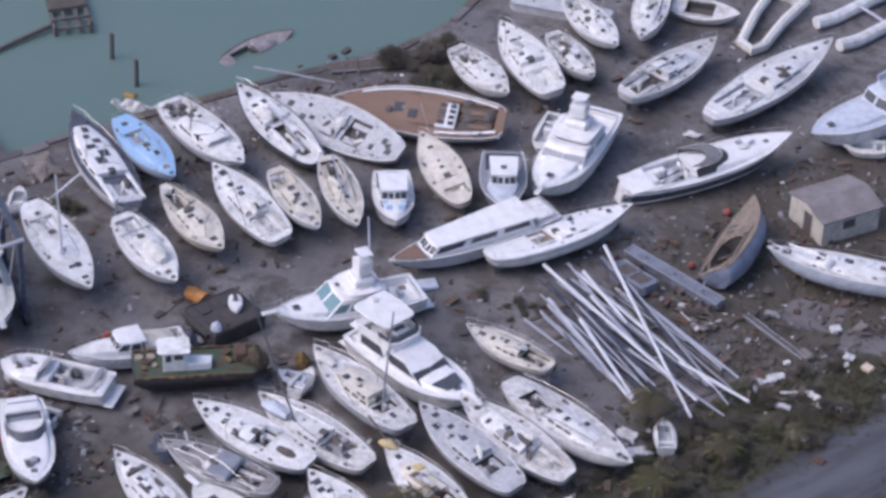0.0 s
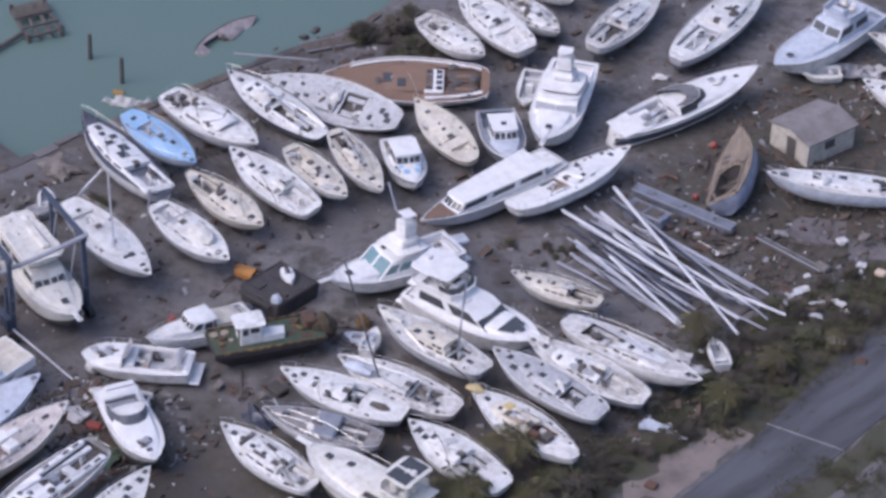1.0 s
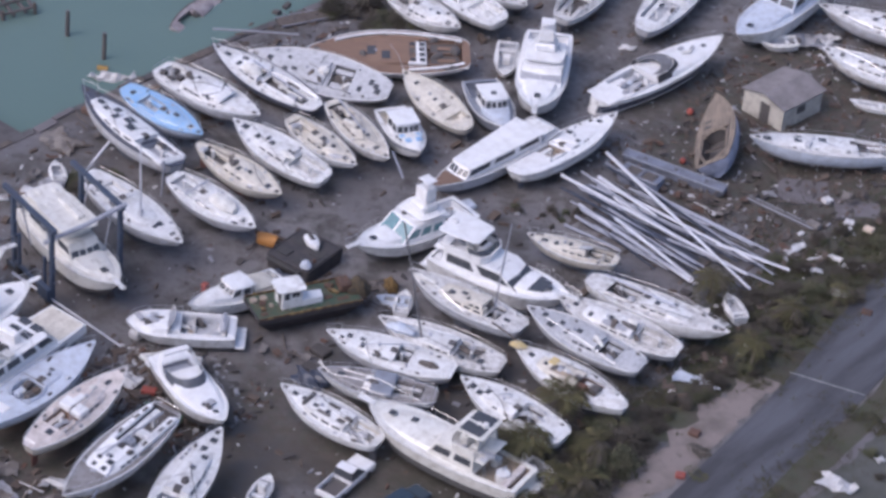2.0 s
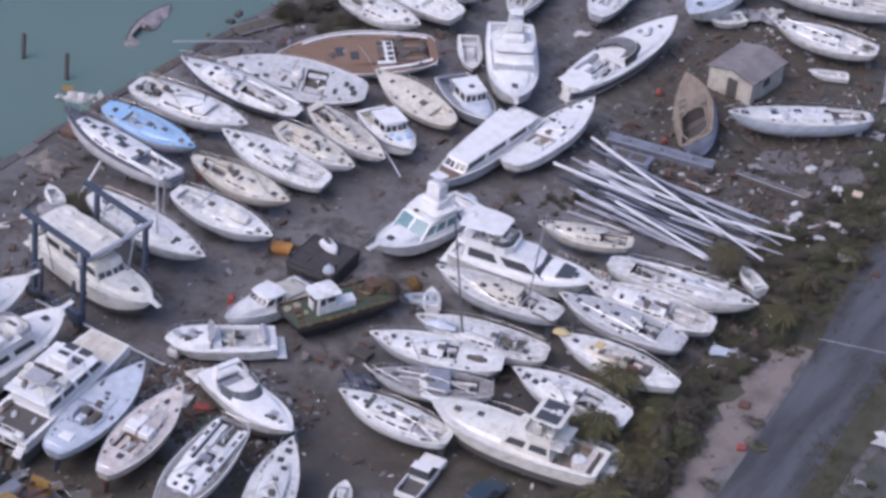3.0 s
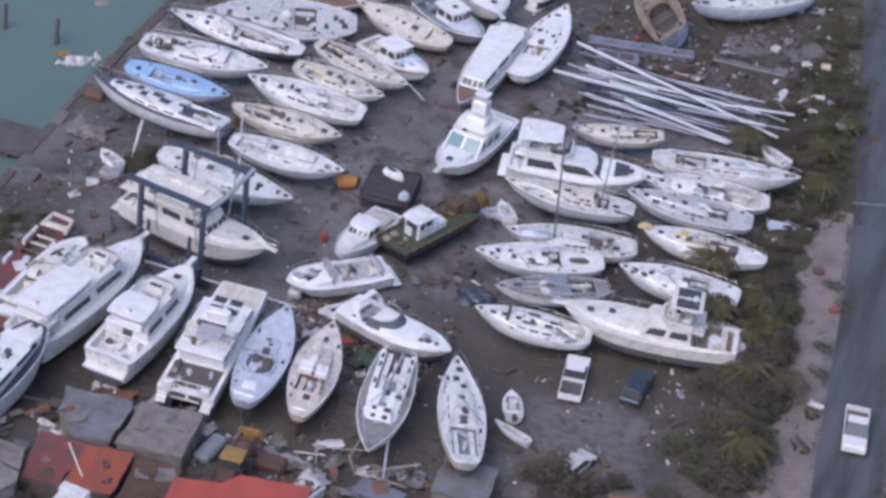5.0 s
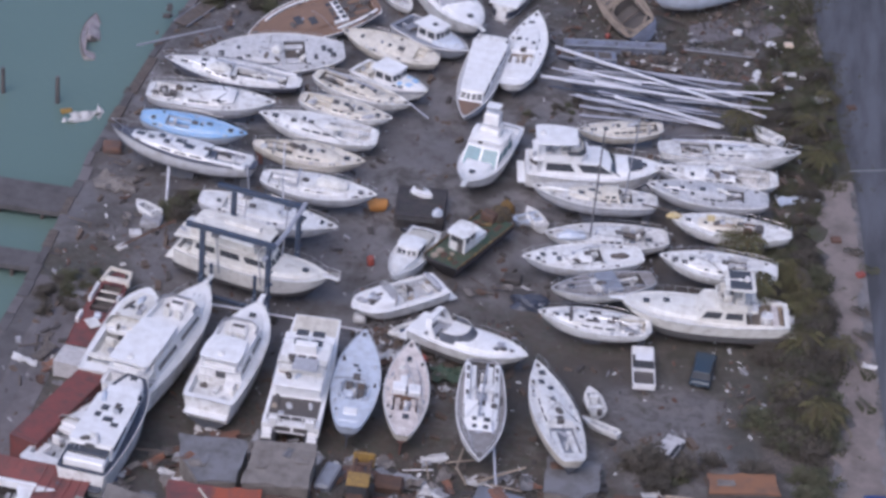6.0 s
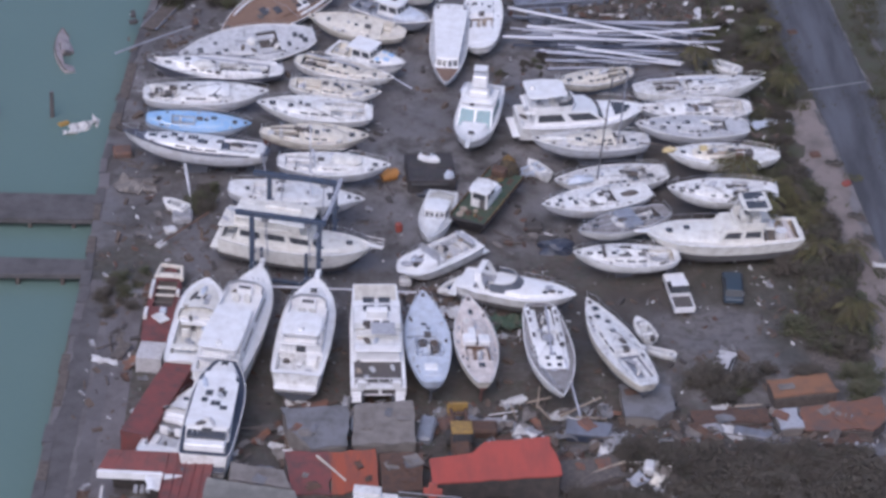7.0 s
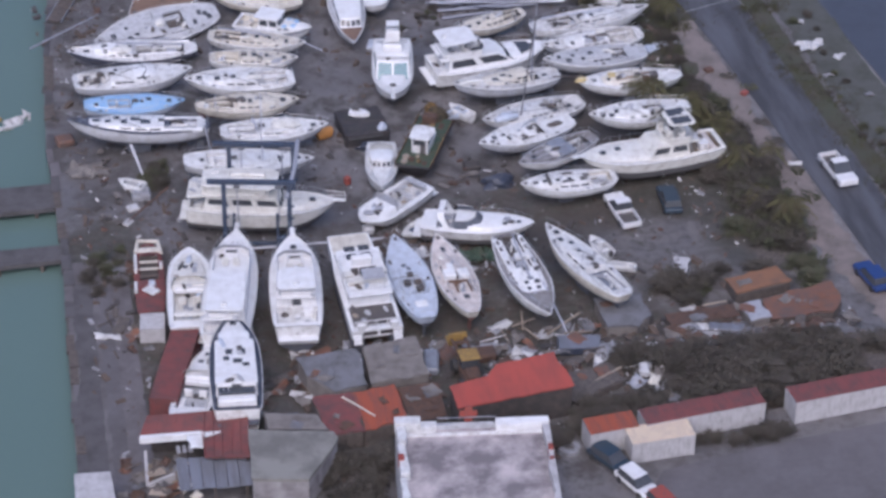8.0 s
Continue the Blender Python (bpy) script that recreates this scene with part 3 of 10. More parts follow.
def bowplank(parent, ln, out=0.9, w=0.24, mat=WHITE):
    x, z = ln.x(1.0), ln.top(1.0)
    bm = bmesh.new()
    box(bm, x - 0.6, x + out, -w, w, z + 0.02, z + 0.12, bev=0.03)
    ob = part("bow_pulpit", bm, mat, parent)
    bm = bmesh.new()
    tube(bm, [(x - 0.9, -w * 2, z + 0.7), (x + out, -w, z + 0.75), (x + out, w, z + 0.75), (x - 0.9, w * 2, z + 0.7)], 0.02, 4)
    for p in ((x - 0.9, -w * 2), (x - 0.9, w * 2), (x + out - 0.05, -w + 0.03), (x + out - 0.05, w - 0.03)):
        tube(bm, [(p[0], p[1], z), (p[0], p[1], z + 0.73)], 0.018, 4)
    part("pulpit_rail", bm, STEEL, ob)


def bundle(parent, name, p0, p1, r, mat, label, flat=0.6):
    """A furled sail or folded cover: a lumpy roll."""
    p0, p1 = Vector(p0), Vector(p1)
    d = p1 - p0
    side = d.cross(Vector((0, 0, 1))).normalized()
    loops = []
    for i in range(13):
        k = i / 12
        q = r * (0.35 + 0.65 * math.sin(math.pi * min(0.97, max(0.03, k))) ** 0.5) * (1 + 0.25 * noise.noise(p0 + d * k * 1.7))
        c = p0 + d * k
        loops.append([c + side * q * math.cos(a) + Vector((0, 0, flat * q * (math.sin(a) + 0.6) * (1 + 0.3 * noise.noise(c * 2 + Vector((a, 0, 0)))))) for a in [2 * math.pi * j / 9 for j in range(9)]])
    bm = bmesh.new()
    loft(bm, loops)
    return part(name, bm, mat, parent, label, smooth=True)


def sailboat(bow, stern, deck, label, lean=0.0, beam=None, hull=WHITE, bottom=ANTIFOUL_B, deckm=WHITE, cabin=WHITE, rail=WHITE, stripe=None, cab=(0.36, 0.76), ratio=0.62,
             caph=0.5, well=(0.07, 0.33), wellm=None, hatches=((0.86, 0), (0.66, 0), (0.55, 0)), windows=3, stern_w=0.62, full=2.1, cover=None, wheels=True, mast=0.0, mast_u=0.58,
             rise=0.4, seed=0, doghouse=None, name="sailboat", wide=0.42, winch=True, railings=True, boom=False, hsize=0.5, clutter=True, quarter=(0.36, 0.09)):
    m, length, high = boat_pose(bow, stern, deck, lean, rise)
    rnd = random.Random(seed * 7 + 3)
    beam = beam or min(4.3, 0.2 * length + 1.3)
    depth = min(high - 0.3, 0.09 * length + 0.62)
    boat = thing(name, m, label, "sailboat", "storm-tossed boats")
    ln = Lines(length, beam, high, depth, stern_w * 0.8, full, rise, 0.09 * length, aft=0.35, wide=wide + 0.04, quarter=quarter[0], qlen=quarter[1])
    ww = beam * 0.27
    hull_parts(boat, ln, hull, bottom, rail, deckm, (well[0], well[1], ww, 0.5), wellm or deckm, stripe)
    coach, ring = trunk(boat, ln, cab[0], cab[1], ratio, caph, cabin, windows=windows, winband=(0.34, 0.72))
    # keel and rudder
    zb = high - depth
    bm = bmesh.new()
    loft(bm, [[(x - w0, 0, z), (x, w, z), (x + w1, 0, z), (x, -w, z)] for x, w0, w1, w, z in ((0.1, 0.11 * length, 0.10 * length, 0.16, zb + 0.25), (-0.1, 0.08 * length, 0.07 * length, 0.13, -0.06))])
    part("keel", bm, bottom, boat)
    bm = bmesh.new()
    xr = ln.x(0.07)
    box(bm, xr - 0.35, xr + 0.3, -0.05, 0.05, max(0.1, zb - 0.7), high - 0.5, bev=0.03)
    part("rudder", bm, bottom, boat)
    # hatches on the coachroof and the foredeck
    for u, y in hatches:
        z = (ring(u)[4] + 0.03) if cab[0] < u < cab[1] else ln.top(u) + 0.09
        hatch(coach if cab[0] < u < cab[1] else boat, ln.x(u), y + rnd.uniform(-0.12, 0.12), z, hsize * rnd.uniform(0.65, 1.25), hsize * rnd.uniform(0.65, 1.2))
    # companionway: a solid dark box for its unlit opening
    u = cab[0]
    x, w, t, z, zt = ring(u + 0.001)
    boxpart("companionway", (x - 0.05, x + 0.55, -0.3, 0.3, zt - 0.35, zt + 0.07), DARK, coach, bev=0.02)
    # cockpit benches, helm and winches
    x0, x1 = ln.x(well[0]) + 0.15, ln.x(well[1]) - 0.1
    zt = min(ln.top(well[0]), ln.top(well[1]))
    for sgn in (1, -1):
        boxpart("bench", (x0, x1, *sorted((sgn * ww * 0.85, sgn * ww * 0.42)), zt - 0.42, zt - 0.12), cabin if deckm in (NAVY, SLATE, MUDDECK, INK) else deckm, boat, bev=0.03)
    if wheels:
        wheel(boat, x0 + (x1 - x0) * 0.3, zt + 0.25)
    if winch:
        for u in (well[1] - 0.05, well[1] - 0.16):
            for sgn in (1, -1):
                tubepart("winch", [(ln.x(u), sgn * (ww + 0.09), zt + 0.1), (ln.x(u), sgn * (ww + 0.09), zt + 0.38)], 0.1, STEEL, boat, n=8, r1=0.08)
    if railings:
        rails(boat, ln, 0.05, 0.9, 0.55, n=6)
        z = ln.top(0.97) + 0.6
        tubepart("pulpit", [(ln.x(0.9), -ln.half(0.9), ln.top(0.9)), (ln.x(0.9), -ln.half(0.9), z), (ln.x(1.0), 0, z + 0.05), (ln.x(0.9), ln.half(0.9), z), (ln.x(0.9), ln.half(0.9), ln.top(0.9))], 0.022, STEEL, boat, n=4)
        tubepart("pushpit", [(ln.x(0.02), -ln.half(0.02) * 0.9, ln.top(0.02)), (ln.x(0.015), -ln.half(0.02) * 0.9, ln.top(0) + 0.6), (ln.x(0.015), ln.half(0.02) * 0.9, ln.top(0) + 0.6), (ln.x(0.02), ln.half(0.02) * 0.9, ln.top(0.02))], 0.022, STEEL, boat, n=4)
    # anchor locker, mast step, cleats
    boxpart("anchor_locker_lid", (ln.x(0.925), ln.x(0.96), -0.16, 0.16, ln.top(0.94) + 0.02, ln.top(0.94) + 0.09), DARK, boat, bev=0.01)
    if mast:
        xm = ln.x(mast_u)
        spar = tubepart("mast", [(xm, 0, high), (xm - 0.1, 0, high + mast * 0.5), (xm - 0.25, 0, high + mast)], 0.085, ALU, boat, "bare standing aluminium mast", n=8, r1=0.055)
        tubepart("spreader", [(xm - 0.1, -1.0, high + mast * 0.55), (xm - 0.1, 1.0, high + mast * 0.55)], 0.035, ALU, spar, n=5)
    else:
        xm = ln.x(mast_u)
        tubepart("mast_stump", [(xm, 0, high), (xm, 0, ring(mast_u)[4] + 0.25)], 0.12, ALU, boat, n=8)
    if cover:
        bundle(boat, "sail_cover", (ln.x(cover[0]), cover[2], high + caph * 0.75), (ln.x(cover[1]), cover[2] + 0.1, high + caph * 0.6), cover[3], cover[4], "")
    if boom:
        tubepart("boom", [(ln.x(0.1), 0.35, high + 0.75), (ln.x(0.62), -0.25, high + caph + 0.45)], 0.09, ALU, boat, n=6)
    if doghouse:
        u0, u1, hh, mt = doghouse
        trunk(boat, ln, u0, u1, ratio * 0.92, hh, mt, "doghouse", 2, 0.25, lift=caph * 0.75)
    # sails, canvas and rigging left in heaps where the storm dropped them
    for i in range(rnd.randint(2, 4) if clutter else 0):
        u = rnd.uniform(well[0], cab[0] + 0.2) if rnd.random() < 0.6 else rnd.uniform(0.15, 0.8)
        y = rnd.uniform(-0.5, 0.5) * ln.half(u)
        z = (ring(u)[4] - 0.05) if cab[0] < u < cab[1] else ln.top(u) - 0.05
        a, n = rnd.uniform(0, 3.14), rnd.uniform(0.35, 0.9)
        bundle(boat, "furled_canvas", (ln.x(u) - n * math.cos(a), y - n * math.sin(a) * 0.6, z), (ln.x(u) + n * math.cos(a), y + n * math.sin(a) * 0.6, z), rnd.uniform(0.16, 0.36), rnd.choice((SAIL, CANVAS, DARK, MUDFILL, GREYD, DARK)), "")
    for i in range(rnd.randint(2, 4) if clutter else 1):
        u0, u1 = rnd.uniform(0.05, 0.6), rnd.uniform(0.4, 0.95)
        a = (ln.x(u0), rnd.choice((-1, 1)) * ln.half(u0) * 0.9, ln.top(u0) + 0.15)
        b = (ln.x(u1), rnd.uniform(-0.7, 0.7) * ln.half(u1), ln.top(u1) + caph * 0.8 + 0.1)
        tubepart("rigging_wire", [a, ((a[0] + b[0]) / 2, (a[1] + b[1]) / 2 + rnd.uniform(-0.4, 0.4), max(a[2], b[2]) + 0.1), b], 0.03, rnd.choice((STEEL, DARK, CANVAS)), boat, n=4)
    # stanchion-high clutter lashed on deck
    for i in range(7):
        u = rnd.uniform(0.1, 0.9)
        y = rnd.choice((-1, 1)) * ln.half(u) * rnd.uniform(0.74, 0.84)
        boxpart("deck_fitting", (ln.x(u) - rnd.uniform(0.08, 0.3), ln.x(u) + 0.1, y - 0.1, y + 0.1, ln.top(u), ln.top(u) + rnd.uniform(0.08, 0.2)), rnd.choice((STEEL, DARK, CANVAS, DARK)), boat, bev=0.02)
    return boat, ln


def house(boat, ln, u0, u1, ratio, h, mat, rake=0.9, back=0.15, panes=3, side=2, glass=GLASS, z=None, name="deckhouse", taper=0.92, band=(0.42, 0.86), side_band=None):
    """A motor yacht's deckhouse with a raked windscreen of panes and side windows."""
    x0, x1 = ln.x(u0), ln.x(u1)
    w0, w1 = ln.half(u0) * ratio, min(ln.half(u1), ln.half(u0)) * ratio
    zb = z if z is not None else ln.top((u0 + u1) / 2) - 0.05
    zt = zb + h
    bm = bmesh.new()
    base = [(x0, -w0), (x1, -w1), (x1 + 0.25, 0), (x1, w1), (x0, w0)]
    top = [(x0 + back, -w0 * taper), (x1 - rake, -w1 * taper), (x1 - rake + 0.2, 0), (x1 - rake, w1 * taper), (x0 + back, w0 * taper)]
    lo = [bm.verts.new((x, y, zb)) for x, y in base]
    hi = [bm.verts.new((x, y, zt)) for x, y in top]
    bm.faces.new(lo[::-1])
    bm.faces.new(hi)
    for i in range(5):
        bm.faces.new((lo[i], lo[(i + 1) % 5], hi[(i + 1) % 5], hi[i]))
    bmesh.ops.bevel(bm, geom=[e for e in bm.edges if min(v.co.z for v in e.verts) > zb + 0.01], offset=0.07, segments=2, affect="EDGES")
    ob = part(name, bm, mat, boat, smooth=True)

    def pane(a, b, ta, tb, lo_, hi_, out):
        q = [Vector((*a, zb)).lerp(Vector((*ta, zt)), lo_), Vector((*b, zb)).lerp(Vector((*tb, zt)), lo_), Vector((*b, zb)).lerp(Vector((*tb, zt)), hi_), Vector((*a, zb)).lerp(Vector((*ta, zt)), hi_)]
        nrm = (q[1] - q[0]).cross(q[3] - q[0]).normalized()
        if nrm.dot(Vector(out)) < 0:
            nrm = -nrm
        bm = bmesh.new()
        f = bm.faces.new([bm.verts.new(p + nrm * 0.018) for p in q])
        ex = bmesh.ops.extrude_face_region(bm, geom=[f])
        bmesh.ops.translate(bm, vec=-nrm * 0.04, verts=[g for g in ex["geom"] if isinstance(g, bmesh.types.BMVert)])
        part("window", bm, glass, ob)

    def between(p, q, k):
        return (p[0] + (q[0] - p[0]) * k, p[1] + (q[1] - p[1]) * k)

    half = [(1, 2), (2, 3)]
    for i, j in half:
        cuts = [] if panes < 0 else [(0.0, 0.99)] if panes == 0 else [(0.1, 0.93)] if panes <= 2 else [(0.08, 0.5), (0.57, 0.94)]
        for a, b in cuts:
            if i == 2:
                a, b = 1 - b, 1 - a
            pane(between(base[i], base[j], a), between(base[i], base[j], b), between(top[i], top[j], a), between(top[i], top[j], b), band[0], band[1], (1, 0, 0.3))
    sb = side_band or band
    for i, j, sg in ((0, 1, -1), (4, 3, 1)):
        for k in range(side):
            a, b = (k + 0.12) / side, (k + 0.9) / side
            pane(between(base[i], base[j], a), between(base[i], base[j], b), between(top[i], top[j], a), between(top[i], top[j], b), sb[0], sb[1], (0, sg, 0.1))
    return ob, zt, (x0, x1, w0, w1)


def seat(parent, x, y, z, w=0.55, d=0.55, mat=WHITE):
    bm = bmesh.new()
    box(bm, x - d / 2, x + d / 2, y - w / 2, y + w / 2, z, z + 0.45, bev=0.05)
    box(bm, x - d / 2 - 0.12, x - d / 2 + 0.03, y - w / 2, y + w / 2, z + 0.2, z + 0.95, bev=0.05)
    return part("helm_seat", bm, mat, parent)


def strew(boat, ln, spots, seed):
    """Canvas, cushions and gear flung about a motor boat; spots are (u0, u1, share of the half width, height)."""
    rnd = random.Random(seed)
    for u0, u1, share, z in spots:
        for i in range(3):
            u, y = rnd.uniform(u0, u1), rnd.uniform(-1, 1)
            y *= ln.half(u) * share
            a, n = rnd.uniform(0, 3.14), rnd.uniform(0.3, 0.8)
            dx, dy = n * math.cos(a), n * math.sin(a) * 0.6
            if rnd.random() < 0.6:
                bundle(boat, "furled_canvas", (ln.x(u) - dx, y - dy, z), (ln.x(u) + dx, y + dy, z), rnd.uniform(0.14, 0.3), rnd.choice((SAIL, CANVAS, DARK, GREYD, MUDFILL, PALEBLUE)), "")
            else:
                boxpart("loose_cushion", (ln.x(u) - 0.3, ln.x(u) + 0.3, y - 0.22, y + 0.22, z, z + 0.14), rnd.choice((DARK, CANVAS, GREYD, TAN)), boat, bev=0.04)


def flybridge_yacht(bow, stern, deck, label, lean=0.0, beam=None, hull=WHITE, bottom=ANTIFOUL_B, deckm=CLEAN, mat=CLEAN, houseu=(0.27, 0.62), fly=(0.24, 0.52), househ=1.55, top=True, tower=False,
                    glass=GLASS, cock=(0.03, 0.25), rise=0.7, fore=True, topmat=None, name="motor_yacht", plank=True, panes=3, side=2, stripe=None, cockm=None, dark_top=False,
                    back_cover=None, ratio=0.78, full=3.3, stern_w=0.9, category="motor yacht", hatches=((0.84, 0),), rake=0.9, band=(0.42, 0.86), side_band=None, topu=None, toph=2.05, coaming=True, flyscreen=None, forewin=False, back=0.15, aftwin=False, cut=5, enclosed=False):
    m, length, high = boat_pose(bow, stern, deck, lean, rise)
    beam = beam or min(4.9, 0.22 * length + 1.3)
    boat = thing(name, m, label, category, "storm-tossed boats")
    ln = Lines(length, beam, high, high + 0.04, stern_w, full, rise, 0.11 * length, hard=True, wide=0.4)
    hull_parts(boat, ln, hull, bottom, WHITE, deckm, (cock[0], cock[1], beam * 0.40, 0.55), cockm or deckm, stripe, cut=cut)
    # raised foredeck trunk
    if fore:
        trunk(boat, ln, houseu[1] - 0.06, 0.9, 0.72, 0.42, mat, "foredeck_trunk", 0, 0.7)
    ob, zt, (x0, x1, w0, w1) = house(boat, ln, houseu[0], houseu[1], ratio, househ, mat, rake=rake, back=back, glass=glass, panes=panes, side=side, band=band, side_band=side_band)
    # flying bridge: floor, coaming, console, seats
    fx0, fx1 = ln.x(fly[0]), ln.x(fly[1])
    fw = beam / 2 * ratio * 0.96
    bm = bmesh.new()
    slab(bm, [(fx0, -fw), (fx1 - 0.5, -fw * 0.92), (fx1, -fw * 0.5), (fx1, fw * 0.5), (fx1 - 0.5, fw * 0.92), (fx0, fw)], zt + 0.005, zt + 0.12)
    bridge = part("flybridge_deck", bm, mat, boat)
    if coaming:
        bm = bmesh.new()
        outer = [(fx0 + 0.9, -fw * 0.97), (fx1 - 0.55, -fw * 0.9), (fx1 - 0.04, -fw * 0.48), (fx1 - 0.04, fw * 0.48), (fx1 - 0.55, fw * 0.9), (fx0 + 0.9, fw * 0.97)]
        loops = []
        for x, y in outer:
            d = Vector((-1 if x > fx1 - 0.3 else 0, -math.copysign(1, y) if x < fx1 - 0.1 else 0)).normalized() * 0.14
            loops.append([(x, y, zt + 0.1), (x + 0.12, y * 1.03, zt + 0.72), (x + 0.12 + d.x, y * 1.03 + d.y, zt + 0.72), (x + d.x, y + d.y, zt + 0.1)])
        loft(bm, loops)
        part("flybridge_coaming", bm, mat, bridge, smooth=True)
        boxpart("helm_console", (fx1 - 1.35, fx1 - 0.65, -0.65, 0.65, zt + 0.12, zt + 0.95), mat, bridge, bev=0.08)
        boxpart("instrument_panel", (fx1 - 1.37, fx1 - 1.0, -0.5, 0.5, zt + 0.96, zt + 1.0), DARK, bridge)
        for y in (-0.5, 0.5):
            seat(bridge, fx1 - 2.0, y, zt + 0.12, mat=SAIL)
        if fx1 - fx0 > 3.6:
            boxpart("lounge_seat", (fx0 + 0.3, fx0 + 1.2, -fw * 0.8, fw * 0.8, zt + 0.12, zt + 0.5), back_cover or mat, bridge, bev=0.06)
    if flyscreen:
        bm = bmesh.new()
        loft(bm, [[(x, y, zt + 0.55), (x - 0.35, y * 0.93, zt + 1.1), (x - 0.39, y * 0.92, zt + 1.1), (x - 0.05, y * 0.98, zt + 0.55)] for x, y in ((fx1 - 1.5, -fw * 0.95), (fx1 - 0.5, -fw * 0.9), (fx1 + 0.05, -fw * 0.5), (fx1 + 0.05, fw * 0.5), (fx1 - 0.5, fw * 0.9), (fx1 - 1.5, fw * 0.95))])
        part("flybridge_screen", bm, flyscreen, bridge, smooth=True)
    if forewin:
        xa, xb, za, zc_ = ln.x(houseu[1] + 0.03), ln.x(houseu[1] + 0.13), ln.top(houseu[1]) + 0.38, ln.top(houseu[1] + 0.13) + 0.34
        bm = bmesh.new()
        slab(bm, [(xa, -beam * 0.25), (xb, -beam * 0.16), (xb, beam * 0.16), (xa, beam * 0.25)], [za, zc_, zc_, za], [za + 0.09, zc_ + 0.06, zc_ + 0.06, za + 0.09])
        part("foredeck_window", bm, glass, boat)
    if aftwin:
        boxpart("aft_window_band", (x0 - 0.75, x0 + 0.1, -w0 * 0.86, w0 * 0.86, zt - 0.42, zt - 0.16), GLASS, ob)
        boxpart("aft_cabin_top", (x0 - 1.5, x0 - 0.1, -w0 * 0.9, w0 * 0.9, high - 0.2, zt - 0.43), mat, ob, bev=0.1)
    if top:
        zz = zt + toph
        tx0, tx1 = (ln.x(topu[0]), ln.x(topu[1])) if topu else (fx0 + 0.4, fx1 - 0.5)
        bm = bmesh.new()
        loft(bm, [[(x, -w, z), (x, -w * 0.97, z + 0.09), (x, 0, z + 0.14), (x, w * 0.97, z + 0.09), (x, w, z), (x, 0, z - 0.02)] for x, w, z in ((tx0, fw * 0.82, zz), (tx0 + 0.3, fw * 0.95, zz), ((tx0 + tx1) / 2, fw * 0.97, zz + 0.04), (tx1 - 0.3, fw * 0.86, zz), (tx1, fw * 0.7, zz - 0.03))])
        hard = part("hardtop", bm, topmat or mat, boat, smooth=True)
        for x, y in ((tx0 + 0.35, fw * 0.8), (tx1 - 0.5, fw * 0.75)):
            for sgn in (1, -1):
                tubepart("hardtop_post", [(x, sgn * y, zt + 0.1), (x + 0.1, sgn * y * 0.97, zz + 0.03)], 0.035, STEEL, hard, n=5)
        if dark_top:
            for sgn in (-1, 1):
                boxpart("hardtop_panel", (tx0 + 0.35, tx1 - 0.4, *sorted((sgn * 0.12, sgn * fw * 0.8)), zz + 0.13, zz + 0.17), GLASS, hard, "dark tinted roof panel")
        tubepart("radar_dome", [(tx0 + 0.7, 0, zz + 0.12), (tx0 + 0.7, 0, zz + 0.42)], 0.28, WHITE, hard, n=12, r1=0.22)
        if tower:
            zq = zz + 1.5
            bm = bmesh.new()
            for sx in (0.5, 1.7):
                for sgn in (1, -1):
                    tube(bm, [(tx0 + sx, sgn * fw * 0.75, zz + 0.1), (tx0 + 0.55 + sx * 0.5, sgn * 0.55, zq)], 0.03, 5)
            tube(bm, [(tx0 + 0.8, -0.66, zz + 0.8), (tx0 + 0.8, 0.66, zz + 0.8)], 0.025, 4)
            frm = part("tower_frame", bm, STEEL, boat)
            boxpart("tower_platform", (tx0 + 0.5, tx0 + 1.7, -0.7, 0.7, zq, zq + 0.1), mat, frm, bev=0.04)
            if enclosed:
                boxpart("upper_bridge", (tx0 + 0.35, tx0 + 2.1, -1.0, 1.0, zz + 0.12, zz + 0.85), mat, frm, bev=0.15)
                boxpart("tower_screen", (tx0 + 0.5, tx0 + 1.7, -0.72, 0.72, zq - 0.45, zq + 0.7), mat, frm, "white canvas screen round the tower", bev=0.08)
            boxpart("tower_console", (tx0 + 1.25, tx0 + 1.65, -0.4, 0.4, zq + 0.1, zq + 0.75), mat, frm, bev=0.05)
            tubepart("tower_rail", [(tx0 + 0.5, -0.68, zq + 0.75), (tx0 + 0.5, 0.68, zq + 0.75), (tx0 + 1.68, 0.68, zq + 0.75), (tx0 + 1.68, -0.68, zq + 0.75), (tx0 + 0.5, -0.68, zq + 0.75)], 0.025, STEEL, frm, n=4)
            boxpart("tower_top", (tx0 + 0.45, tx0 + 1.6, -0.66, 0.66, zq + 1.35, zq + 1.42), mat, frm, bev=0.03)
            for sgn in (1, -1):
                tubepart("tower_post", [(tx0 + 0.55, sgn * 0.6, zq + 0.05), (tx0 + 0.55, sgn * 0.6, zq + 1.38)], 0.025, STEEL, frm, n=4)
                tubepart("tower_post", [(tx0 + 1.5, sgn * 0.6, zq + 0.05), (tx0 + 1.5, sgn * 0.6, zq + 1.38)], 0.025, STEEL, frm, n=4)
    # cockpit
    zc = high + 0.07 - 0.55
    cx0, cx1 = ln.x(cock[0]), ln.x(cock[1])
    boxpart("cockpit_door", (x0 - 0.02, x0 + 0.05, -0.4, 0.4, zc + 0.05, high + 1.3), GLASS, ob)
    chair = boxpart("fighting_chair", (cx0 + 1.0, cx0 + 1.6, -0.3, 0.3, zc + 0.35, zc + 0.5), WHITE, boat, bev=0.04)
    tubepart("chair_pedestal", [(cx0 + 1.3, 0, zc), (cx0 + 1.3, 0, zc + 0.36)], 0.09, STEEL, chair, n=8)
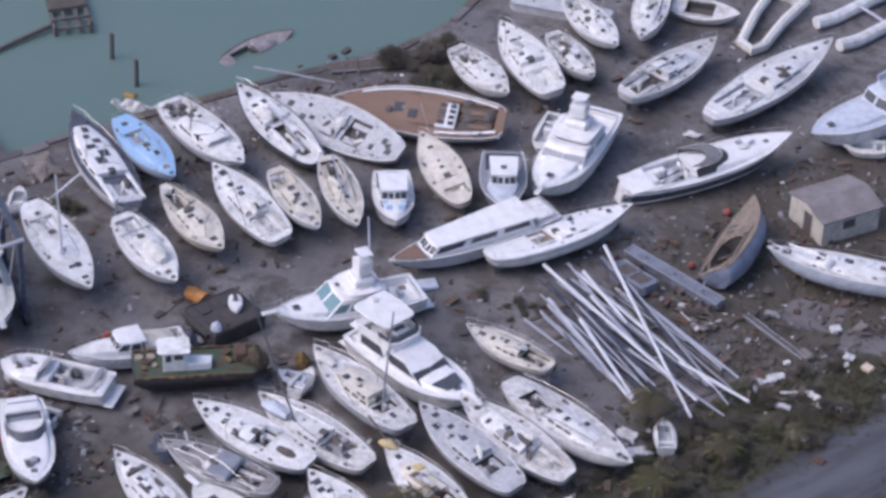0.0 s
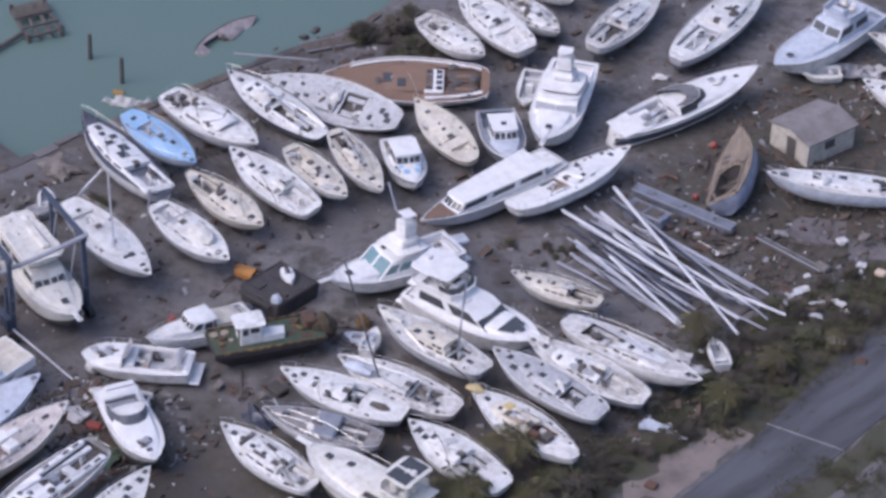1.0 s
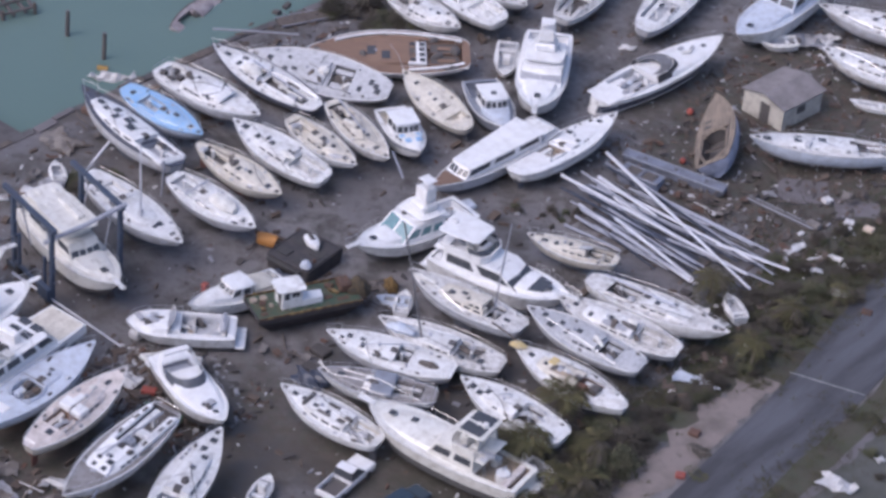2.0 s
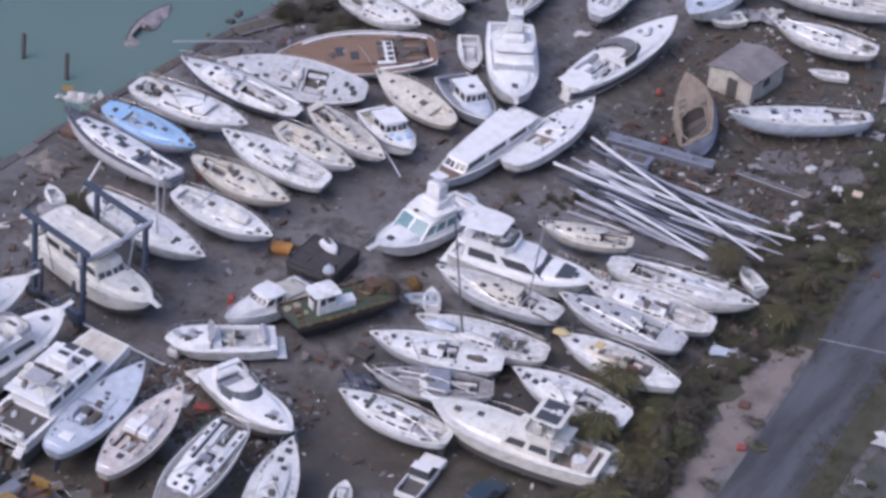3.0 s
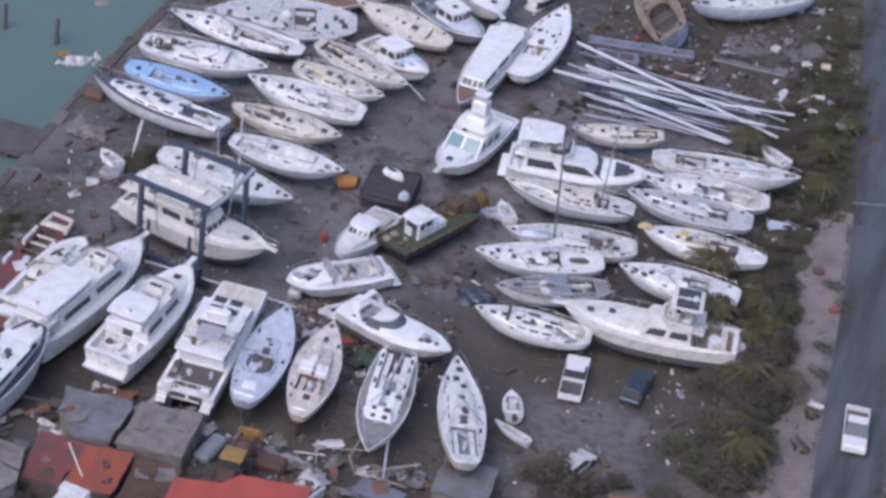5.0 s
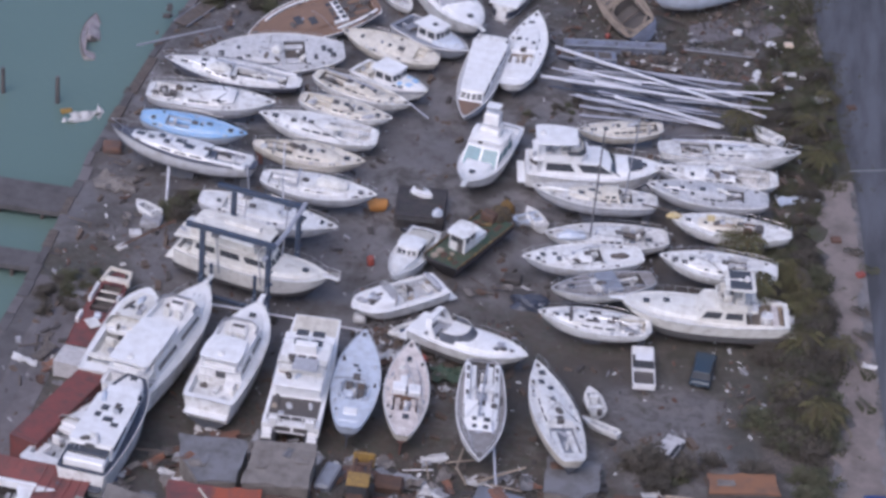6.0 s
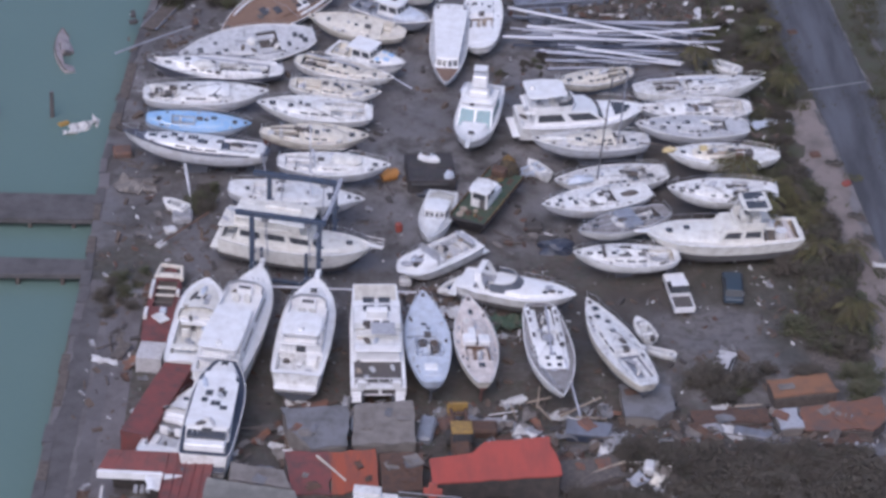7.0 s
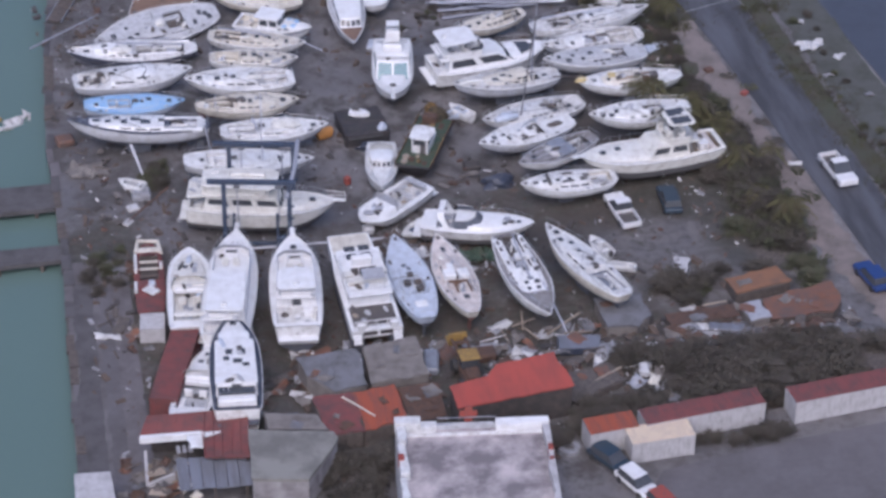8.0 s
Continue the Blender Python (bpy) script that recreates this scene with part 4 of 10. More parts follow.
    boxpart("chair_back", (cx0 + 1.52, cx0 + 1.62, -0.3, 0.3, zc + 0.45, zc + 1.0), WHITE, chair, bev=0.03)
    boxpart("bait_locker", (cx1 - 0.7, cx1 - 0.1, -beam * 0.3, -beam * 0.12, zc, zc + 0.7), mat, boat, bev=0.05)
    bm = bmesh.new()
    for sgn in (-1, 1):
        tube(bm, [(cx1 - 0.55, beam * 0.2 + sgn * 0.2, zc), (cx1 + 0.1, beam * 0.2 + sgn * 0.2, zt + 0.1)], 0.025, 4)
    for k in range(1, 7):
        tube(bm, [(cx1 - 0.55 + 0.65 * k / 7, beam * 0.2 - 0.2, zc + (zt - zc) * k / 7), (cx1 - 0.55 + 0.65 * k / 7, beam * 0.2 + 0.2, zc + (zt - zc) * k / 7)], 0.02, 4)
    part("ladder", bm, STEEL, boat)
    boxpart("swim_platform", (ln.x(0) - 0.7, ln.x(0) + 0.02, -beam * 0.38, beam * 0.38, high - 1.0, high - 0.9), deckm, boat, bev=0.03)
    for u, y in hatches:
        hatch(boat, ln.x(u), y, ln.top(u) + (0.33 if fore and u < 0.86 else 0.1), 0.55, 0.55)
    rails(boat, ln, houseu[1] - 0.05, 0.97, 0.75, n=6)
    strew(boat, ln, ((cock[0] + 0.03, cock[1] - 0.02, 0.6, high + 0.07 - 0.5), (fly[0] + 0.04, fly[1] - 0.03, 0.5, zt + 0.14), (fly[0], fly[0] + 0.08, 0.6, zt + 0.14)), int(length * 100))
    if plank:
        bowplank(boat, ln, 0.9)
    return boat, ln


def express_cruiser(bow, stern, deck, label, lean=0.0, beam=None, hull=WHITE, bottom=ANTIFOUL_K, screen=(0.40, 0.56), cock=(0.10, 0.44), seats=TAN, arch=True, rise=0.55, stripe=None, hatches=((0.86, 0), (0.74, 0.35), (0.74, -0.35)),
                    canvas=None, glass=GLASS, hard=None, name="motor_cruiser", trunkm=CLEAN, cockm=GREYD, sun=None, cut=5, full=2.5, stern_w=0.88, platform=True):
    m, length, high = boat_pose(bow, stern, deck, lean, rise)
    beam = beam or min(4.4, 0.2 * length + 1.35)
    boat = thing(name, m, label, "motor boat", "storm-tossed boats")
    ln = Lines(length, beam, high, high + 0.04, stern_w, full, rise, 0.12 * length, hard=True, wide=0.4, quarter=0.26 if platform else 0.55, qlen=0.07 if platform else 0.12, aft=0.0 if platform else -0.8)
    hull_parts(boat, ln, hull, bottom, WHITE, CLEAN, (cock[0], cock[1], beam * 0.36, 0.65), cockm, stripe, cut=cut)
    ft, ring = trunk(boat, ln, screen[0], 0.92, 0.84, 0.55, trunkm, "foredeck_trunk", 0, 0.75)
    # wraparound windscreen
    bm = bmesh.new()
    x0, x1 = ln.x(screen[0]), ln.x(screen[1])
    w = ln.half(screen[0]) * 0.84
    zb = high + 0.12
    pts, tops = [], []
    for i in range(11):
        a = math.pi * i / 10
        y = -w * math.cos(a)
        x = x0 + (x1 - x0) * math.sin(a) ** 0.7
        zz = max(zb, ring(max(screen[0], min(0.9, 0.5 + x / length)))[4] - 0.10) if abs(y) < w * 0.8 else zb + 0.1
        pts.append((x, y, zz))
        tops.append((x - 0.75 * math.sin(a) - 0.1, y * 0.9, high + 1.02))
    lo = [bm.verts.new(p) for p in pts]
    hi = [bm.verts.new(p) for p in tops]
    for i in range(10):
        bm.faces.new((lo[i], lo[i + 1], hi[i + 1], hi[i]))
    bmesh.ops.solidify(bm, geom=bm.faces[:], thickness=0.03)
    ws = part("windscreen", bm, glass, boat, "dark wraparound windscreen", smooth=True)
    tubepart("windscreen_frame", tops, 0.03, WHITE, ws, n=4)
    zc = high + 0.07 - 0.65
    cx0, cx1 = ln.x(cock[0]), ln.x(cock[1])
    boxpart("dashboard", (cx1 - 0.75, cx1 + 0.05, -beam * 0.33, beam * 0.33, zc + 0.5, zc + 0.98), CLEAN, boat, bev=0.08)
    for y in (-0.65, 0.65):
        seat(boat, cx1 - 1.5, y, zc, 0.7, 0.55, seats)
    bm = bmesh.new()
    box(bm, cx0 + 0.1, cx0 + 0.75, -beam * 0.32, beam * 0.32, zc, zc + 0.45, bev=0.05)
    box(bm, cx0 + 0.75, cx0 + 2.0, beam * 0.17, beam * 0.32, zc, zc + 0.45, bev=0.05)
    part("cockpit_seat", bm, seats, boat)
    boxpart("sun_pad", (ln.x(0.015), cx0 - 0.06, -beam * 0.34, beam * 0.34, high + 0.03, high + 0.2), sun or CLEAN, boat, bev=0.05)
    if platform:
        boxpart("swim_platform", (ln.x(0) - 0.8, ln.x(0) + 0.02, -beam * 0.4, beam * 0.4, high - 0.95, high - 0.85), CLEAN, boat, bev=0.04)
    if arch:
        xa = cx0 + 0.55
        bm = bmesh.new()
        hw = beam * 0.42
        loft(bm, [[(x - 0.28, y, z), (x + 0.28, y, z), (x + 0.28, y * 0.93, z + t), (x - 0.28, y * 0.93, z + t)] for x, y, z, t in ((xa + 0.5, -hw, high + 0.1, 0.04), (xa, -hw * 0.95, high + 1.1, 0.1), (xa - 0.15, -hw * 0.75, high + 1.5, 0.16), (xa - 0.15, hw * 0.75, high + 1.5, 0.16), (xa, hw * 0.95, high + 1.1, 0.1), (xa + 0.5, hw, high + 0.1, 0.04))])
        part("radar_arch", bm, CLEAN, boat, smooth=True)
    if hard:
        bm = bmesh.new()
        hx0, hx1 = hard
        box(bm, ln.x(hx0), ln.x(hx1), -beam * 0.37, beam * 0.37, high + 1.75, high + 1.85, bev=0.04)
        roof = part("hardtop", bm, CLEAN, boat)
        for x in (ln.x(hx0) + 0.2, ln.x(hx1) - 0.3):
            for sgn in (1, -1):
                tubepart("hardtop_post", [(x, sgn * beam * 0.34, high + 0.1), (x, sgn * beam * 0.34, high + 1.78)], 0.03, STEEL, roof, n=5)
    if canvas:
        bundle(boat, "folded_canopy", (cx0 + 0.3, -beam * 0.35, high + 0.5), (cx0 + 0.3, beam * 0.35, high + 0.5), 0.35, canvas, "")
    for u, y in hatches:
        hatch(ft, ln.x(u), y, ring(u)[4] + 0.02, 0.45, 0.45)
    rails(boat, ln, 0.5, 0.97, 0.6, n=6)
    strew(boat, ln, ((cock[0] + 0.02, cock[1], 0.5, high - 0.5), (cock[0] + 0.05, screen[0], 0.5, high - 0.45), (0.66, 0.8, 0.4, high + 0.6)), int(length * 100))
    return boat, ln


def cabin_boat(bow, stern, deck, label, lean=0.0, beam=3.2, hull=WHITE, deckm=WHITE, roofm=CLEAN, houseu=(0.32, 0.66), h=1.7, glass=GLASS, fore=True, bottom=ANTIFOUL_B, cockm=GREYD, rise=0.5, side=2, panes=3, cock=(0.04, 0.31),
               forem=None, ratio=0.72, roof_out=0.25, name="cabin_boat", rake=0.35, stripe=None, hatches=(), engines=0, fore_windows=0):
    m, length, high = boat_pose(bow, stern, deck, lean, rise)
    boat = thing(name, m, label, "motor boat", "storm-tossed boats")
    ln = Lines(length, beam, high, high + 0.04, 0.86, 2.5, rise, 0.1 * length, hard=True, wide=0.4)
    hull_parts(boat, ln, hull, bottom, WHITE, deckm, (cock[0], cock[1], beam * 0.38, 0.6), cockm, stripe)
    if fore:
        trunk(boat, ln, houseu[1] - 0.05, 0.92, 0.75, 0.5, forem or deckm, "foredeck_trunk", fore_windows, 0.5)
    ob, zt, (x0, x1, w0, w1) = house(boat, ln, houseu[0], houseu[1], ratio, h, roofm, rake=rake, glass=glass, panes=panes, side=side)
    bm = bmesh.new()
    slab(bm, [(x0 - roof_out * 2, -w0 * 1.02), (x1 - rake + roof_out, -w1 * 1.0), (x1 - rake + roof_out, w1 * 1.0), (x0 - roof_out * 2, w0 * 1.02)], zt + 0.004, zt + 0.1)
    bmesh.ops.bevel(bm, geom=bm.edges[:], offset=0.03, segments=1, affect="EDGES")
    part("cabin_roof", bm, roofm, boat)
    for u, y in hatches:
        hatch(boat, ln.x(u), y, (zt + 0.12) if houseu[0] < u < houseu[1] else ln.top(u) + 0.4, 0.5, 0.5)
    zc = high - 0.53
    boxpart("engine_box", (ln.x(cock[0]) + 0.5, ln.x(cock[0]) + 1.3, -0.5, 0.5, zc, zc + 0.45), cockm, boat, bev=0.05)
    for k in range(engines):
        y = (k - (engines - 1) / 2) * 0.75
        bm = bmesh.new()
        box(bm, ln.x(0) - 0.65, ln.x(0) - 0.1, y - 0.22, y + 0.22, high - 0.1, high + 0.55, bev=0.08)
        box(bm, ln.x(0) - 0.45, ln.x(0) - 0.2, y - 0.08, y + 0.08, high - 1.0, high - 0.05, bev=0.03)
        part("outboard_engine", bm, DARK, boat)
    if fore:
        rails(boat, ln, houseu[1], 0.97, 0.55, n=5)
    strew(boat, ln, ((0.04, houseu[0] - 0.02, 0.5, high - 0.2),), int(length * 100))
    return boat, ln


def crumple(bm, rnd, sx, sy, amp, thick=0.04):
    """A dented sheet with torn edges."""
    nx, ny = max(3, int(sx / 0.45)), max(3, int(sy / 0.45))
    seed = Vector((rnd.uniform(0, 90), rnd.uniform(0, 90), 0))
    rows = []
    for dz in (0.0, -thick):
        rows.append([[bm.verts.new(((i / nx - 0.5) * sx + 0.22 * sx * noise.noise(seed + Vector((j * 0.9, dz, 3))) * (1 if i in (0, nx) else 0.2),
                                    (j / ny - 0.5) * sy + 0.22 * sy * noise.noise(seed + Vector((i * 0.9, 7, dz))) * (1 if j in (0, ny) else 0.2),
                                    dz + amp * 1.6 * noise.noise(seed + Vector((i * 0.6, j * 0.6, 0))))) for j in range(ny + 1)] for i in range(nx + 1)])
    up, lo = rows
    for i in range(nx):
        for j in range(ny):
            bm.faces.new((up[i][j], up[i + 1][j], up[i + 1][j + 1], up[i][j + 1]))
            bm.faces.new((lo[i][j], lo[i][j + 1], lo[i + 1][j + 1], lo[i + 1][j]))
    for i in range(nx):
        bm.faces.new((up[i][0], lo[i][0], lo[i + 1][0], up[i + 1][0]))
        bm.faces.new((up[i][ny], up[i + 1][ny], lo[i + 1][ny], lo[i][ny]))
    for j in range(ny):
        bm.faces.new((up[0][j], up[0][j + 1], lo[0][j + 1], lo[0][j]))
        bm.faces.new((up[nx][j], lo[nx][j], lo[nx][j + 1], up[nx][j + 1]))


def dinghy(bow, stern, deck, label, lean=0.0, beam=1.9, mat=WHITE, inside=GREYD, console=True, name="dinghy", engines=1, inflatable=False):
    m, length, high = boat_pose(bow, stern, deck, lean, 0.15)
    boat = thing(name, m, label, "small boat", "storm-tossed boats")
    ln = Lines(length, beam, high, high + 0.03, 0.85, 2.6, 0.25, 0.5, hard=True, wide=0.4)
    hull_parts(boat, ln, mat, mat, mat, mat, (0.06, 0.78, beam * 0.36, min(0.55, high * 0.7)), inside)
    if inflatable:
        bm = bmesh.new()
        for sgn in (1, -1):
            tube(bm, [(ln.x(u), sgn * (ln.half(u) - 0.05), ln.top(u) + 0.08) for u in (0, 0.2, 0.4, 0.6, 0.75, 0.87, 0.95, 1.0)], 0.2, 8)
        part("inflatable_tube", bm, SAIL, boat, smooth=True)
    zc = high - min(0.5, high * 0.65)
    boxpart("thwart", (ln.x(0.2), ln.x(0.2) + 0.35, -beam * 0.33, beam * 0.33, zc + 0.1, high), mat, boat, bev=0.03)
    if console:
        boxpart("console", (ln.x(0.45), ln.x(0.45) + 0.5, -0.35, 0.35, zc, high + 0.5), WHITE, boat, bev=0.06)
    for k in range(engines):
        boxpart("outboard_engine", (ln.x(0) - 0.4, ln.x(0), -0.18, 0.18, high - 0.15, high + 0.4), DARK, boat, bev=0.07)
    return boat, ln


# ---- setting ----
def flat(name, pts, z, mat, label="", category="", thick=0.25, kind="structure"):
    bm = bmesh.new()
    slab(bm, pts, z - thick, z)
    ob = part(name, bm, mat)
    return tagged(ob, label, category, "", kind)


SHORE = [(-29.9, -400), (-29.9, -58), (-29.2, -41), (-28.3, -23.6), (-28.1, -10), (-28.2, -5), (-27.5, 6), (-27.0, 13), (-26.2, 20), (-25.3, 27), (-27.0, 34), (-31.0, 42), (-42, 56), (-80, 90), (-400, 300)]


def ground_sheet():
    """The yard's ground, one sheet to the horizon, with a quay wall down into the water."""
    bm = bmesh.new()
    top = [bm.verts.new((x, y, 0.0)) for x, y in SHORE] + [bm.verts.new(p) for p in ((-400, 2000, 0), (2000, 2000, 0), (2000, -400, 0))]
    bm.faces.new(top)
    low = [bm.verts.new((x, y, -3.0)) for x, y in SHORE]
    for i in range(len(SHORE) - 1):
        bm.faces.new((top[i], top[i + 1], low[i + 1], low[i]))
    tagged(part("ground", bm, GROUND), "wet grey mud and gravel yard strewn with storm wrack", "ground", "", "structure")


ground_sheet()
bm = bmesh.new()
bm.faces.new([bm.verts.new(p) for p in ((-2000, -2000, -1.2), (-20, -2000, -1.2), (-20, 60, -1.2), (-300, 2000, -1.2), (-2000, 2000, -1.2))])
tagged(part("water", bm, WATER), "murky grey-green harbour water", "water", "", "structure")



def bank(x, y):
    """Height of the low bank added under the sheds south of the yard."""
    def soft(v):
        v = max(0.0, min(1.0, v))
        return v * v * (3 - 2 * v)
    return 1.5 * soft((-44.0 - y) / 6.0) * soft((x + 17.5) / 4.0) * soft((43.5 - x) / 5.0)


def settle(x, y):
    """Lifts a flat-plan thing onto the bank, slid along the late camera's sight line."""
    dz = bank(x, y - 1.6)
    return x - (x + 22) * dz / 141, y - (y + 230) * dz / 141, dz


# added ground: lifts the sheds so they line up along the camera path
bm = bmesh.new()
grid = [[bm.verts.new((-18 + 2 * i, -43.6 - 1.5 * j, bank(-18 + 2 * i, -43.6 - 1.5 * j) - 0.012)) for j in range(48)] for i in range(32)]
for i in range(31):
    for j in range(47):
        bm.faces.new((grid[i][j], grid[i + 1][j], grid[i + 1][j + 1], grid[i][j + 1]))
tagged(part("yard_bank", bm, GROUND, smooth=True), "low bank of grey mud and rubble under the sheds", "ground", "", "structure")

# quay coping, broken into uneven slabs
rq = random.Random(3)
for (xa, ya), (xb, yb) in zip(SHORE[1:12], SHORE[2:13]):
    n = max(1, int(math.hypot(xb - xa, yb - ya) / 2.4))
    for i in range(n):
        if rq.random() < 0.22:
            continue
        a, b = i / n, (i + 0.96) / n
        p, q = Vector((xa + (xb - xa) * a, ya + (yb - ya) * a)), Vector((xa + (xb - xa) * b, ya + (yb - ya) * b))
        d = (q - p).normalized()
        nrm = Vector((d.y, -d.x))
        off, w, z = rq.uniform(-0.15, 0.1), rq.uniform(0.6, 1.0), rq.uniform(0.08, 0.2)
        bm = bmesh.new()
        c = [p + nrm * off, q + nrm * off, q + nrm * (off + w), p + nrm * (off + w)]
        slab(bm, [(v.x, v.y) for v in c], -0.4, z)
        tagged(part("coping_stone", bm, rq.choice((QUAY, TIMBER, PIER))), "cracked concrete coping slab of the quay edge", "quay", "quay coping", "structure")


def pier(name, pts, label):
    flat(name, pts, -0.1, PIER, label, "pier", 0.5)
    rp = random.Random(len(label))
    x0, x1 = min(p[0] for p in pts), max(p[0] for p in pts)
    y0, y1 = min(p[1] for p in pts), max(p[1] for p in pts)
    for i in range(8):
        x = x0 + (x1 - x0) * (i + 0.5) / 8
        for y in (y0 + 0.3, y1 - 0.3):
            bm = bmesh.new()
            tube(bm, [(x, y, -3), (x, y, -0.55)], 0.2, 8)
            tagged(part("pier_pile", bm, TIMBER), "dark timber pile under the concrete pier", "pile", "pier piles", "structure")


pier("pier_north", [(-60, -15.2), (-28.0, -15.2), (-28.0, -11.0), (-60, -10.6)], "stained concrete finger pier strewn with rubble")
pier("pier_south", [(-60, -24.3), (-28.2, -24.0), (-28.2, -21.6), (-60, -21.0)], "narrow weathered concrete finger pier")

flat("quay_strip", [(-29.4, -60), (-23.4, -60), (-23.0, -40), (-22.5, -25), (-28.1, -25), (-29.0, -41)], 0.05, QUAY, "dusty concrete quay apron", "quay", 0.2)
ROADL = [(48.5, -70), (44.9, -30), (42.9, -6.5), (42.1, 3), (41.1, 11), (39.8, 18), (37.2, 36), (33.5, 62), (28, 105)]
ROADR = [(54.3, -70), (50.3, -30), (48.1, 4), (47.0, 14), (45.0, 36), (42.0, 62), (37, 105)]
flat("road", ROADL + ROADR[::-1], 0.06, TARMAC, "worn two-lane asphalt coast road", "road", 0.3)
bm = bmesh.new()
slab(bm, [(41.0, 10.0), (47.2, 11.95), (47.25, 11.8), (41.05, 9.85)], 0.05, 0.075)
tagged(part("road_patch_line", bm, LINE), "pale joint running across the asphalt", "road marking", "", "structure")


def uneven(name, mid, half, mat, z, label, category, seed, step=0.5, ragged=0.6):
    """A strip of ground cover with a ragged outline along a line of points."""
    left, right = [], []
    for (xa, ya), (xb, yb) in zip(mid[:-1], mid[1:]):
        n = max(1, int(math.hypot(xb - xa, yb - ya) / step))
        d = Vector((xb - xa, yb - ya)).normalized()
        for i in range(n):
            p = Vector((xa + (xb - xa) * i / n, ya + (yb - ya) * i / n))
            q = Vector((p.x * 0.3, p.y * 0.3, seed))
            left.append(p + Vector((-d.y, d.x)) * half * (1 + ragged * (noise.noise(q) + 0.6 * noise.noise(q * 3.7))))
            right.append(p - Vector((-d.y, d.x)) * half * (1 + 0.4 * ragged * (noise.noise(q + Vector((9, 0, 0))) + 0.6 * noise.noise(q * 4.1))))
    bm = bmesh.new()
    lo = [bm.verts.new((p.x, p.y, z)) for p in left]
    hi = [bm.verts.new((p.x, p.y, z)) for p in right]
    for i in range(len(left) - 1):
        bm.faces.new((lo[i], lo[i + 1], hi[i + 1], hi[i]))
    tagged(part(name, bm, mat), label, category, "", "structure")


uneven("sand_verge", [(44.6, -52), (43.2, -36), (42.6, -24), (41.4, -14), (40.6, -4), (40.1, 3), (39.6, 9.5)], 1.5, SAND, 0.03, "pale windblown sand verge beside the road", "verge", 4, ragged=1.1)
uneven("sand_strip", [(37.6, 27), (36.6, 34), (34.6, 44)], 0.7, SAND, 0.032, "thin sand strip along the road edge", "verge", 14, ragged=1.1)
uneven("road_grass", [(40.2, 8), (39.4, 14), (38.0, 22), (36.8, 29)], 1.7, GRASS, 0.034, "flattened olive grass reaching the road edge", "grass", 15, ragged=0.8)
uneven("dirt_pad", [(30.2, 33), (33.8, 36)], 1.5, QUAY, 0.036, "bare pale dirt patch in the grass", "ground", 16, ragged=0.7)
uneven("scrub_floor", [(38.0, -37), (37.4, -25), (37.0, -12), (36.6, -6)], 2.6, MUDFILL, 0.024, "dark leaf litter under the storm-battered scrub", "ground", 8, ragged=0.9)
uneven("grass_verge", [(33.0, 48), (35.0, 34), (35.4, 22), (36.0, 12), (36.9, 0), (37.0, -7)], 2.6, GRASS, 0.022, "flattened grass strip beside the road", "grass", 5)
uneven("far_verge", [(54.9, -60), (51.3, -24), (49.9, -12), (49.1, 2), (48.6, 12), (46.9, 30), (44.4, 62)], 1.15, GRASS, 0.072, "rough grass strip across the road", "grass", 6, step=0.3, ragged=0.3)
uneven("far_path", [(57.2, -60), (52.7, -20), (51.3, -6), (50.8, 4), (50.2, 12), (48.6, 30), (46.2, 62)], 0.95, LOT, 0.05, "trodden grey path beside the far verge", "path", 26, step=0.4, ragged=0.5)
uneven("far_field", [(60.5, -60), (55.4, -20), (54.0, -6), (53.6, 4), (53.0, 12), (51.6, 30), (49.2, 62)], 2.7, WEEDS, 0.056, "grey weedy flats along the lagoon", "flats", 27, step=0.4, ragged=0.22)
flat("lagoon_flats", [(63.0, -60), (57.9, -15), (56.3, 3), (55.6, 12), (54.2, 30), (52, 62), (140, 90), (140, -60)], 0.045, LAGOON, "still grey-blue lagoon beyond the verge", "water", 0.1)
flat("parking_lot", [(17.0, -80), (17.2, -66.0), (18.2, -64.4), (26.6, -62.9), (41.5, -61.3), (46, -80)], 0.05, LOT, "dry grey parking lot", "parking lot", 1.7)
flat("scrub_floor_south", [(22, -49.5), (26, -48.4), (31, -49.0), (41, -48.6), (44, -50), (43.5, -57.4), (30.5, -57.8), (21.5, -57.6)], 0.021, MUDFILL, "dark litter under scrub by the sheds", "ground", 0.1)
for k, (x0, x1) in enumerate(((-28.4, -26.6), (-26.2, -24.9))):
    uneven("quay_strip_worn", [((x0 + x1) / 2 - 0.6, -58), ((x0 + x1) / 2, -40), ((x0 + x1) / 2 + 0.5, -28)], (x1 - x0) / 2, (PIER, LOT)[k], 0.062 + 0.006 * k, ("dark worn strip of the quay apron", "paler dusty strip along the quay apron")[k], "quay", 20 + k, ragged=0.5)


# ---- the fleet: waterside rows ----
yacht, tl = sailboat((-17.9, 15.3, 3.0), (-7.0, 26.2, 2.4), 2.3, "large heeled sailing yacht with weathered brown teak deck", lean=24, beam=5.0, deckm=TEAK, cabin=TEAK, rail=WHITE, cab=(0.34, 0.62),
         caph=0.35, well=(0.05, 0.32), wellm=TEAK, hatches=((0.52, 0.5), (0.60, 0)), windows=0, stern_w=0.82, seed=1, railings=False, hsize=0.9, wheels=False, winch=False, clutter=False)
bm = bmesh.new()
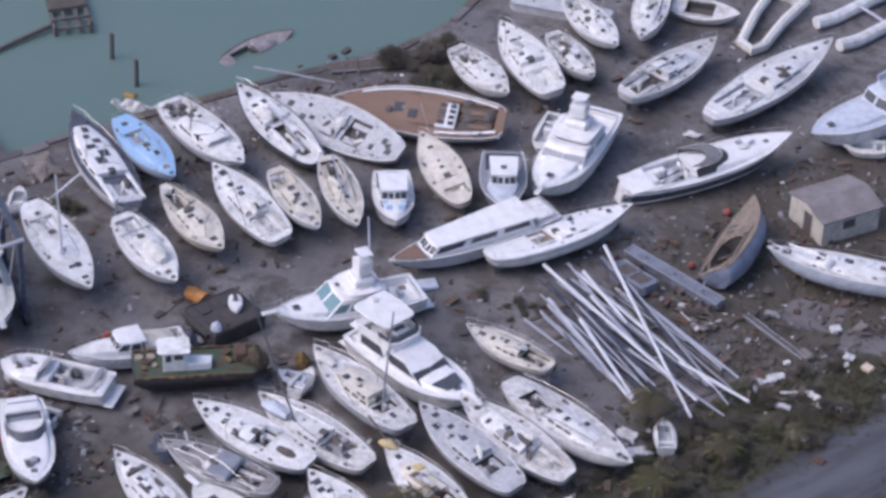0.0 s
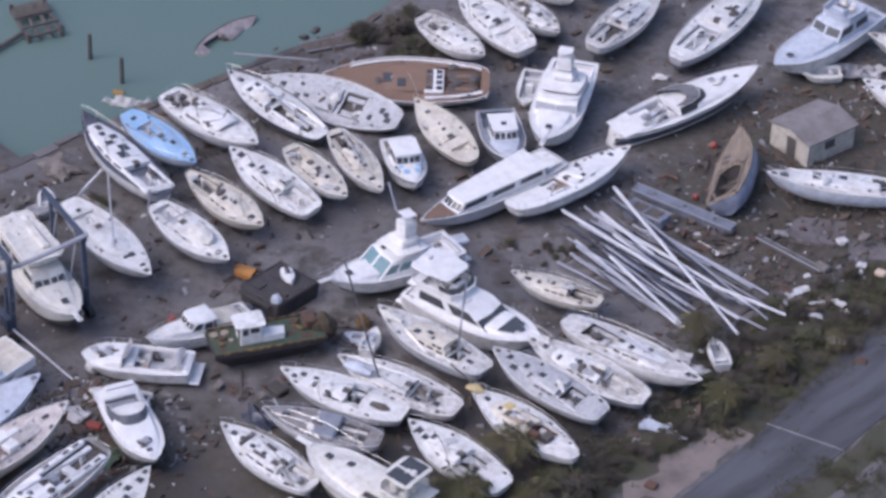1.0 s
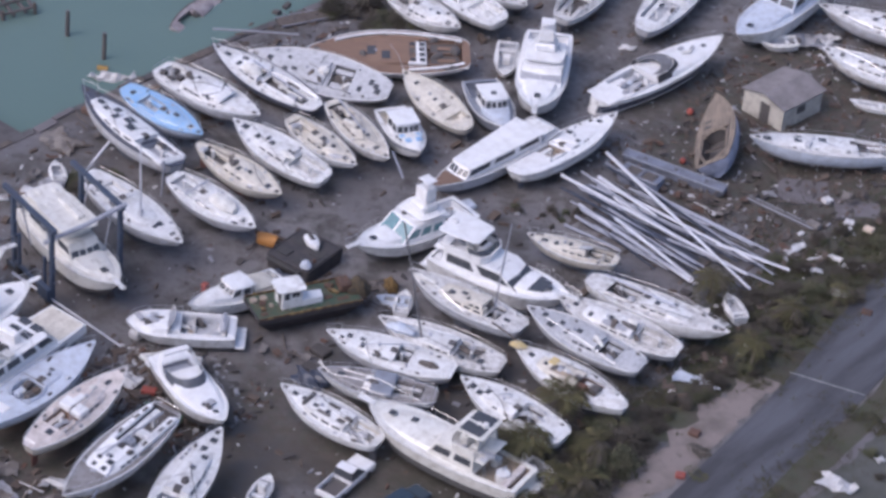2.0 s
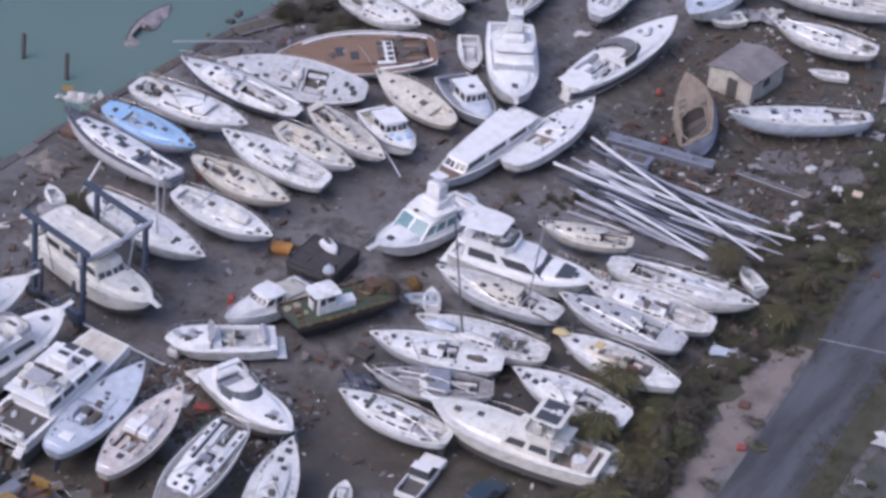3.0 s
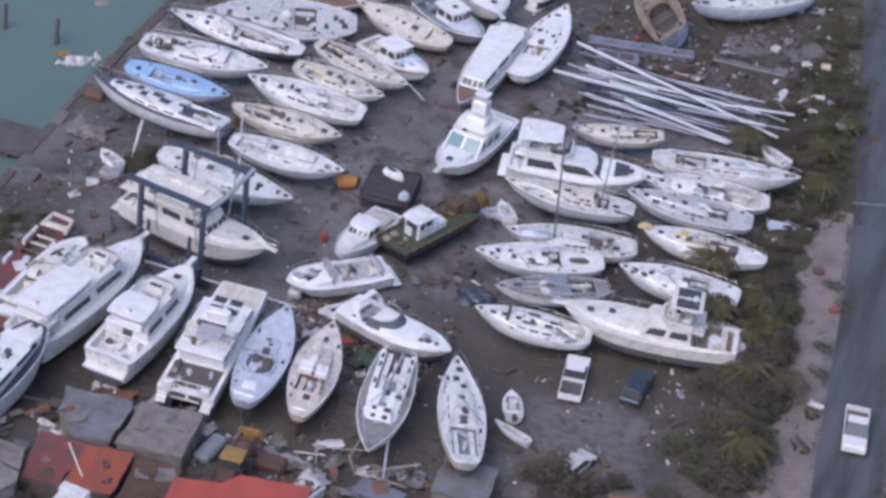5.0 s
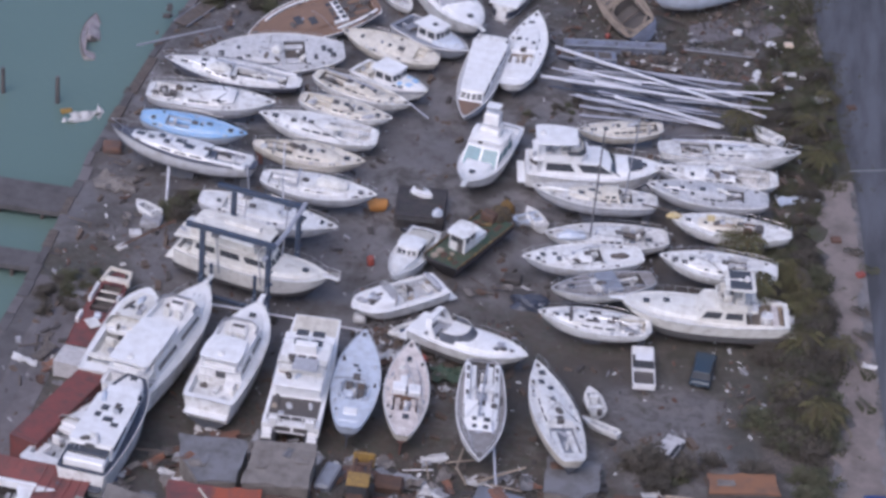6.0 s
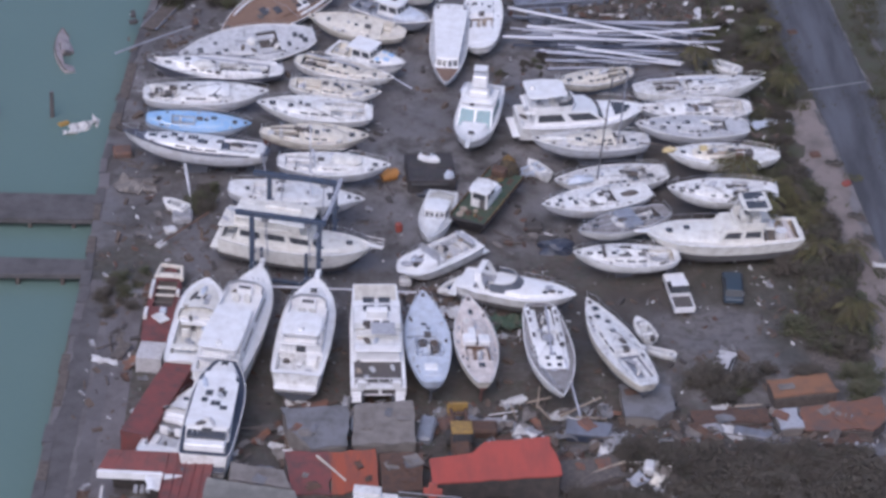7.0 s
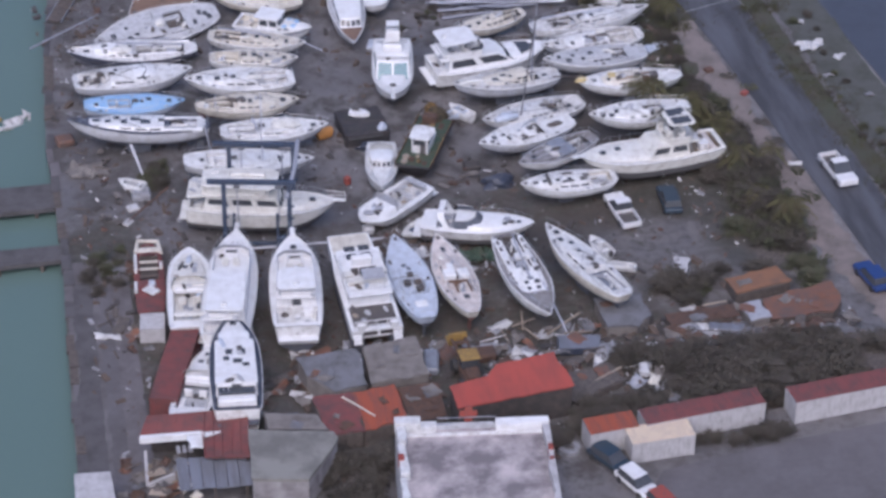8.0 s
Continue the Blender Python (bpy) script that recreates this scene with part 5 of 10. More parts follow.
loft(bm, [[(tl.x(u), -tl.half(u) + 0.30, tl.top(u)), (tl.x(u), -tl.half(u) + 0.52, tl.top(u)), (tl.x(u), -tl.half(u) + 0.50, tl.top(u) + 0.26), (tl.x(u), -tl.half(u) + 0.32, tl.top(u) + 0.26)] for u in (0.05, 0.15, 0.25, 0.35, 0.45, 0.55, 0.65, 0.75, 0.83)])
part("white_bulwark", bm, CLEAN, yacht, smooth=True)
bm = bmesh.new()
loft(bm, [[(tl.x(u), tl.half(u) - 0.6, tl.top(u)), (tl.x(u), tl.half(u) - 0.34, tl.top(u)), (tl.x(u), tl.half(u) - 0.36, tl.top(u) + 0.22), (tl.x(u), tl.half(u) - 0.58, tl.top(u) + 0.22)] for u in (0.04, 0.12, 0.2, 0.28, 0.38)])
part("white_bulwark", bm, CLEAN, yacht, smooth=True)
boxpart("bridge_deck", (tl.x(0.27), tl.x(0.385), -1.1, 1.5, 2.3, 2.86), CLEAN, yacht, bev=0.06)
for y in (-0.75, -0.2, 0.4, 1.0):
    for u0, u1 in ((0.28, 0.315), (0.335, 0.375)):
        boxpart("deck_skylight", (tl.x(u0), tl.x(u1), y - 0.19, y + 0.19, 2.84, 2.92), GLASS, yacht)
for y in (-0.52, 0.46):
    boxpart("deck_skylight", (tl.x(0.47), tl.x(0.58), y - 0.46, y + 0.46, 2.52, 2.72), GLASS, yacht, bev=0.02)
# raised dark boxes stand for the two open wells
for y0, y1 in ((-1.15, 0.05), (0.25, 1.45)):
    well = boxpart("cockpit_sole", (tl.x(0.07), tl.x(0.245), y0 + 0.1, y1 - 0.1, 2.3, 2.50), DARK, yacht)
    for ya, yb in ((y0, y0 + 0.1), (y1 - 0.1, y1)):
        boxpart("cockpit_coaming", (tl.x(0.06), tl.x(0.255), ya, yb, 2.3, 2.6), TEAK, well, bev=0.02)
    boxpart("cockpit_bench", (tl.x(0.09), tl.x(0.2), (y0 + y1) / 2 - 0.2, (y0 + y1) / 2 + 0.2, 2.5, 2.62), TEAK, well, bev=0.03)
for u, y, n, w in ((0.22, -1.5, 0.5, 0.35), (0.12, 1.6, 0.8, 0.3), (0.09, -0.2, 0.4, 0.5), (0.2, 0.3, 0.5, 0.3), (0.44, -1.2, 0.3, 0.3), (0.66, 0.3, 0.3, 0.35)):
    bundle(yacht, "soaked_canvas", (tl.x(u) - n, y - w * 0.5, 2.5), (tl.x(u) + n, y + w * 0.5, 2.5), w, DARK, "")
boxpart("stern_deck", (tl.x(0.01), tl.x(0.045), -1.6, 1.6, 2.3, 2.5), CLEAN, yacht, bev=0.05)
sailboat((-21.9, 11.6, 1.9), (-8.4, 16.4, 1.3), 1.7, "pale grey sailing yacht lying heeled with its deck towards the yard", lean=26, beam=4.6, hull=HULLGREY, deckm=GREYD, cabin=GREYD, cab=(0.44, 0.66), caph=0.3, well=(0.27, 0.41), wellm=MUDFILL, cover=(0.43, 0.5, -0.2, 0.5, SAIL),
         hatches=((0.84, 0), (0.72, 0.7), (0.72, -0.7), (0.66, 0.4), (0.2, 0.6), (0.14, -0.5), (0.08, 0.5), (0.1, 0)), windows=1, stern_w=0.62, seed=2, quarter=(0.4, 0.12))
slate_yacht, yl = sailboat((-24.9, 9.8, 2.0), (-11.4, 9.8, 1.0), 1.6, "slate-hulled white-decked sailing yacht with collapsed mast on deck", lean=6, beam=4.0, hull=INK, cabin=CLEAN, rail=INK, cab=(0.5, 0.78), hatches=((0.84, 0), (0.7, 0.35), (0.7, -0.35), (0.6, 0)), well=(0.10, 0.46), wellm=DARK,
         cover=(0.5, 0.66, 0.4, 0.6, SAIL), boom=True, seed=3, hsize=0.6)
for u, y, n, w, mt in ((0.14, -0.9, 1.2, 0.16, CLEAN), (0.3, 0.95, 2.0, 0.14, CLEAN), (0.24, 0.2, 1.5, 0.12, SAIL), (0.4, -0.6, 0.9, 0.2, CLEAN), (0.2, 0.6, 0.5, 0.3, CANVAS)):
    boxpart("loose_locker", (yl.x(u) - n, yl.x(u) + n, y - w, y + w, 1.55, 1.95), mt, slate_yacht, bev=0.05)
motor_sailer, ml = sailboat((-12.6, 3.3, 3.1), (-24.7, 2.7, 2.9), 2.6, "white motor-sailer with long coachroof and raked dark windscreen", lean=2, beam=4.2, hull=HULLGREY, cab=(0.3, 0.66), caph=0.6, ratio=0.7, well=(0.05, 0.27), hatches=((0.52, 0), (0.36, 0.5)), windows=1, stern_w=0.8,
         full=2.4, doghouse=(0.50, 0.68, 0.25, CLEAN), seed=4)
zm = ml.top(0.66) + 0.28
bm = bmesh.new()
loft(bm, [[(ml.x(0.655) - 0.55 * abs(y), y, zm + 0.02), (ml.x(0.655) - 0.55 * abs(y) - 0.42, y * 0.96, zm + 0.42), (ml.x(0.655) - 0.55 * abs(y) - 0.5, y * 0.96, zm + 0.4), (ml.x(0.655) - 0.55 * abs(y) - 0.1, y, zm)] for y in (-1.45, -0.75, 0, 0.75, 1.45)])
part("raked_windscreen", bm, GLASS, motor_sailer)
for u, y in ((0.12, 0.6), (0.16, -0.7), (0.2, 0.1), (0.06, -0.3)):
    boxpart("cockpit_cushion", (ml.x(u) - 0.35, ml.x(u) + 0.35, y - 0.3, y + 0.3, 2.3, 2.75), DARK, motor_sailer, bev=0.06)
sailboat((-14.1, -2.5, 2.9), (-24.1, -2.4, 3.2), 2.7, "sky-blue decked sailing boat with white coachroof", lean=4, beam=3.4, hull=PALEBLUE, deckm=BLUE, cabin=BLUE, rail=BLUE, cab=(0.48, 0.74), caph=0.35, well=(0.24, 0.46), wellm=GREYD, hatches=((0.84, 0), (0.64, 0.35), (0.57, -0.1), (0.12, 0)),
         windows=0, seed=5, bottom=SLATE, clutter=False, winch=False)
navy_yacht, nl = sailboat((-26.1, -5.9, 4.0), (-12.3, -7.5, 2.7), 2.9, "white sailing yacht with navy side decks and sharp dark bow", lean=-7, beam=4.2, hull=HULLGREY, deckm=INK, cabin=CLEAN, rail=INK, cab=(0.32, 0.84), ratio=0.8, caph=0.5, well=(0.08, 0.28), wellm=CANVAS, hatches=((0.79, 0), (0.71, 0.3), (0.65, -0.3), (0.60, 0.35), (0.52, -0.2), (0.45, 0.4)),
         windows=3, rise=0.6, seed=6, stern_w=0.6, hsize=0.85, quarter=(0.3, 0.1))
for sgn in (1, -1):
    boxpart("cockpit_coaming", (nl.x(0.05), nl.x(0.33), *sorted((sgn * 1.12, sgn * 1.5)), nl.top(0.2) - 0.05, nl.top(0.2) + 0.28), CLEAN, navy_yacht, bev=0.08)
boxpart("stern_locker", (nl.x(0.03), nl.x(0.09), -1.1, 1.1, nl.top(0.05) - 0.05, nl.top(0.05) + 0.2), WHITE, navy_yacht, bev=0.06)
sailboat((-3.3, -16.0, 3.3), (-15.8, -15.1, 3.9), 3.2, "pale grey sailing yacht with bare deck beside the boat hoist", lean=3, beam=3.9, hull=HULLGREY, deckm=WHITE, cab=(0.36, 0.68), caph=0.35, hatches=((0.88, 0), (0.74, 0.3), (0.74, -0.3), (0.14, 0)), well=(0.18, 0.34), seed=7, windows=0, clutter=False, winch=False)
sailboat((-13.8, 1.0, 3.2), (-2.6, 1.0, 2.0), 2.3, "white aft-cockpit sailing yacht with rounded transom", lean=8, beam=3.8, cab=(0.36, 0.8), hatches=((0.86, 0), (0.7, 0.3), (0.62, -0.2), (0.56, 0.1)), stern_w=0.78, wellm=DIRTY, seed=8, quarter=(0.35, 0.09))
sailboat((-2.9, -4.3, 2.9), (-13.3, -4.1, 3.0), 2.6, "cream double-ended sailing boat with broken cockpit", lean=6, beam=3.4, hull=CREAM, deckm=CREAM, cabin=CREAM, rail=CREAM, bottom=ANTIFOUL_R, cab=(0.4, 0.76), well=(0.1, 0.36), wellm=DARK, hatches=((0.62, 0.2), (0.52, -0.2), (0.84, 0)), stern_w=0.25, full=2.0, seed=9, wide=0.5)
sailboat((-0.9, -9.7, 3.0), (-11.5, -9.1, 2.8), 2.6, "white sailing boat with lumpy white cover over its coachroof", lean=5, beam=3.6, hull=HULLGREY, cab=(0.36, 0.72), hatches=((0.86, 0), (0.5, 0.2)), cover=(0.48, 0.74, 0.1, 0.75, SAIL), wellm=GREYD, seed=10, windows=1, clutter=False)
sailboat((-1.7, 4.1, 2.7), (-10.7, 5.1, 2.9), 2.4, "cream-decked cruising sailboat with small dark hatches", lean=6, beam=3.0, deckm=CREAM, cabin=CREAM, cab=(0.36, 0.74), hatches=((0.84, 0), (0.64, 0), (0.5, 0.1)), seed=11)
sailboat((-0.4, 7.0, 2.5), (-10.2, 10.0, 2.6), 2.3, "dirty cream sailboat with a boom lying over its bow", lean=5, beam=3.1, deckm=CREAM, cabin=CREAM, hull=DIRTY, cab=(0.34, 0.72), hatches=((0.8, 0), (0.62, 0.1), (0.5, -0.1)), wellm=DARK, boom=True, seed=12)
cruiser, cl = cabin_boat((0.7, 10.0, 2.3), (-6.6, 14.2, 1.5), 1.7, "small white and blue cabin cruiser with dark wheelhouse windows", beam=3.5, houseu=(0.34, 0.62), forem=CLEAN, lean=0, cockm=CREAM, h=1.35, stripe=CARBRIGHT, fore_windows=2)
for u, y in ((0.67, -0.75), (0.67, 0.0), (0.67, 0.75), (0.77, -0.5), (0.77, 0.5)):
    boxpart("foredeck_pane", (cl.x(u) - 0.28, cl.x(u) + 0.28, y - 0.27, y + 0.27, cl.top(u) + 0.3, cl.top(u) + 0.5), BLUE, cruiser, "bright blue foredeck pane", bev=0.03)
sailboat((-9.2, 19.0, 2.6), (0.8, 16.7, 1.7), 2.0, "cream flush-decked sailboat with scattered dark fittings", lean=12, beam=3.5, hull=CREAM, deckm=CREAM, cabin=CREAM, rail=CREAM, cab=(0.36, 0.7), caph=0.12, hatches=((0.5, 0), (0.78, 0)), windows=0, well=(0.15, 0.24), wellm=CREAM, stern_w=0.55, seed=13, quarter=(0.5, 0.12), clutter=False, wheels=False, winch=False, boom=False)
cabin_boat((3.4, 18.9, 2.0), (-4.0, 24.0, 1.4), 1.6, "grey-blue cabin cruiser with white pilothouse and pale foredeck", beam=4.0, houseu=(0.36, 0.64), deckm=SLATE, forem=PALEBLUE, hull=SLATE, cockm=SLATE, h=1.4, hatches=((0.5, 0),), ratio=0.62)
launch, ll = cabin_boat((4.6, 6.7, 1.9), (5.6, 22.2, 2.1), 1.8, "long white passenger launch with flat roof and varnished bow deck", beam=3.9, houseu=(0.17, 0.80), deckm=GREYD, fore=False, hull=HULLGREY, h=1.0, side=3, cock=(0.03, 0.15), cockm=TEAK, ratio=0.94, name="passenger_launch", rake=1.0, roof_out=0.1, panes=3)
bm = bmesh.new()
slab(bm, [(ll.x(0.8), -ll.half(0.8) + 0.12), (ll.x(0.88), -ll.half(0.88) + 0.12), (ll.x(0.96), -ll.half(0.96) + 0.1), (ll.x(0.96), ll.half(0.96) - 0.1), (ll.x(0.88), ll.half(0.88) - 0.12), (ll.x(0.8), ll.half(0.8) - 0.12)], [ll.top(u) + 0.02 for u in (0.8, 0.88, 0.96, 0.96, 0.88, 0.8)], [ll.top(u) + 0.12 for u in (0.8, 0.88, 0.96, 0.96, 0.88, 0.8)])
part("bow_deck", bm, TEAK, launch, "varnished brown bow deck")
boxpart("stern_locker", (ll.x(0.03), ll.x(0.14), -1.3, 1.3, 1.7, 2.25), WHITE, launch, bev=0.08)
sailboat((9.2, 28.0, 2.8), (8.2, 13.9, 2.1), 2.0, "white rounded-stern sailing yacht with wide clean decks", lean=-8, beam=4.3, hull=WHITE, deckm=CLEAN, cabin=CLEAN, cab=(0.45, 0.78), caph=0.28, well=(0.3, 0.42), wellm=TAN, hatches=((0.84, 0.2), (0.6, 0.7), (0.55, -0.7)), windows=1, stripe=SLATE, stern_w=0.9, seed=14, quarter=(0.62, 0.17), clutter=False)
express_yacht, el = express_cruiser((8.3, 45.9, 2.6), (5.4, 29.8, 0.8), 1.9, "long white express motor yacht with dark wraparound windscreen", beam=4.5, screen=(0.38, 0.62), cock=(0.16, 0.46), seats=CLEAN, arch=False, bottom=HULLGREY, cut=6, full=3.0, hatches=((0.84, 0),), cockm=GREYD, glass=GREYROOF, stern_w=0.56, stripe=(NAVY, 1.6, 4.2), platform=False)
bm = bmesh.new()
zx = el.top(0.45) + 0.98
loft(bm, [[(el.x(0.38) - 0.2 + 3.2 * q, -1.72 * c, zx - 0.02), (el.x(0.38) - 0.25 + 3.2 * q, -1.66 * c, zx + 0.05), (el.x(0.38) - 1.0 + 2.6 * q, -1.3 * c, zx + 0.12), (el.x(0.38) - 1.0 + 2.6 * q, -1.3 * c, zx + 0.04)] for c, q in ((math.cos(a), math.sin(a) ** 0.7) for a in (math.pi * (0.06 + 0.088 * k) for k in range(11)))])
part("tinted_canopy", bm, GREYROOF, express_yacht, "smoked grey canopy glass", smooth=True)
for u, y, k in ((0.34, 0.5, 0.5), (0.3, -0.6, 0.45), (0.24, 0.3, 0.4), (0.19, -0.8, 0.3)):
    bundle(express_yacht, "torn_upholstery", (el.x(u) - k, y, el.top(u) - 0.3), (el.x(u) + k, y + 0.3, el.top(u) - 0.3), 0.32, CANVAS, "")
flybridge_yacht((4.0, 22.1, 3.1), (-3.6, 34.0, 2.8), 2.6, "white sportfishing boat with hardtop and tuna tower", tower=True, beam=4.9, houseu=(0.28, 0.68), househ=1.25, glass=CANVAS, panes=0, band=(0.4, 0.78), ratio=0.88, fly=(0.27, 0.58), coaming=False, toph=0.5, rake=1.4, enclosed=True)
dinghy((-3.5, 27.2, 0.9), (-6.9, 32.0, 1.4), 1.0, "white open skiff beside a sportfishing boat", beam=2.3)
sailboat((-10.6, 29.2, 2.3), (-20.2, 29.9, 1.8), 1.9, "white sailboat with rubbish strewn over its deck", lean=10, beam=3.5, deckm=DIRTY, hatches=((0.84, 0), (0.66, 0.3)), seed=15)
sailboat((-21.0, 35.6, 2.6), (-8.5, 32.6, 2.5), 2.3, "white deep-bodied cruising yacht with dark deck hatches", lean=10, beam=4.1, hull=DIRTY, hatches=((0.84, 0), (0.7, 0.4), (0.7, -0.4), (0.5, 0.4), (0.42, 0.3)), cab=(0.4, 0.8), well=(0.08, 0.32), stern_w=0.75, seed=16)
sailboat((-9.0, 37.4, 2.2), (-17.2, 38.6, 2.2), 2.0, "small white sailboat with two dark hatches", lean=6, beam=3.1, deckm=DIRTY, hatches=((0.8, 0), (0.6, 0)), seed=17)
sailboat((-12.1, 42.4, 2.2), (-21.6, 43.6, 2.2), 2.1, "white sailboat with plain coachroof", lean=6, beam=3.4, hatches=((0.7, 0), (0.5, 0.3)), seed=18)
sailboat((-12.0, 44.9, 2.4), (-19.8, 53.0, 2.4), 2.1, "white sailboat with red boot stripe", lean=4, beam=3.4, bottom=ANTIFOUL_R, stripe=REDP, seed=19)
sailboat((-8.6, 51.0, 2.2), (-5.2, 37.9, 2.0), 2.0, "white cruising ketch with cluttered deck and blackened cockpit", lean=4, beam=4.0, deckm=DIRTY, wellm=DARK, hatches=((0.82, 0), (0.6, 0.4), (0.5, 0)), doghouse=(0.36, 0.5, 0.35, WHITE), seed=20, boom=True)
sailboat((-2.6, 59.8, 2.6), (1.5, 42.1, 2.1), 2.1, "long white sailing yacht with blue-grey cockpit cushions", lean=4, beam=4.5, hull=HULLGREY, deckm=WHITE, cab=(0.42, 0.8), well=(0.12, 0.36), wellm=GREYD, hatches=((0.86, 0), (0.7, 0.4), (0.6, -0.3), (0.3, 0.2)), seed=21, quarter=(0.5, 0.14))
flybridge_yacht((8.8, 47.6, 2.7), (8.5, 61.8, 3.0), 2.4, "pale blue-white motor yacht with flying bridge", deckm=PALEBLUE, mat=PALEBLUE, beam=4.6, top=False, houseu=(0.16, 0.5), fly=(0.14, 0.4), panes=2, plank=False)
sailboat((20.2, 33.2, 3.0), (30.8, 42.5, 2.0), 2.2, "white sailing yacht with pale blue hull and long dark side windows", lean=-4, beam=3.8, hull=PALEBLUE, bottom=HULLGREY, deckm=WHITE, cab=(0.3, 0.82), ratio=0.72, windows=1, hatches=((0.88, 0), (0.68, 0), (0.52, 0)), hsize=0.95, well=(0.05, 0.28), wellm=RUST, stern_w=0.6, seed=22)
sailboat((15.9, 51.8, 2.7), (26.3, 53.7, 2.2), 2.2, "white sailboat with grey storm-scoured hull", lean=5, beam=3.7, hull=DIRTY, hatches=((0.8, 0), (0.6, 0.3)), seed=23)
sailboat((10.8, 58.6, 2.6), (25.6, 62.6, 2.4), 2.3, "white sailing yacht with cluttered deck", lean=4, beam=4.0, hull=HULLGREY, deckm=DIRTY, hatches=((0.8, 0), (0.6, 0.3), (0.5, 0)), seed=24)

# ---- middle of the yard ----
flybridge_yacht((6.4, -5.3, 2.6), (8.6, 7.0, 1.6), 1.8, "white sportfishing boat with cyan windscreen and tuna tower", beam=4.2, glass=CYAN, tower=True, houseu=(0.33, 0.70), fly=(0.28, 0.58), househ=1.5, panes=2, rake=1.5, band=(0.03, 0.97), side_band=(0.35, 0.8), coaming=False, toph=0.3, side=3, ratio=0.92, enclosed=True)
flybridge_yacht((24.0, 1.8, 2.5), (11.3, -0.05, 1.9), 2.2, "tall white flybridge motor yacht with long dark saloon windows", beam=4.8, houseu=(0.10, 0.70), fly=(0.04, 0.42), househ=1.45, cock=(0.02, 0.09), fore=True, side=2, hull=WHITE, panes=0, rake=2.3, band=(0.06, 0.6), side_band=(0.34, 0.86), topu=(0.05, 0.35), toph=1.75, flyscreen=GLASS, forewin=True)
sailboat((12.3, -5.2, 3.4), (23.7, -4.0, 2.6), 2.7, "white cruising ketch with raised doghouse and standing mizzen mast", lean=-3, beam=3.9, hull=HULLGREY, deckm=DIRTY, cabin=CREAM, cab=(0.3, 0.7), caph=0.5, stripe=SLATE, hatches=((0.6, 0.2), (0.52, -0.2), (0.45, 0.2), (0.14, 0)), well=(0.2, 0.28), wellm=DARK,
         doghouse=(0.32, 0.46, 0.5, CREAM), mast=9.0, mast_u=0.26, cover=(0.74, 0.93, 0.3, 0.4, SAIL), seed=25, stern_w=0.75)
sailboat((15.2, 7.1, 2.5), (23.2, 9.6, 2.3), 2.0, "small cream sailboat with row of dark ports", lean=5, beam=2.7, hull=CREAM, deckm=CREAM, cabin=CREAM, cab=(0.34, 0.74), hatches=((0.8, 0), (0.66, 0.2), (0.52, 0)), wellm=DARK, bottom=SLATE, seed=26)
sailboat((36.2, 7.5, 3.0), (23.0, 5.6, 2.6), 2.4, "white sailing yacht with cracked deck beneath a fallen palm", lean=-3, beam=4.0, deckm=DIRTY, cab=(0.4, 0.72), hatches=((0.9, 0), (0.6, 0.4), (0.5, -0.3)), wellm=DARK, well=(0.16, 0.36), boom=True, seed=27, bottom=ANTIFOUL_K)
sailboat((23.0, 1.2, 3.0), (34.3, 3.2, 2.1), 2.3, "white sailboat wedged against its neighbour", lean=10, beam=3.6, hull=HULLGREY, deckm=DIRTY, hatches=((0.84, 0), (0.7, 0.3), (0.55, 0)), cover=(0.4, 0.6, 0.5, 0.35, CANVAS), seed=28)
sailboat((22.4, -2.1, 3.3), (33.6, -1.0, 2.4), 2.6, "pale grey-decked sailboat with several dark hatches", lean=6, beam=3.6, hull=HULLGREY, deckm=GREYD, cabin=GREYD, cab=(0.36, 0.66), hatches=((0.84, 0), (0.76, 0.4), (0.7, -0.2), (0.62, 0.4), (0.54, 0)), well=(0.2, 0.34), wellm=DARK, seed=29, stern_w=0.75)
jib_boat, jl = sailboat((24.9, -6.8, 3.6), (35.9, -6.3, 3.0), 2.6, "white sailing boat with yellow jib roll and varnished cockpit", lean=6, beam=3.5, deckm=WHITE, cabin=CREAM, cab=(0.4, 0.76), hatches=((0.7, 0.2), (0.84, 0)), well=(0.24, 0.4), wellm=BROWNROOF, stern_w=0.35, seed=30, cover=(0.46, 0.62, 0.2, 0.4, TAN), winch=False)
bundle(jib_boat, "jib_roll", (jl.x(0.9), -0.35, jl.top(0.92) + 0.05), (jl.x(1.02), 0.25, jl.top(1.0) + 0.1), 0.38, YELLOWSAIL, "faded yellow jib rolled on the bow")
for u, y, kx, ky, mt in ((0.44, -0.35, 0.5, 0.35, BROWNROOF), (0.36, 0.5, 0.4, 0.3, BROWNROOF), (0.58, 0.3, 0.7, 0.35, TAN), (0.66, -0.4, 0.35, 0.4, YELLOWSAIL), (0.27, 0.0, 0.4, 0.4, DARK)):
    boxpart("deck_board", (jl.x(u) - kx, jl.x(u) + kx, y - ky, y + ky, jl.top(u), jl.top(u) + 0.5), mt, jib_boat, bev=0.05)
sailboat((12.8, -16.0, 2.9), (23.1, -12.1, 2.1), 2.3, "white centre-cockpit sailing yacht with long dark side window", lean=5, beam=3.7, hull=HULLGREY, cab=(0.44, 0.74), caph=0.4, hatches=((0.87, 0.2), (0.82, -0.2), (0.7, 0.3), (0.72, -0.3)), well=(0.34, 0.5), wellm=DARK, windows=1, stern_w=0.72, seed=31)
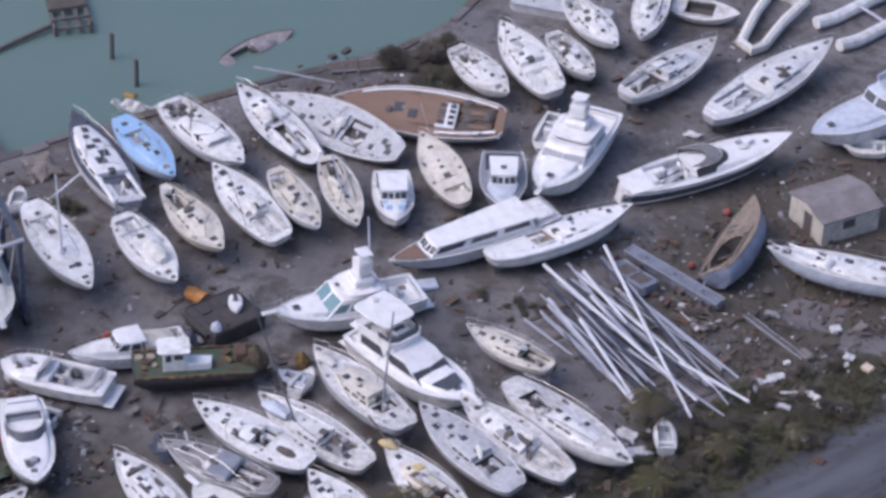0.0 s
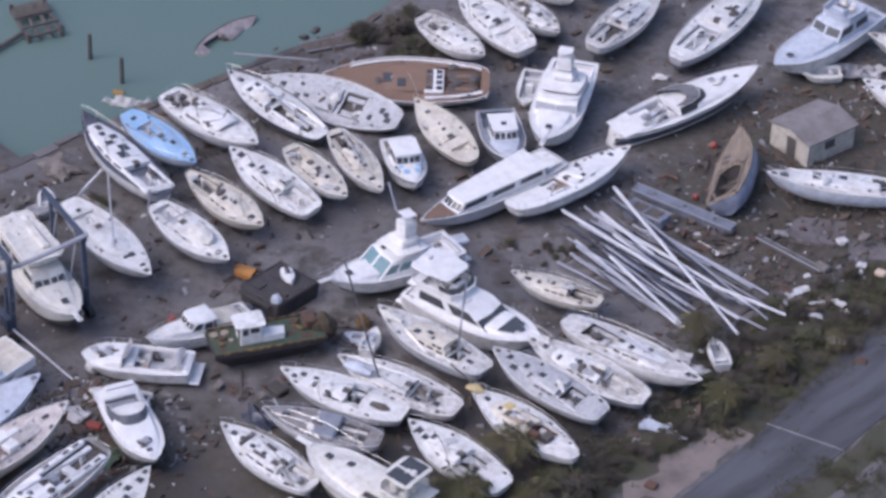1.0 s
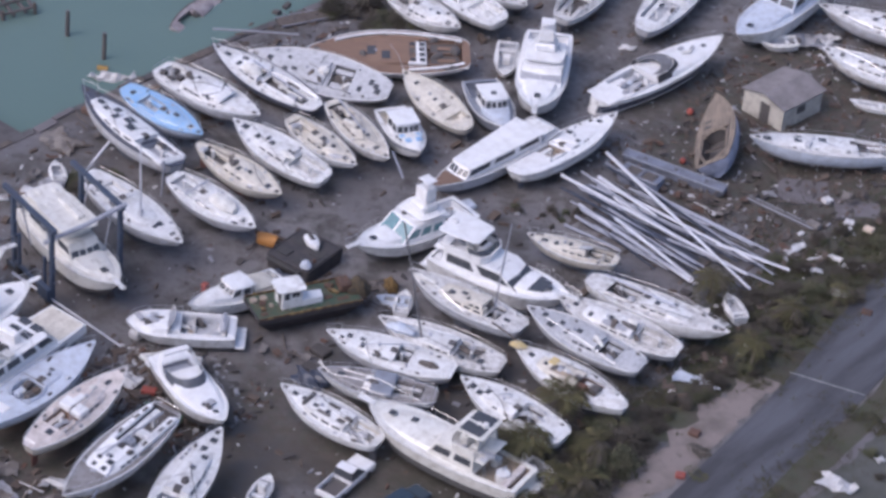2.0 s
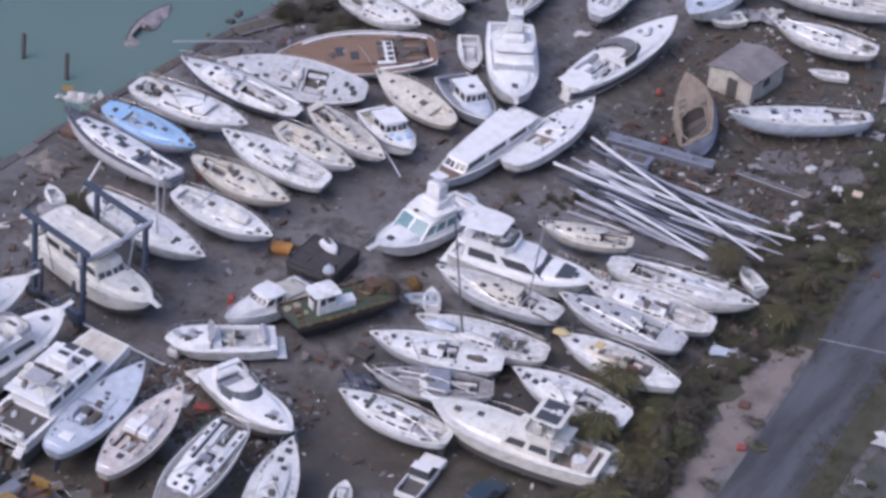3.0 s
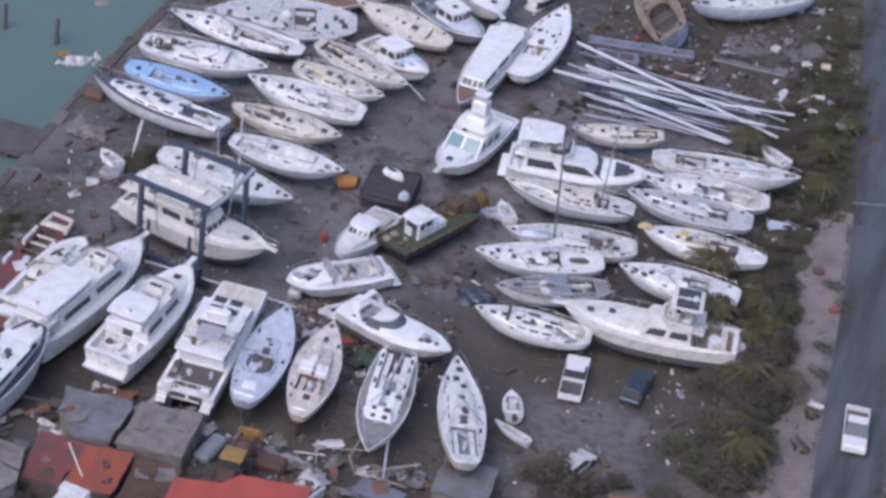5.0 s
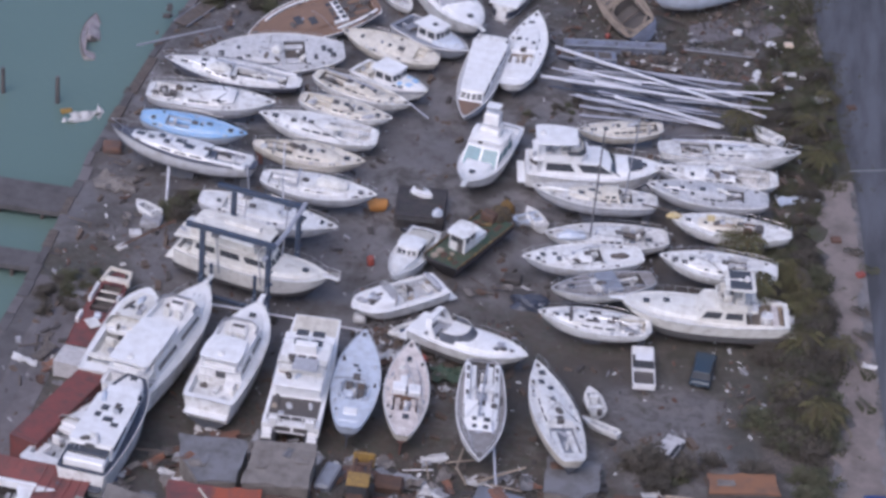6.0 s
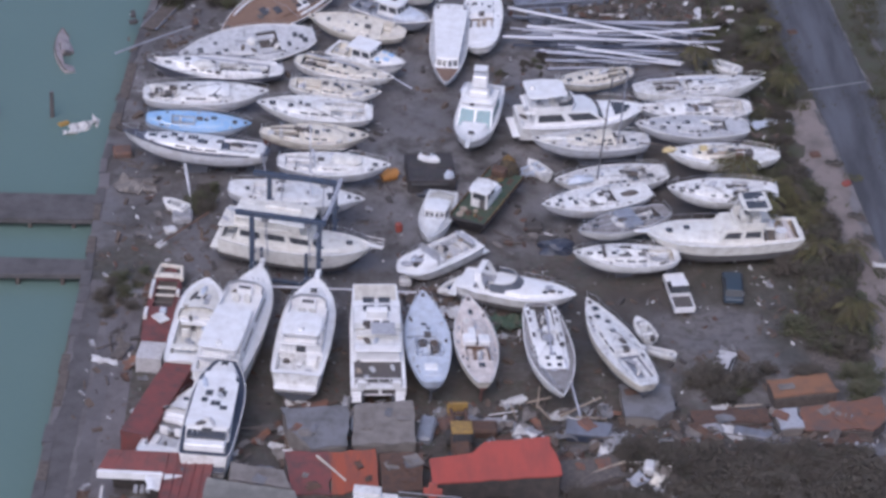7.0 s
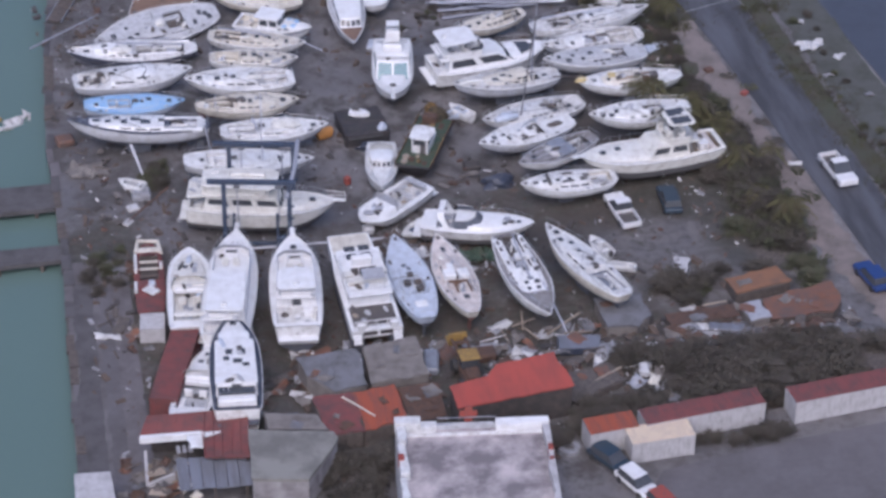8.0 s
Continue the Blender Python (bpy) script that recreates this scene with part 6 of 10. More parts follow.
sailboat((14.2, -11.2, 2.3), (25.1, -8.3, 1.5), 1.9, "white sailing yacht with leaning mast and upturned tender on the foredeck", lean=4, beam=3.8, deckm=DIRTY, cab=(0.38, 0.66), hatches=((0.3, 0.8), (0.16, 0.5)), well=(0.18, 0.36), wellm=GREYD, cover=(0.68, 0.9, 0.5, 0.55, PALEBLUE), stern_w=0.7, seed=32)
tarped, tp = sailboat((15.8, -20.4, 3.2), (24.4, -15.8, 2.5), 2.5, "white and grey decked sailboat with open dark cockpit", lean=4, beam=3.2, deckm=MUDDECK, cabin=DIRTY, cab=(0.42, 0.6), caph=0.35, hatches=((0.8, 0), (0.5, 0)), well=(0.12, 0.36), wellm=DARK, stern_w=0.7, seed=33, rail=GREYD)
boxpart("deck_tarpaulin", (tp.x(0.35), tp.x(0.54), -1.35, 1.35, 2.5, 3.0), SLATE, tarped, "slate-blue tarpaulin lashed over the coachroof", bev=0.12)
raised, al = sailboat((15.1, -23.9, 3.2), (24.8, -23.0, 2.3), 2.4, "white raised-deck sailboat with dark oblong windows", lean=5, beam=3.3, cab=(0.3, 0.84), ratio=0.7, hatches=((0.84, 0), (0.74, 0), (0.62, 0.2), (0.5, 0.3)), well=(0.06, 0.28), wellm=CREAM, windows=3, stern_w=0.7, seed=34, quarter=(0.45, 0.1))
# dark patches drawn as solid boxes on the deck
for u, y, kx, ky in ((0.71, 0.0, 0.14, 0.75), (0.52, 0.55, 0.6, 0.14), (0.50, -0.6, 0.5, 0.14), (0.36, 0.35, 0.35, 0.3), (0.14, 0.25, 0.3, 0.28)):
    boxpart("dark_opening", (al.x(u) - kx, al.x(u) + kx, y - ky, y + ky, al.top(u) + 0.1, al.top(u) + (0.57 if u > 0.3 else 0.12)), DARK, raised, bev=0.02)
sailboat((24.5, -13.1, 3.5), (34.9, -12.9, 3.0), 2.7, "white sailing yacht with dark open cockpit amid palm fronds", lean=6, beam=3.7, cab=(0.42, 0.78), hatches=((0.86, 0.1), (0.78, 0.3), (0.72, 0)), well=(0.26, 0.46), wellm=DARK, windows=1, stern_w=0.75, seed=35)
convertible, nv = flybridge_yacht((21.7, -21.0, 3.5), (36.1, -19.2, 2.7), 2.7, "cream-white convertible sportfishing yacht with dark-topped flying bridge", beam=4.5, hull=OFFWHITE, mat=OFFWHITE, deckm=OFFWHITE, houseu=(0.26, 0.56), fly=(0.2, 0.44), househ=1.35, dark_top=True, hatches=((0.84, 0), (0.72, -0.5)), cockm=TAN, cut=3, bottom=ANTIFOUL_K, panes=-1, full=4.2, stern_w=0.8)
tubepart("bait_tub", [(nv.x(0.13), 0.35, nv.high - 0.45), (nv.x(0.13), 0.35, nv.high + 0.35)], 0.55, CLEAN, convertible, "round white bait tub", n=16)
boxpart("tackle_locker", (nv.x(0.06), nv.x(0.1), -1.5, 1.5, nv.high - 0.4, nv.high + 0.15), PINKISH, convertible, bev=0.06)
dinghy((33.0, -15.6, 1.8), (37.0, -16.6, 1.4), 1.3, "white fibreglass tender with open lockers", beam=2.2, console=False)
cuddy, ul = cabin_boat((2.3, -21.1, 2.4), (4.0, -11.8, 1.2), 1.6, "white cuddy cabin boat with rounded hardtop and covered cockpit", beam=3.1, houseu=(0.40, 0.66), h=1.15, rake=0.9, glass=GLASS, cockm=WHITE, ratio=0.74, roof_out=0.12, cock=(0.03, 0.36))
bm = bmesh.new()
loft(bm, [[(ul.x(u), y * ul.half(u) * 0.8, 1.6 + z * k) for y, z in ((-1, 0.0), (-0.92, 0.5), (-0.4, 0.8), (0.3, 0.75), (0.9, 0.5), (1, 0.0))] for u, k in ((0.1, 0.5), (0.15, 0.9), (0.24, 1.0), (0.33, 1.15), (0.38, 1.2))])
part("cockpit_cover", bm, CREAM, cuddy, "sagging cream cockpit cover", smooth=True)
bm = bmesh.new()
loft(bm, [[(ul.x(u), y * k, 2.78 + z) for y, z in ((-1.15, 0.0), (-1.0, 0.13), (0, 0.2), (1.0, 0.13), (1.15, 0.0))] for u, k in ((0.38, 0.75), (0.41, 1.0), (0.5, 1.0), (0.58, 0.88), (0.61, 0.6))])
part("rounded_hardtop", bm, CLEAN, cuddy, smooth=True)
deckboat, dl = express_cruiser((-0.4, -25.5, 1.7), (6.5, -19.8, 1.5), 1.5, "white open deck boat with strewn seats and canvas", beam=3.6, screen=(0.60, 0.64), cock=(0.08, 0.58), seats=DIRTY, arch=False, cockm=GREYD, hatches=((0.8, 0.4),), canvas=CANVAS, glass=HULLGREY, full=6.0, rise=0.2)
strew(deckboat, dl, ((0.08, 0.3, 0.7, 1.3), (0.3, 0.55, 0.7, 1.4), (0.55, 0.9, 0.6, 2.0)), 91)
express_cruiser((15.1, -30.2, 3.0), (5.2, -26.6, 2.1), 2.1, "white express cruiser with smoked windscreen round a dark cockpit", beam=3.7, screen=(0.30, 0.56), cock=(0.14, 0.44), seats=CANVAS, cockm=CANVAS, arch=True, glass=SLATE, full=3.2, cut=3)
dinghy((3.2, -27.4, 0.9), (7.2, -24.6, 0.8), 0.7, "grey inflatable tender jammed between hulls", beam=1.8, inflatable=True, inside=BLUECANVAS)
# paint line raised: black bottom paint doubles for the shadowed lower hull
trawler, hl = flybridge_yacht((-2.6, -24.2, 3.4), (-16.1, -21.1, 2.9), 2.9, "cream trawler yacht standing inside the blue boat hoist", beam=4.2, hull=OFFWHITE, mat=OFFWHITE, deckm=OFFWHITE, topmat=OFFWHITE, houseu=(0.12, 0.66), fly=(0.02, 0.52), househ=1.6, cock=(0.02, 0.1), side=3, band=(0.26, 0.66), side_band=(0.45, 0.8), cut=4, bottom=ANTIFOUL_K, full=4.0, stern_w=0.8, top=False, coaming=False)

zr = hl.top(0.39) - 0.05 + 1.6 + 0.12
_, zu, _ = house(trawler, hl, 0.10, 0.54, 0.7, 1.0, OFFWHITE, rake=0.25, panes=-1, side=0, z=zr, name="bridge_cabin", side_band=(0.35, 0.8))
bm = bmesh.new()
loft(bm, [[(hl.x(u), -w, zu + 0.02), (hl.x(u), -w * 0.96, zu + 0.14), (hl.x(u), 0.1, zu + 0.22), (hl.x(u), w * 0.97, zu + 0.14), (hl.x(u), w, zu + 0.02)] for u, w in ((0.10, 1.35), (0.14, 1.6), (0.22, 1.5), (0.30, 1.75), (0.38, 1.7), (0.47, 1.8), (0.56, 1.8), (0.61, 1.25))])
bridge_roof = part("bridge_roof", bm, OFFWHITE, trawler, "weathered cream bridge roof with torn edges", smooth=True)
boxpart("roof_locker", (hl.x(0.28), hl.x(0.52), 0.15, 0.85, zu + 0.16, zu + 0.5), OFFWHITE, bridge_roof, bev=0.12)
for u, y, k in ((0.3, -0.9, 0.35), (0.44, 0.4, 0.25), (0.18, 0.6, 0.4), (0.15, -0.7, 0.3)):
    bundle(bridge_roof, "torn_canvas", (hl.x(u) - k, y, zu + 0.14), (hl.x(u) + k, y + 0.2, zu + 0.14), 0.22, SAIL if u < 0.4 else TAN, "")
boxpart("aft_awning", (hl.x(0.0), hl.x(0.1), -1.5, 1.5, zr - 0.3, zr - 0.22), OFFWHITE, trawler, bev=0.03)

# ---- southern row ----
sailboat((15.8, -31.3, 3.6), (20.3, -43.5, 3.3), 3.0, "cream-white sailing yacht with steel-framed cockpit", lean=5, beam=3.7, hull=CREAM, hatches=((0.87, 0), (0.78, 0.3), (0.7, -0.2), (0.58, 0)), cab=(0.36, 0.78), well=(0.08, 0.33), wellm=SLATE, stern_w=0.66, seed=36)
open_yacht, ol = sailboat((13.0, -45.2, 3.5), (11.6, -32.6, 3.8), 3.1, "white sailing yacht with mud-smeared side decks and wide open stern cockpit", lean=3, beam=4.0, hull=WHITE, deckm=MUDDECK, cabin=CLEAN, rail=CLEAN, cab=(0.44, 0.70), ratio=0.76, caph=0.4, hatches=((0.665, 0.45), (0.665, -0.45), (0.61, 0.6), (0.61, -0.6), (0.57, 0)), well=(0.03, 0.43), wellm=DARK, stern_w=0.85, seed=37, boom=True, hsize=0.45)
for sgn in (1, -1):
    boxpart("side_bench", (ol.x(0.06), ol.x(0.445), *sorted((sgn * 0.98, sgn * 1.42)), 3.1, 3.46), CLEAN, open_yacht, bev=0.05)
    for u in (0.12, 0.2, 0.36):
        boxpart("locker_window", (ol.x(u) - 0.3, ol.x(u) + 0.3, *sorted((sgn * 1.05, sgn * 1.3)), 3.45, 3.48), DARK, open_yacht)
boxpart("bridge_seat", (ol.x(0.26), ol.x(0.31), -0.2, 1.0, 3.0, 3.5), CLEAN, open_yacht, bev=0.05)
boxpart("helm_pod", (ol.x(0.36), ol.x(0.42), -0.45, 0.45, 2.9, 3.55), CANVAS, open_yacht, bev=0.08)
ketch, kl = sailboat((5.5, -31.1, 3.4), (6.6, -42.7, 2.5), 2.7, "cream and pink-decked ketch with white lockers amidships", lean=3, beam=3.7, hull=CREAM, deckm=PINKISH, cabin=PINKISH, bottom=ANTIFOUL_R, cab=(0.42, 0.72), hatches=((0.2, 0), (0.8, 0)), well=(0.26, 0.42), wellm=TEAK, stern_w=0.45, seed=38)
for x, y, q in ((0.46, 0.62, 0.55), (0.45, -0.6, 0.5), (0.53, 0.3, 0.3)):
    boxpart("white_locker", (kl.x(x) - 0.55, kl.x(x) + 0.55, y - q, y + q, 2.85, 3.42), CLEAN, ketch, bev=0.08)
oval_yacht, vl = sailboat((1.6, -30.8, 3.8), (2.3, -43.3, 3.1), 3.0, "pale blue-grey flush-decked sailing yacht with rounded centre cockpit", lean=2, beam=3.9, hull=PALEBLUE, deckm=PALEBLUE, cabin=PALEBLUE, rail=PALEBLUE, cab=(0.49, 0.66), ratio=0.5, caph=0.22, hatches=((0.62, 0.25), (0.57, -0.2)), well=(0.29, 0.47), wellm=PALEBLUE, stern_w=0.6, seed=39, windows=0, hsize=0.4, clutter=False)
bm = bmesh.new()
loft(bm, [[(vl.x(0.39) + rx * math.cos(a), ry * math.sin(a), z) for rx, ry, z in ((1.6, 1.3, 3.02), (1.52, 1.22, 3.26), (1.42, 1.12, 3.26), (1.36, 1.06, 3.02))] for a in (math.radians(-150 + 12 * k) for k in range(26))])
part("rounded_coaming", bm, PALEBLUE, oval_yacht, smooth=True)
for x, y, m in ((0.43, 0.45, DARK), (0.42, -0.5, BITS[2]), (0.34, 0.3, PALEBLUE), (0.36, -0.55, DARK)):
    boxpart("cockpit_seat", (vl.x(x) - 0.35, vl.x(x) + 0.35, y - 0.3, y + 0.3, 2.7, 3.3), m, oval_yacht, bev=0.08)
boxpart("aft_locker", (vl.x(0.13), vl.x(0.2), -0.55, 0.55, 3.05, 3.2), CLEAN, oval_yacht, bev=0.05)
flybridge_yacht((-7.5, -29.2, 3.7), (-9.1, -42.5, 2.8), 2.9, "white sportfishing yacht with canopied flying bridge and teak cockpit", beam=4.7, houseu=(0.24, 0.70), fly=(0.20, 0.66), househ=1.2, topu=(0.19, 0.43), toph=1.15, cockm=WHITE, cock=(0.04, 0.22), flyscreen=CANVAS)
flybridge_yacht((-12.4, -27.4, 3.7), (-15.7, -43.0, 3.2), 3.0, "white motor yacht with enclosed bridge and broad hardtop", beam=4.8, houseu=(0.14, 0.74), fly=(0.04, 0.7), househ=1.3, topu=(0.03, 0.43), toph=1.1, hatches=((0.86, 0),), cock=(0.02, 0.1), flyscreen=CANVAS)
stripped, rl = express_cruiser((-17.0, -28.6, 3.0), (-18.4, -40.7, 2.6), 2.5, "cream motor cruiser stripped of its windscreen", beam=4.0, screen=(0.5, 0.64), cock=(0.1, 0.52), seats=OFFWHITE, arch=False, glass=OFFWHITE, trunkm=OFFWHITE, cockm=OFFWHITE, hull=OFFWHITE, canvas=SAIL, full=5.0)
strew(stripped, rl, ((0.1, 0.3, 0.7, 2.2), (0.3, 0.5, 0.7, 2.3), (0.5, 0.85, 0.6, 3.0), (0.5, 0.8, 0.6, 3.0)), 93)
south_yacht, sl = flybridge_yacht((-14.7, -40.5, 3.8), (-16.1, -54.0, 3.4), 3.2, "white flybridge motor yacht with dark aft windows", beam=4.5, houseu=(0.15, 0.80), fly=(0.17, 0.66), househ=1.2, top=False, fore=True, cock=(0.03, 0.12), deckm=NAVY, coaming=False, aftwin=True, ratio=0.84, hatches=((0.88, 0),), panes=2)
zs = sl.top(0.475) - 0.05 + 1.2 + 0.12
for u, y, kx, ky in ((0.5, -0.55, 0.4, 0.35), (0.5, 0.5, 0.35, 0.3), (0.43, 0.75, 0.3, 0.25), (0.40, -0.2, 0.3, 0.4), (0.36, -0.9, 0.25, 0.3)):
    boxpart("roof_hatch", (sl.x(u) - kx, sl.x(u) + kx, y - ky, y + ky, zs - 0.02, zs + 0.06), GLASS, south_yacht, bev=0.02)
express_cruiser((-16.8, -42.6, 2.2), (-20.2, -52.6, 2.5), 1.9, "white motor cruiser crushed under its neighbour", beam=3.6, screen=(0.5, 0.62), cock=(0.1, 0.52), seats=CLEAN, arch=False)


def power_catamaran(bow, stern, deck, label, beam):
    m, length, high = boat_pose(bow, stern, deck, 0, 0.3)
    boat = thing("power_catamaran", m, label, "catamaran", "storm-tossed boats")
    for sgn in (1, -1):
        ln = Lines(length * 0.97, beam * 0.28, high - 0.3, high - 0.26, 0.9, 3.2, 0.0, 0.8, hard=True, wide=0.4)
        loops = []
        for u in [i / 14 for i in range(14)] + [0.99]:
            s = ln.section(u, 6)
            loops.append([(x, y + sgn * beam * 0.35, z) for x, y, z in s] + [(x, -y + sgn * beam * 0.35, z) for x, y, z in reversed(s[:-1])])
        bm = bmesh.new()
        loft(bm, loops)
        # whole hull in dark bottom paint, for the shade below the bridge deck
        part("hull", bm, ANTIFOUL_B, boat, smooth=True)
        for k in range(3):
            boxpart("stern_step", (-length / 2 - 0.5 + 0.25 * k, -length / 2 - 0.2 + 0.25 * k, *sorted((sgn * beam * 0.3, sgn * beam * 0.47)), high - 0.95 + 0.2 * k, high - 0.75 + 0.2 * k), CLEAN, boat, bev=0.03)
    bm = bmesh.new()
    slab(bm, [(-length * 0.485, -beam * 0.49), (length * 0.1, -beam * 0.48), (length * 0.5, -beam * 0.40), (length * 0.5, beam * 0.40), (length * 0.1, beam * 0.48), (-length * 0.485, beam * 0.49)], high - 0.75, high + 0.12)
    part("bridge_deck", bm, CLEAN, boat)
    boxpart("foredeck_pad", (length * 0.30, length * 0.49, -beam * 0.38, beam * 0.38, high + 0.13, high + 0.17), CREAM, boat, bev=0.01)
    ln = Lines(length, beam, high, 1, 1.0, 9, 0.0, 0)
    ob, zt, _ = house(boat, ln, 0.26, 0.80, 0.80, 1.6, CLEAN, rake=1.2, panes=3, side=4)
    boxpart("roof_deck", (-length * 0.28, length * 0.20, -beam * 0.43, beam * 0.43, zt + 0.004, zt + 0.12), CLEAN, boat, bev=0.04)
    for x in (0.22, 0.14):
        for sgn in (1, -1):
            hatch(boat, length * x - 0.2, sgn * beam * 0.14, zt + 0.10, 0.75, 1.0)
    boxpart("helm_console", (length * 0.02, length * 0.02 + 0.7, -0.9, 0.9, zt + 0.1, zt + 1.0), CLEAN, boat, bev=0.08)
    for y in (-0.7, 0.1, 0.9):
        seat(boat, -length * 0.05, y, zt + 0.1, 0.6, 0.6, DARK)
    bm = bmesh.new()
    for x, y0, y1 in ((-length * 0.17, -1.8, 1.8), (-length * 0.10, 1.0, 2.0), (-length * 0.10, -2.0, -1.0)):
        box(bm, x, x + 0.7, y0, y1, zt + 0.12, zt + 0.55, bev=0.05)
    part("lounge_seat", bm, SAIL, boat)
    boxpart("cockpit_floor", (-length * 0.45, -length * 0.25, -beam * 0.42, beam * 0.42, high + 0.125, high + 0.15), DARK, boat)
    bm = bmesh.new()
    for z in (0.45, 0.95):
        tube(bm, [(-length * 0.47, -beam * 0.42, high + z), (-length * 0.47, beam * 0.42, high + z)], 0.05, 5)
    for y in (-0.42, -0.2, 0.0, 0.2, 0.42):
        tube(bm, [(-length * 0.47, beam * y, high), (-length * 0.47, beam * y, high + 0.98)], 0.05, 5)
    part("stern_rail", bm, WHITE, boat)
    bm = bmesh.new()
    ring = [(-length * 0.27, -beam * 0.42, zt + 0.75), (length * 0.08, -beam * 0.42, zt + 0.75), (length * 0.12, 0, zt + 0.75), (length * 0.08, beam * 0.42, zt + 0.75), (-length * 0.27, beam * 0.42, zt + 0.75), (-length * 0.27, -beam * 0.42, zt + 0.75)]
    tube(bm, ring, 0.03, 5)
    for p in ring[:-1]:
        tube(bm, [(p[0], p[1], zt + 0.1), p], 0.03, 5)
    part("roof_rail", bm, STEEL, boat)
    # transom slots, dark plates for the shaded recesses, and gear flung about the decks
    for y0, y1 in ((-0.30, -0.06), (0.0, 0.26)):
        boxpart("transom_locker", (-length * 0.485 - 0.02, -length * 0.485 + 0.05, beam * y0, beam * y1, high - 0.5, high - 0.1), DARK, boat)
    for y in (-0.32, 0.3):
        boxpart("transom_gate", (-length * 0.49, -length * 0.46, beam * y - 0.35, beam * y + 0.35, high + 0.1, high + 0.75), CLEAN, boat, bev=0.05)
    boxpart("roof_awning", (-length * 0.24, -length * 0.13, -beam * 0.3, beam * 0.12, zt + 1.45, zt + 1.53), CANVAS, boat, "torn grey canvas awning", bev=0.03)
    for x in (-0.23, -0.14):
        for y in (-0.29, 0.11):
            tubepart("awning_post", [(length * x, beam * y, zt + 0.1), (length * x, beam * y, zt + 1.48)], 0.03, STEEL, boat, n=5)
    strew(boat, ln, ((0.26, 0.40, 0.7, zt + 0.15), (0.30, 0.48, 0.7, zt + 0.15), (0.06, 0.22, 0.7, high + 0.2), (0.05, 0.2, 0.7, high + 0.2)), 78)
    return boat


power_catamaran((-2.5, -29.8, 3.8), (-2.2, -43.7, 2.6), 2.8, "white power catamaran with dark roof hatches and stern steps", 4.7)


def work_barge():
    """A flat green-decked work boat with a white wheelhouse and rusty rails."""
    m, length, high = boat_pose((5.95, -17.5, 2.1), (10.0, -9.1, 2.0), 1.95, 0, 0.05)
    boat = thing("work_barge", m, "rusty green-decked work barge with small white wheelhouse", "barge", "storm-tossed boats")
    h, w = length / 2, 1.8
    bm = bmesh.new()
    loft(bm, [[(x, -w * k, high), (x, -w * k, high - 0.35), (x * q, -w * k * 0.4, 0), (x * q, w * k * 0.4, 0), (x, w * k, high - 0.35), (x, w * k, high)] for x, k, q in ((-h, 0.94, 0.72), (-h + 0.4, 1, 0.76), (0, 1, 1), (h - 0.4, 1, 0.76), (h, 0.96, 0.72))])
    part("hull", bm, BLACKSTEEL, boat)
    bm = bmesh.new()
    slab(bm, [(-h + 0.2, -w + 0.18), (h - 0.5, -w + 0.16), (h - 0.15, -w * 0.88), (h - 0.15, w * 0.88), (h - 0.5, w - 0.16), (-h + 0.2, w - 0.18)], high - 0.02, high + 0.03)
    part("deck", bm, GREENDECK, boat)
    for sgn in (1, -1):
        boxpart("bulwark", (-h + 0.1, h - 0.1, *sorted((sgn * w, sgn * (w - 0.12))), high, high + 0.22), CHIPYELLOW, boat, "chipped painted bulwark", bev=0.03)
    wh = boxpart("wheelhouse", (0.55, 2.35, -0.7, 0.95, high + 0.03, high + 1.85), WHITE, boat, bev=0.06)
    bm = bmesh.new()
    loft(bm, [[(x, y * 0.96 + 0.12, high + z) for y, z in ((-w_, 1.85), (-w_, 1.93), (0, 2.03), (w_, 1.93), (w_, 1.85))] for x, w_ in ((0.25, 0.9), (0.4, 1.1), (1.5, 1.12), (2.5, 1.05), (2.75, 0.8))])
    part("wheelhouse_roof", bm, WHITE, wh, smooth=True)
    boxpart("window", (2.34, 2.37, -0.5, 0.75, high + 1.0, high + 1.65), GLASS, wh)
    boxpart("doorway", (2.34, 2.38, 0.2, 0.75, high + 0.08, high + 0.99), DARK, wh)
    for y in (-0.7, 0.95):
        boxpart("window", (0.8, 1.5, y - 0.02, y + 0.02, high + 1.15, high + 1.6), GLASS, wh)
        boxpart("window", (1.7, 2.15, y - 0.02, y + 0.02, high + 1.0, high + 1.6), GLASS, wh)
    bm = bmesh.new()
    slab(bm, [(-1.5, -0.15), (0.54, -0.4), (0.54, 0.9), (-1.3, 0.85)], high + 0.02, high + 0.62)
    bmesh.ops.bevel(bm, geom=[e for e in bm.edges if min(v.co.z for v in e.verts) > high + 0.5], offset=0.06, segments=2, affect="EDGES")
    part("deck_locker", bm, CLEAN, boat, smooth=True)
    boxpart("winch_frame", (-h + 0.5, -h + 1.5, -1.1, 0.3, high, high + 0.9), RUST, boat, "rust-caked winch frame", bev=0.12)
    tubepart("coiled_hose", [(-h + 1.8, -0.9, high + 0.2), (-h + 2.3, -0.3, high + 0.3), (-h + 1.7, 0.3, high + 0.2)], 0.17, CHIPYELLOW, boat, n=7)
    for x, y, r, mt in ((4.1, -0.95, 0.34, TAN), (3.55, -0.35, 0.3, RUST), (3.2, -1.0, 0.34, TAN), (3.75, 0.45, 0.24, CHIPYELLOW), (2.95, 0.1, 0.2, TAN), (-2.5, -1.0, 0.3, RUST)):
        tubepart("rusty_drum", [(x, y, high + 0.03), (x, y, high + 0.22)], r, mt, boat, n=10)
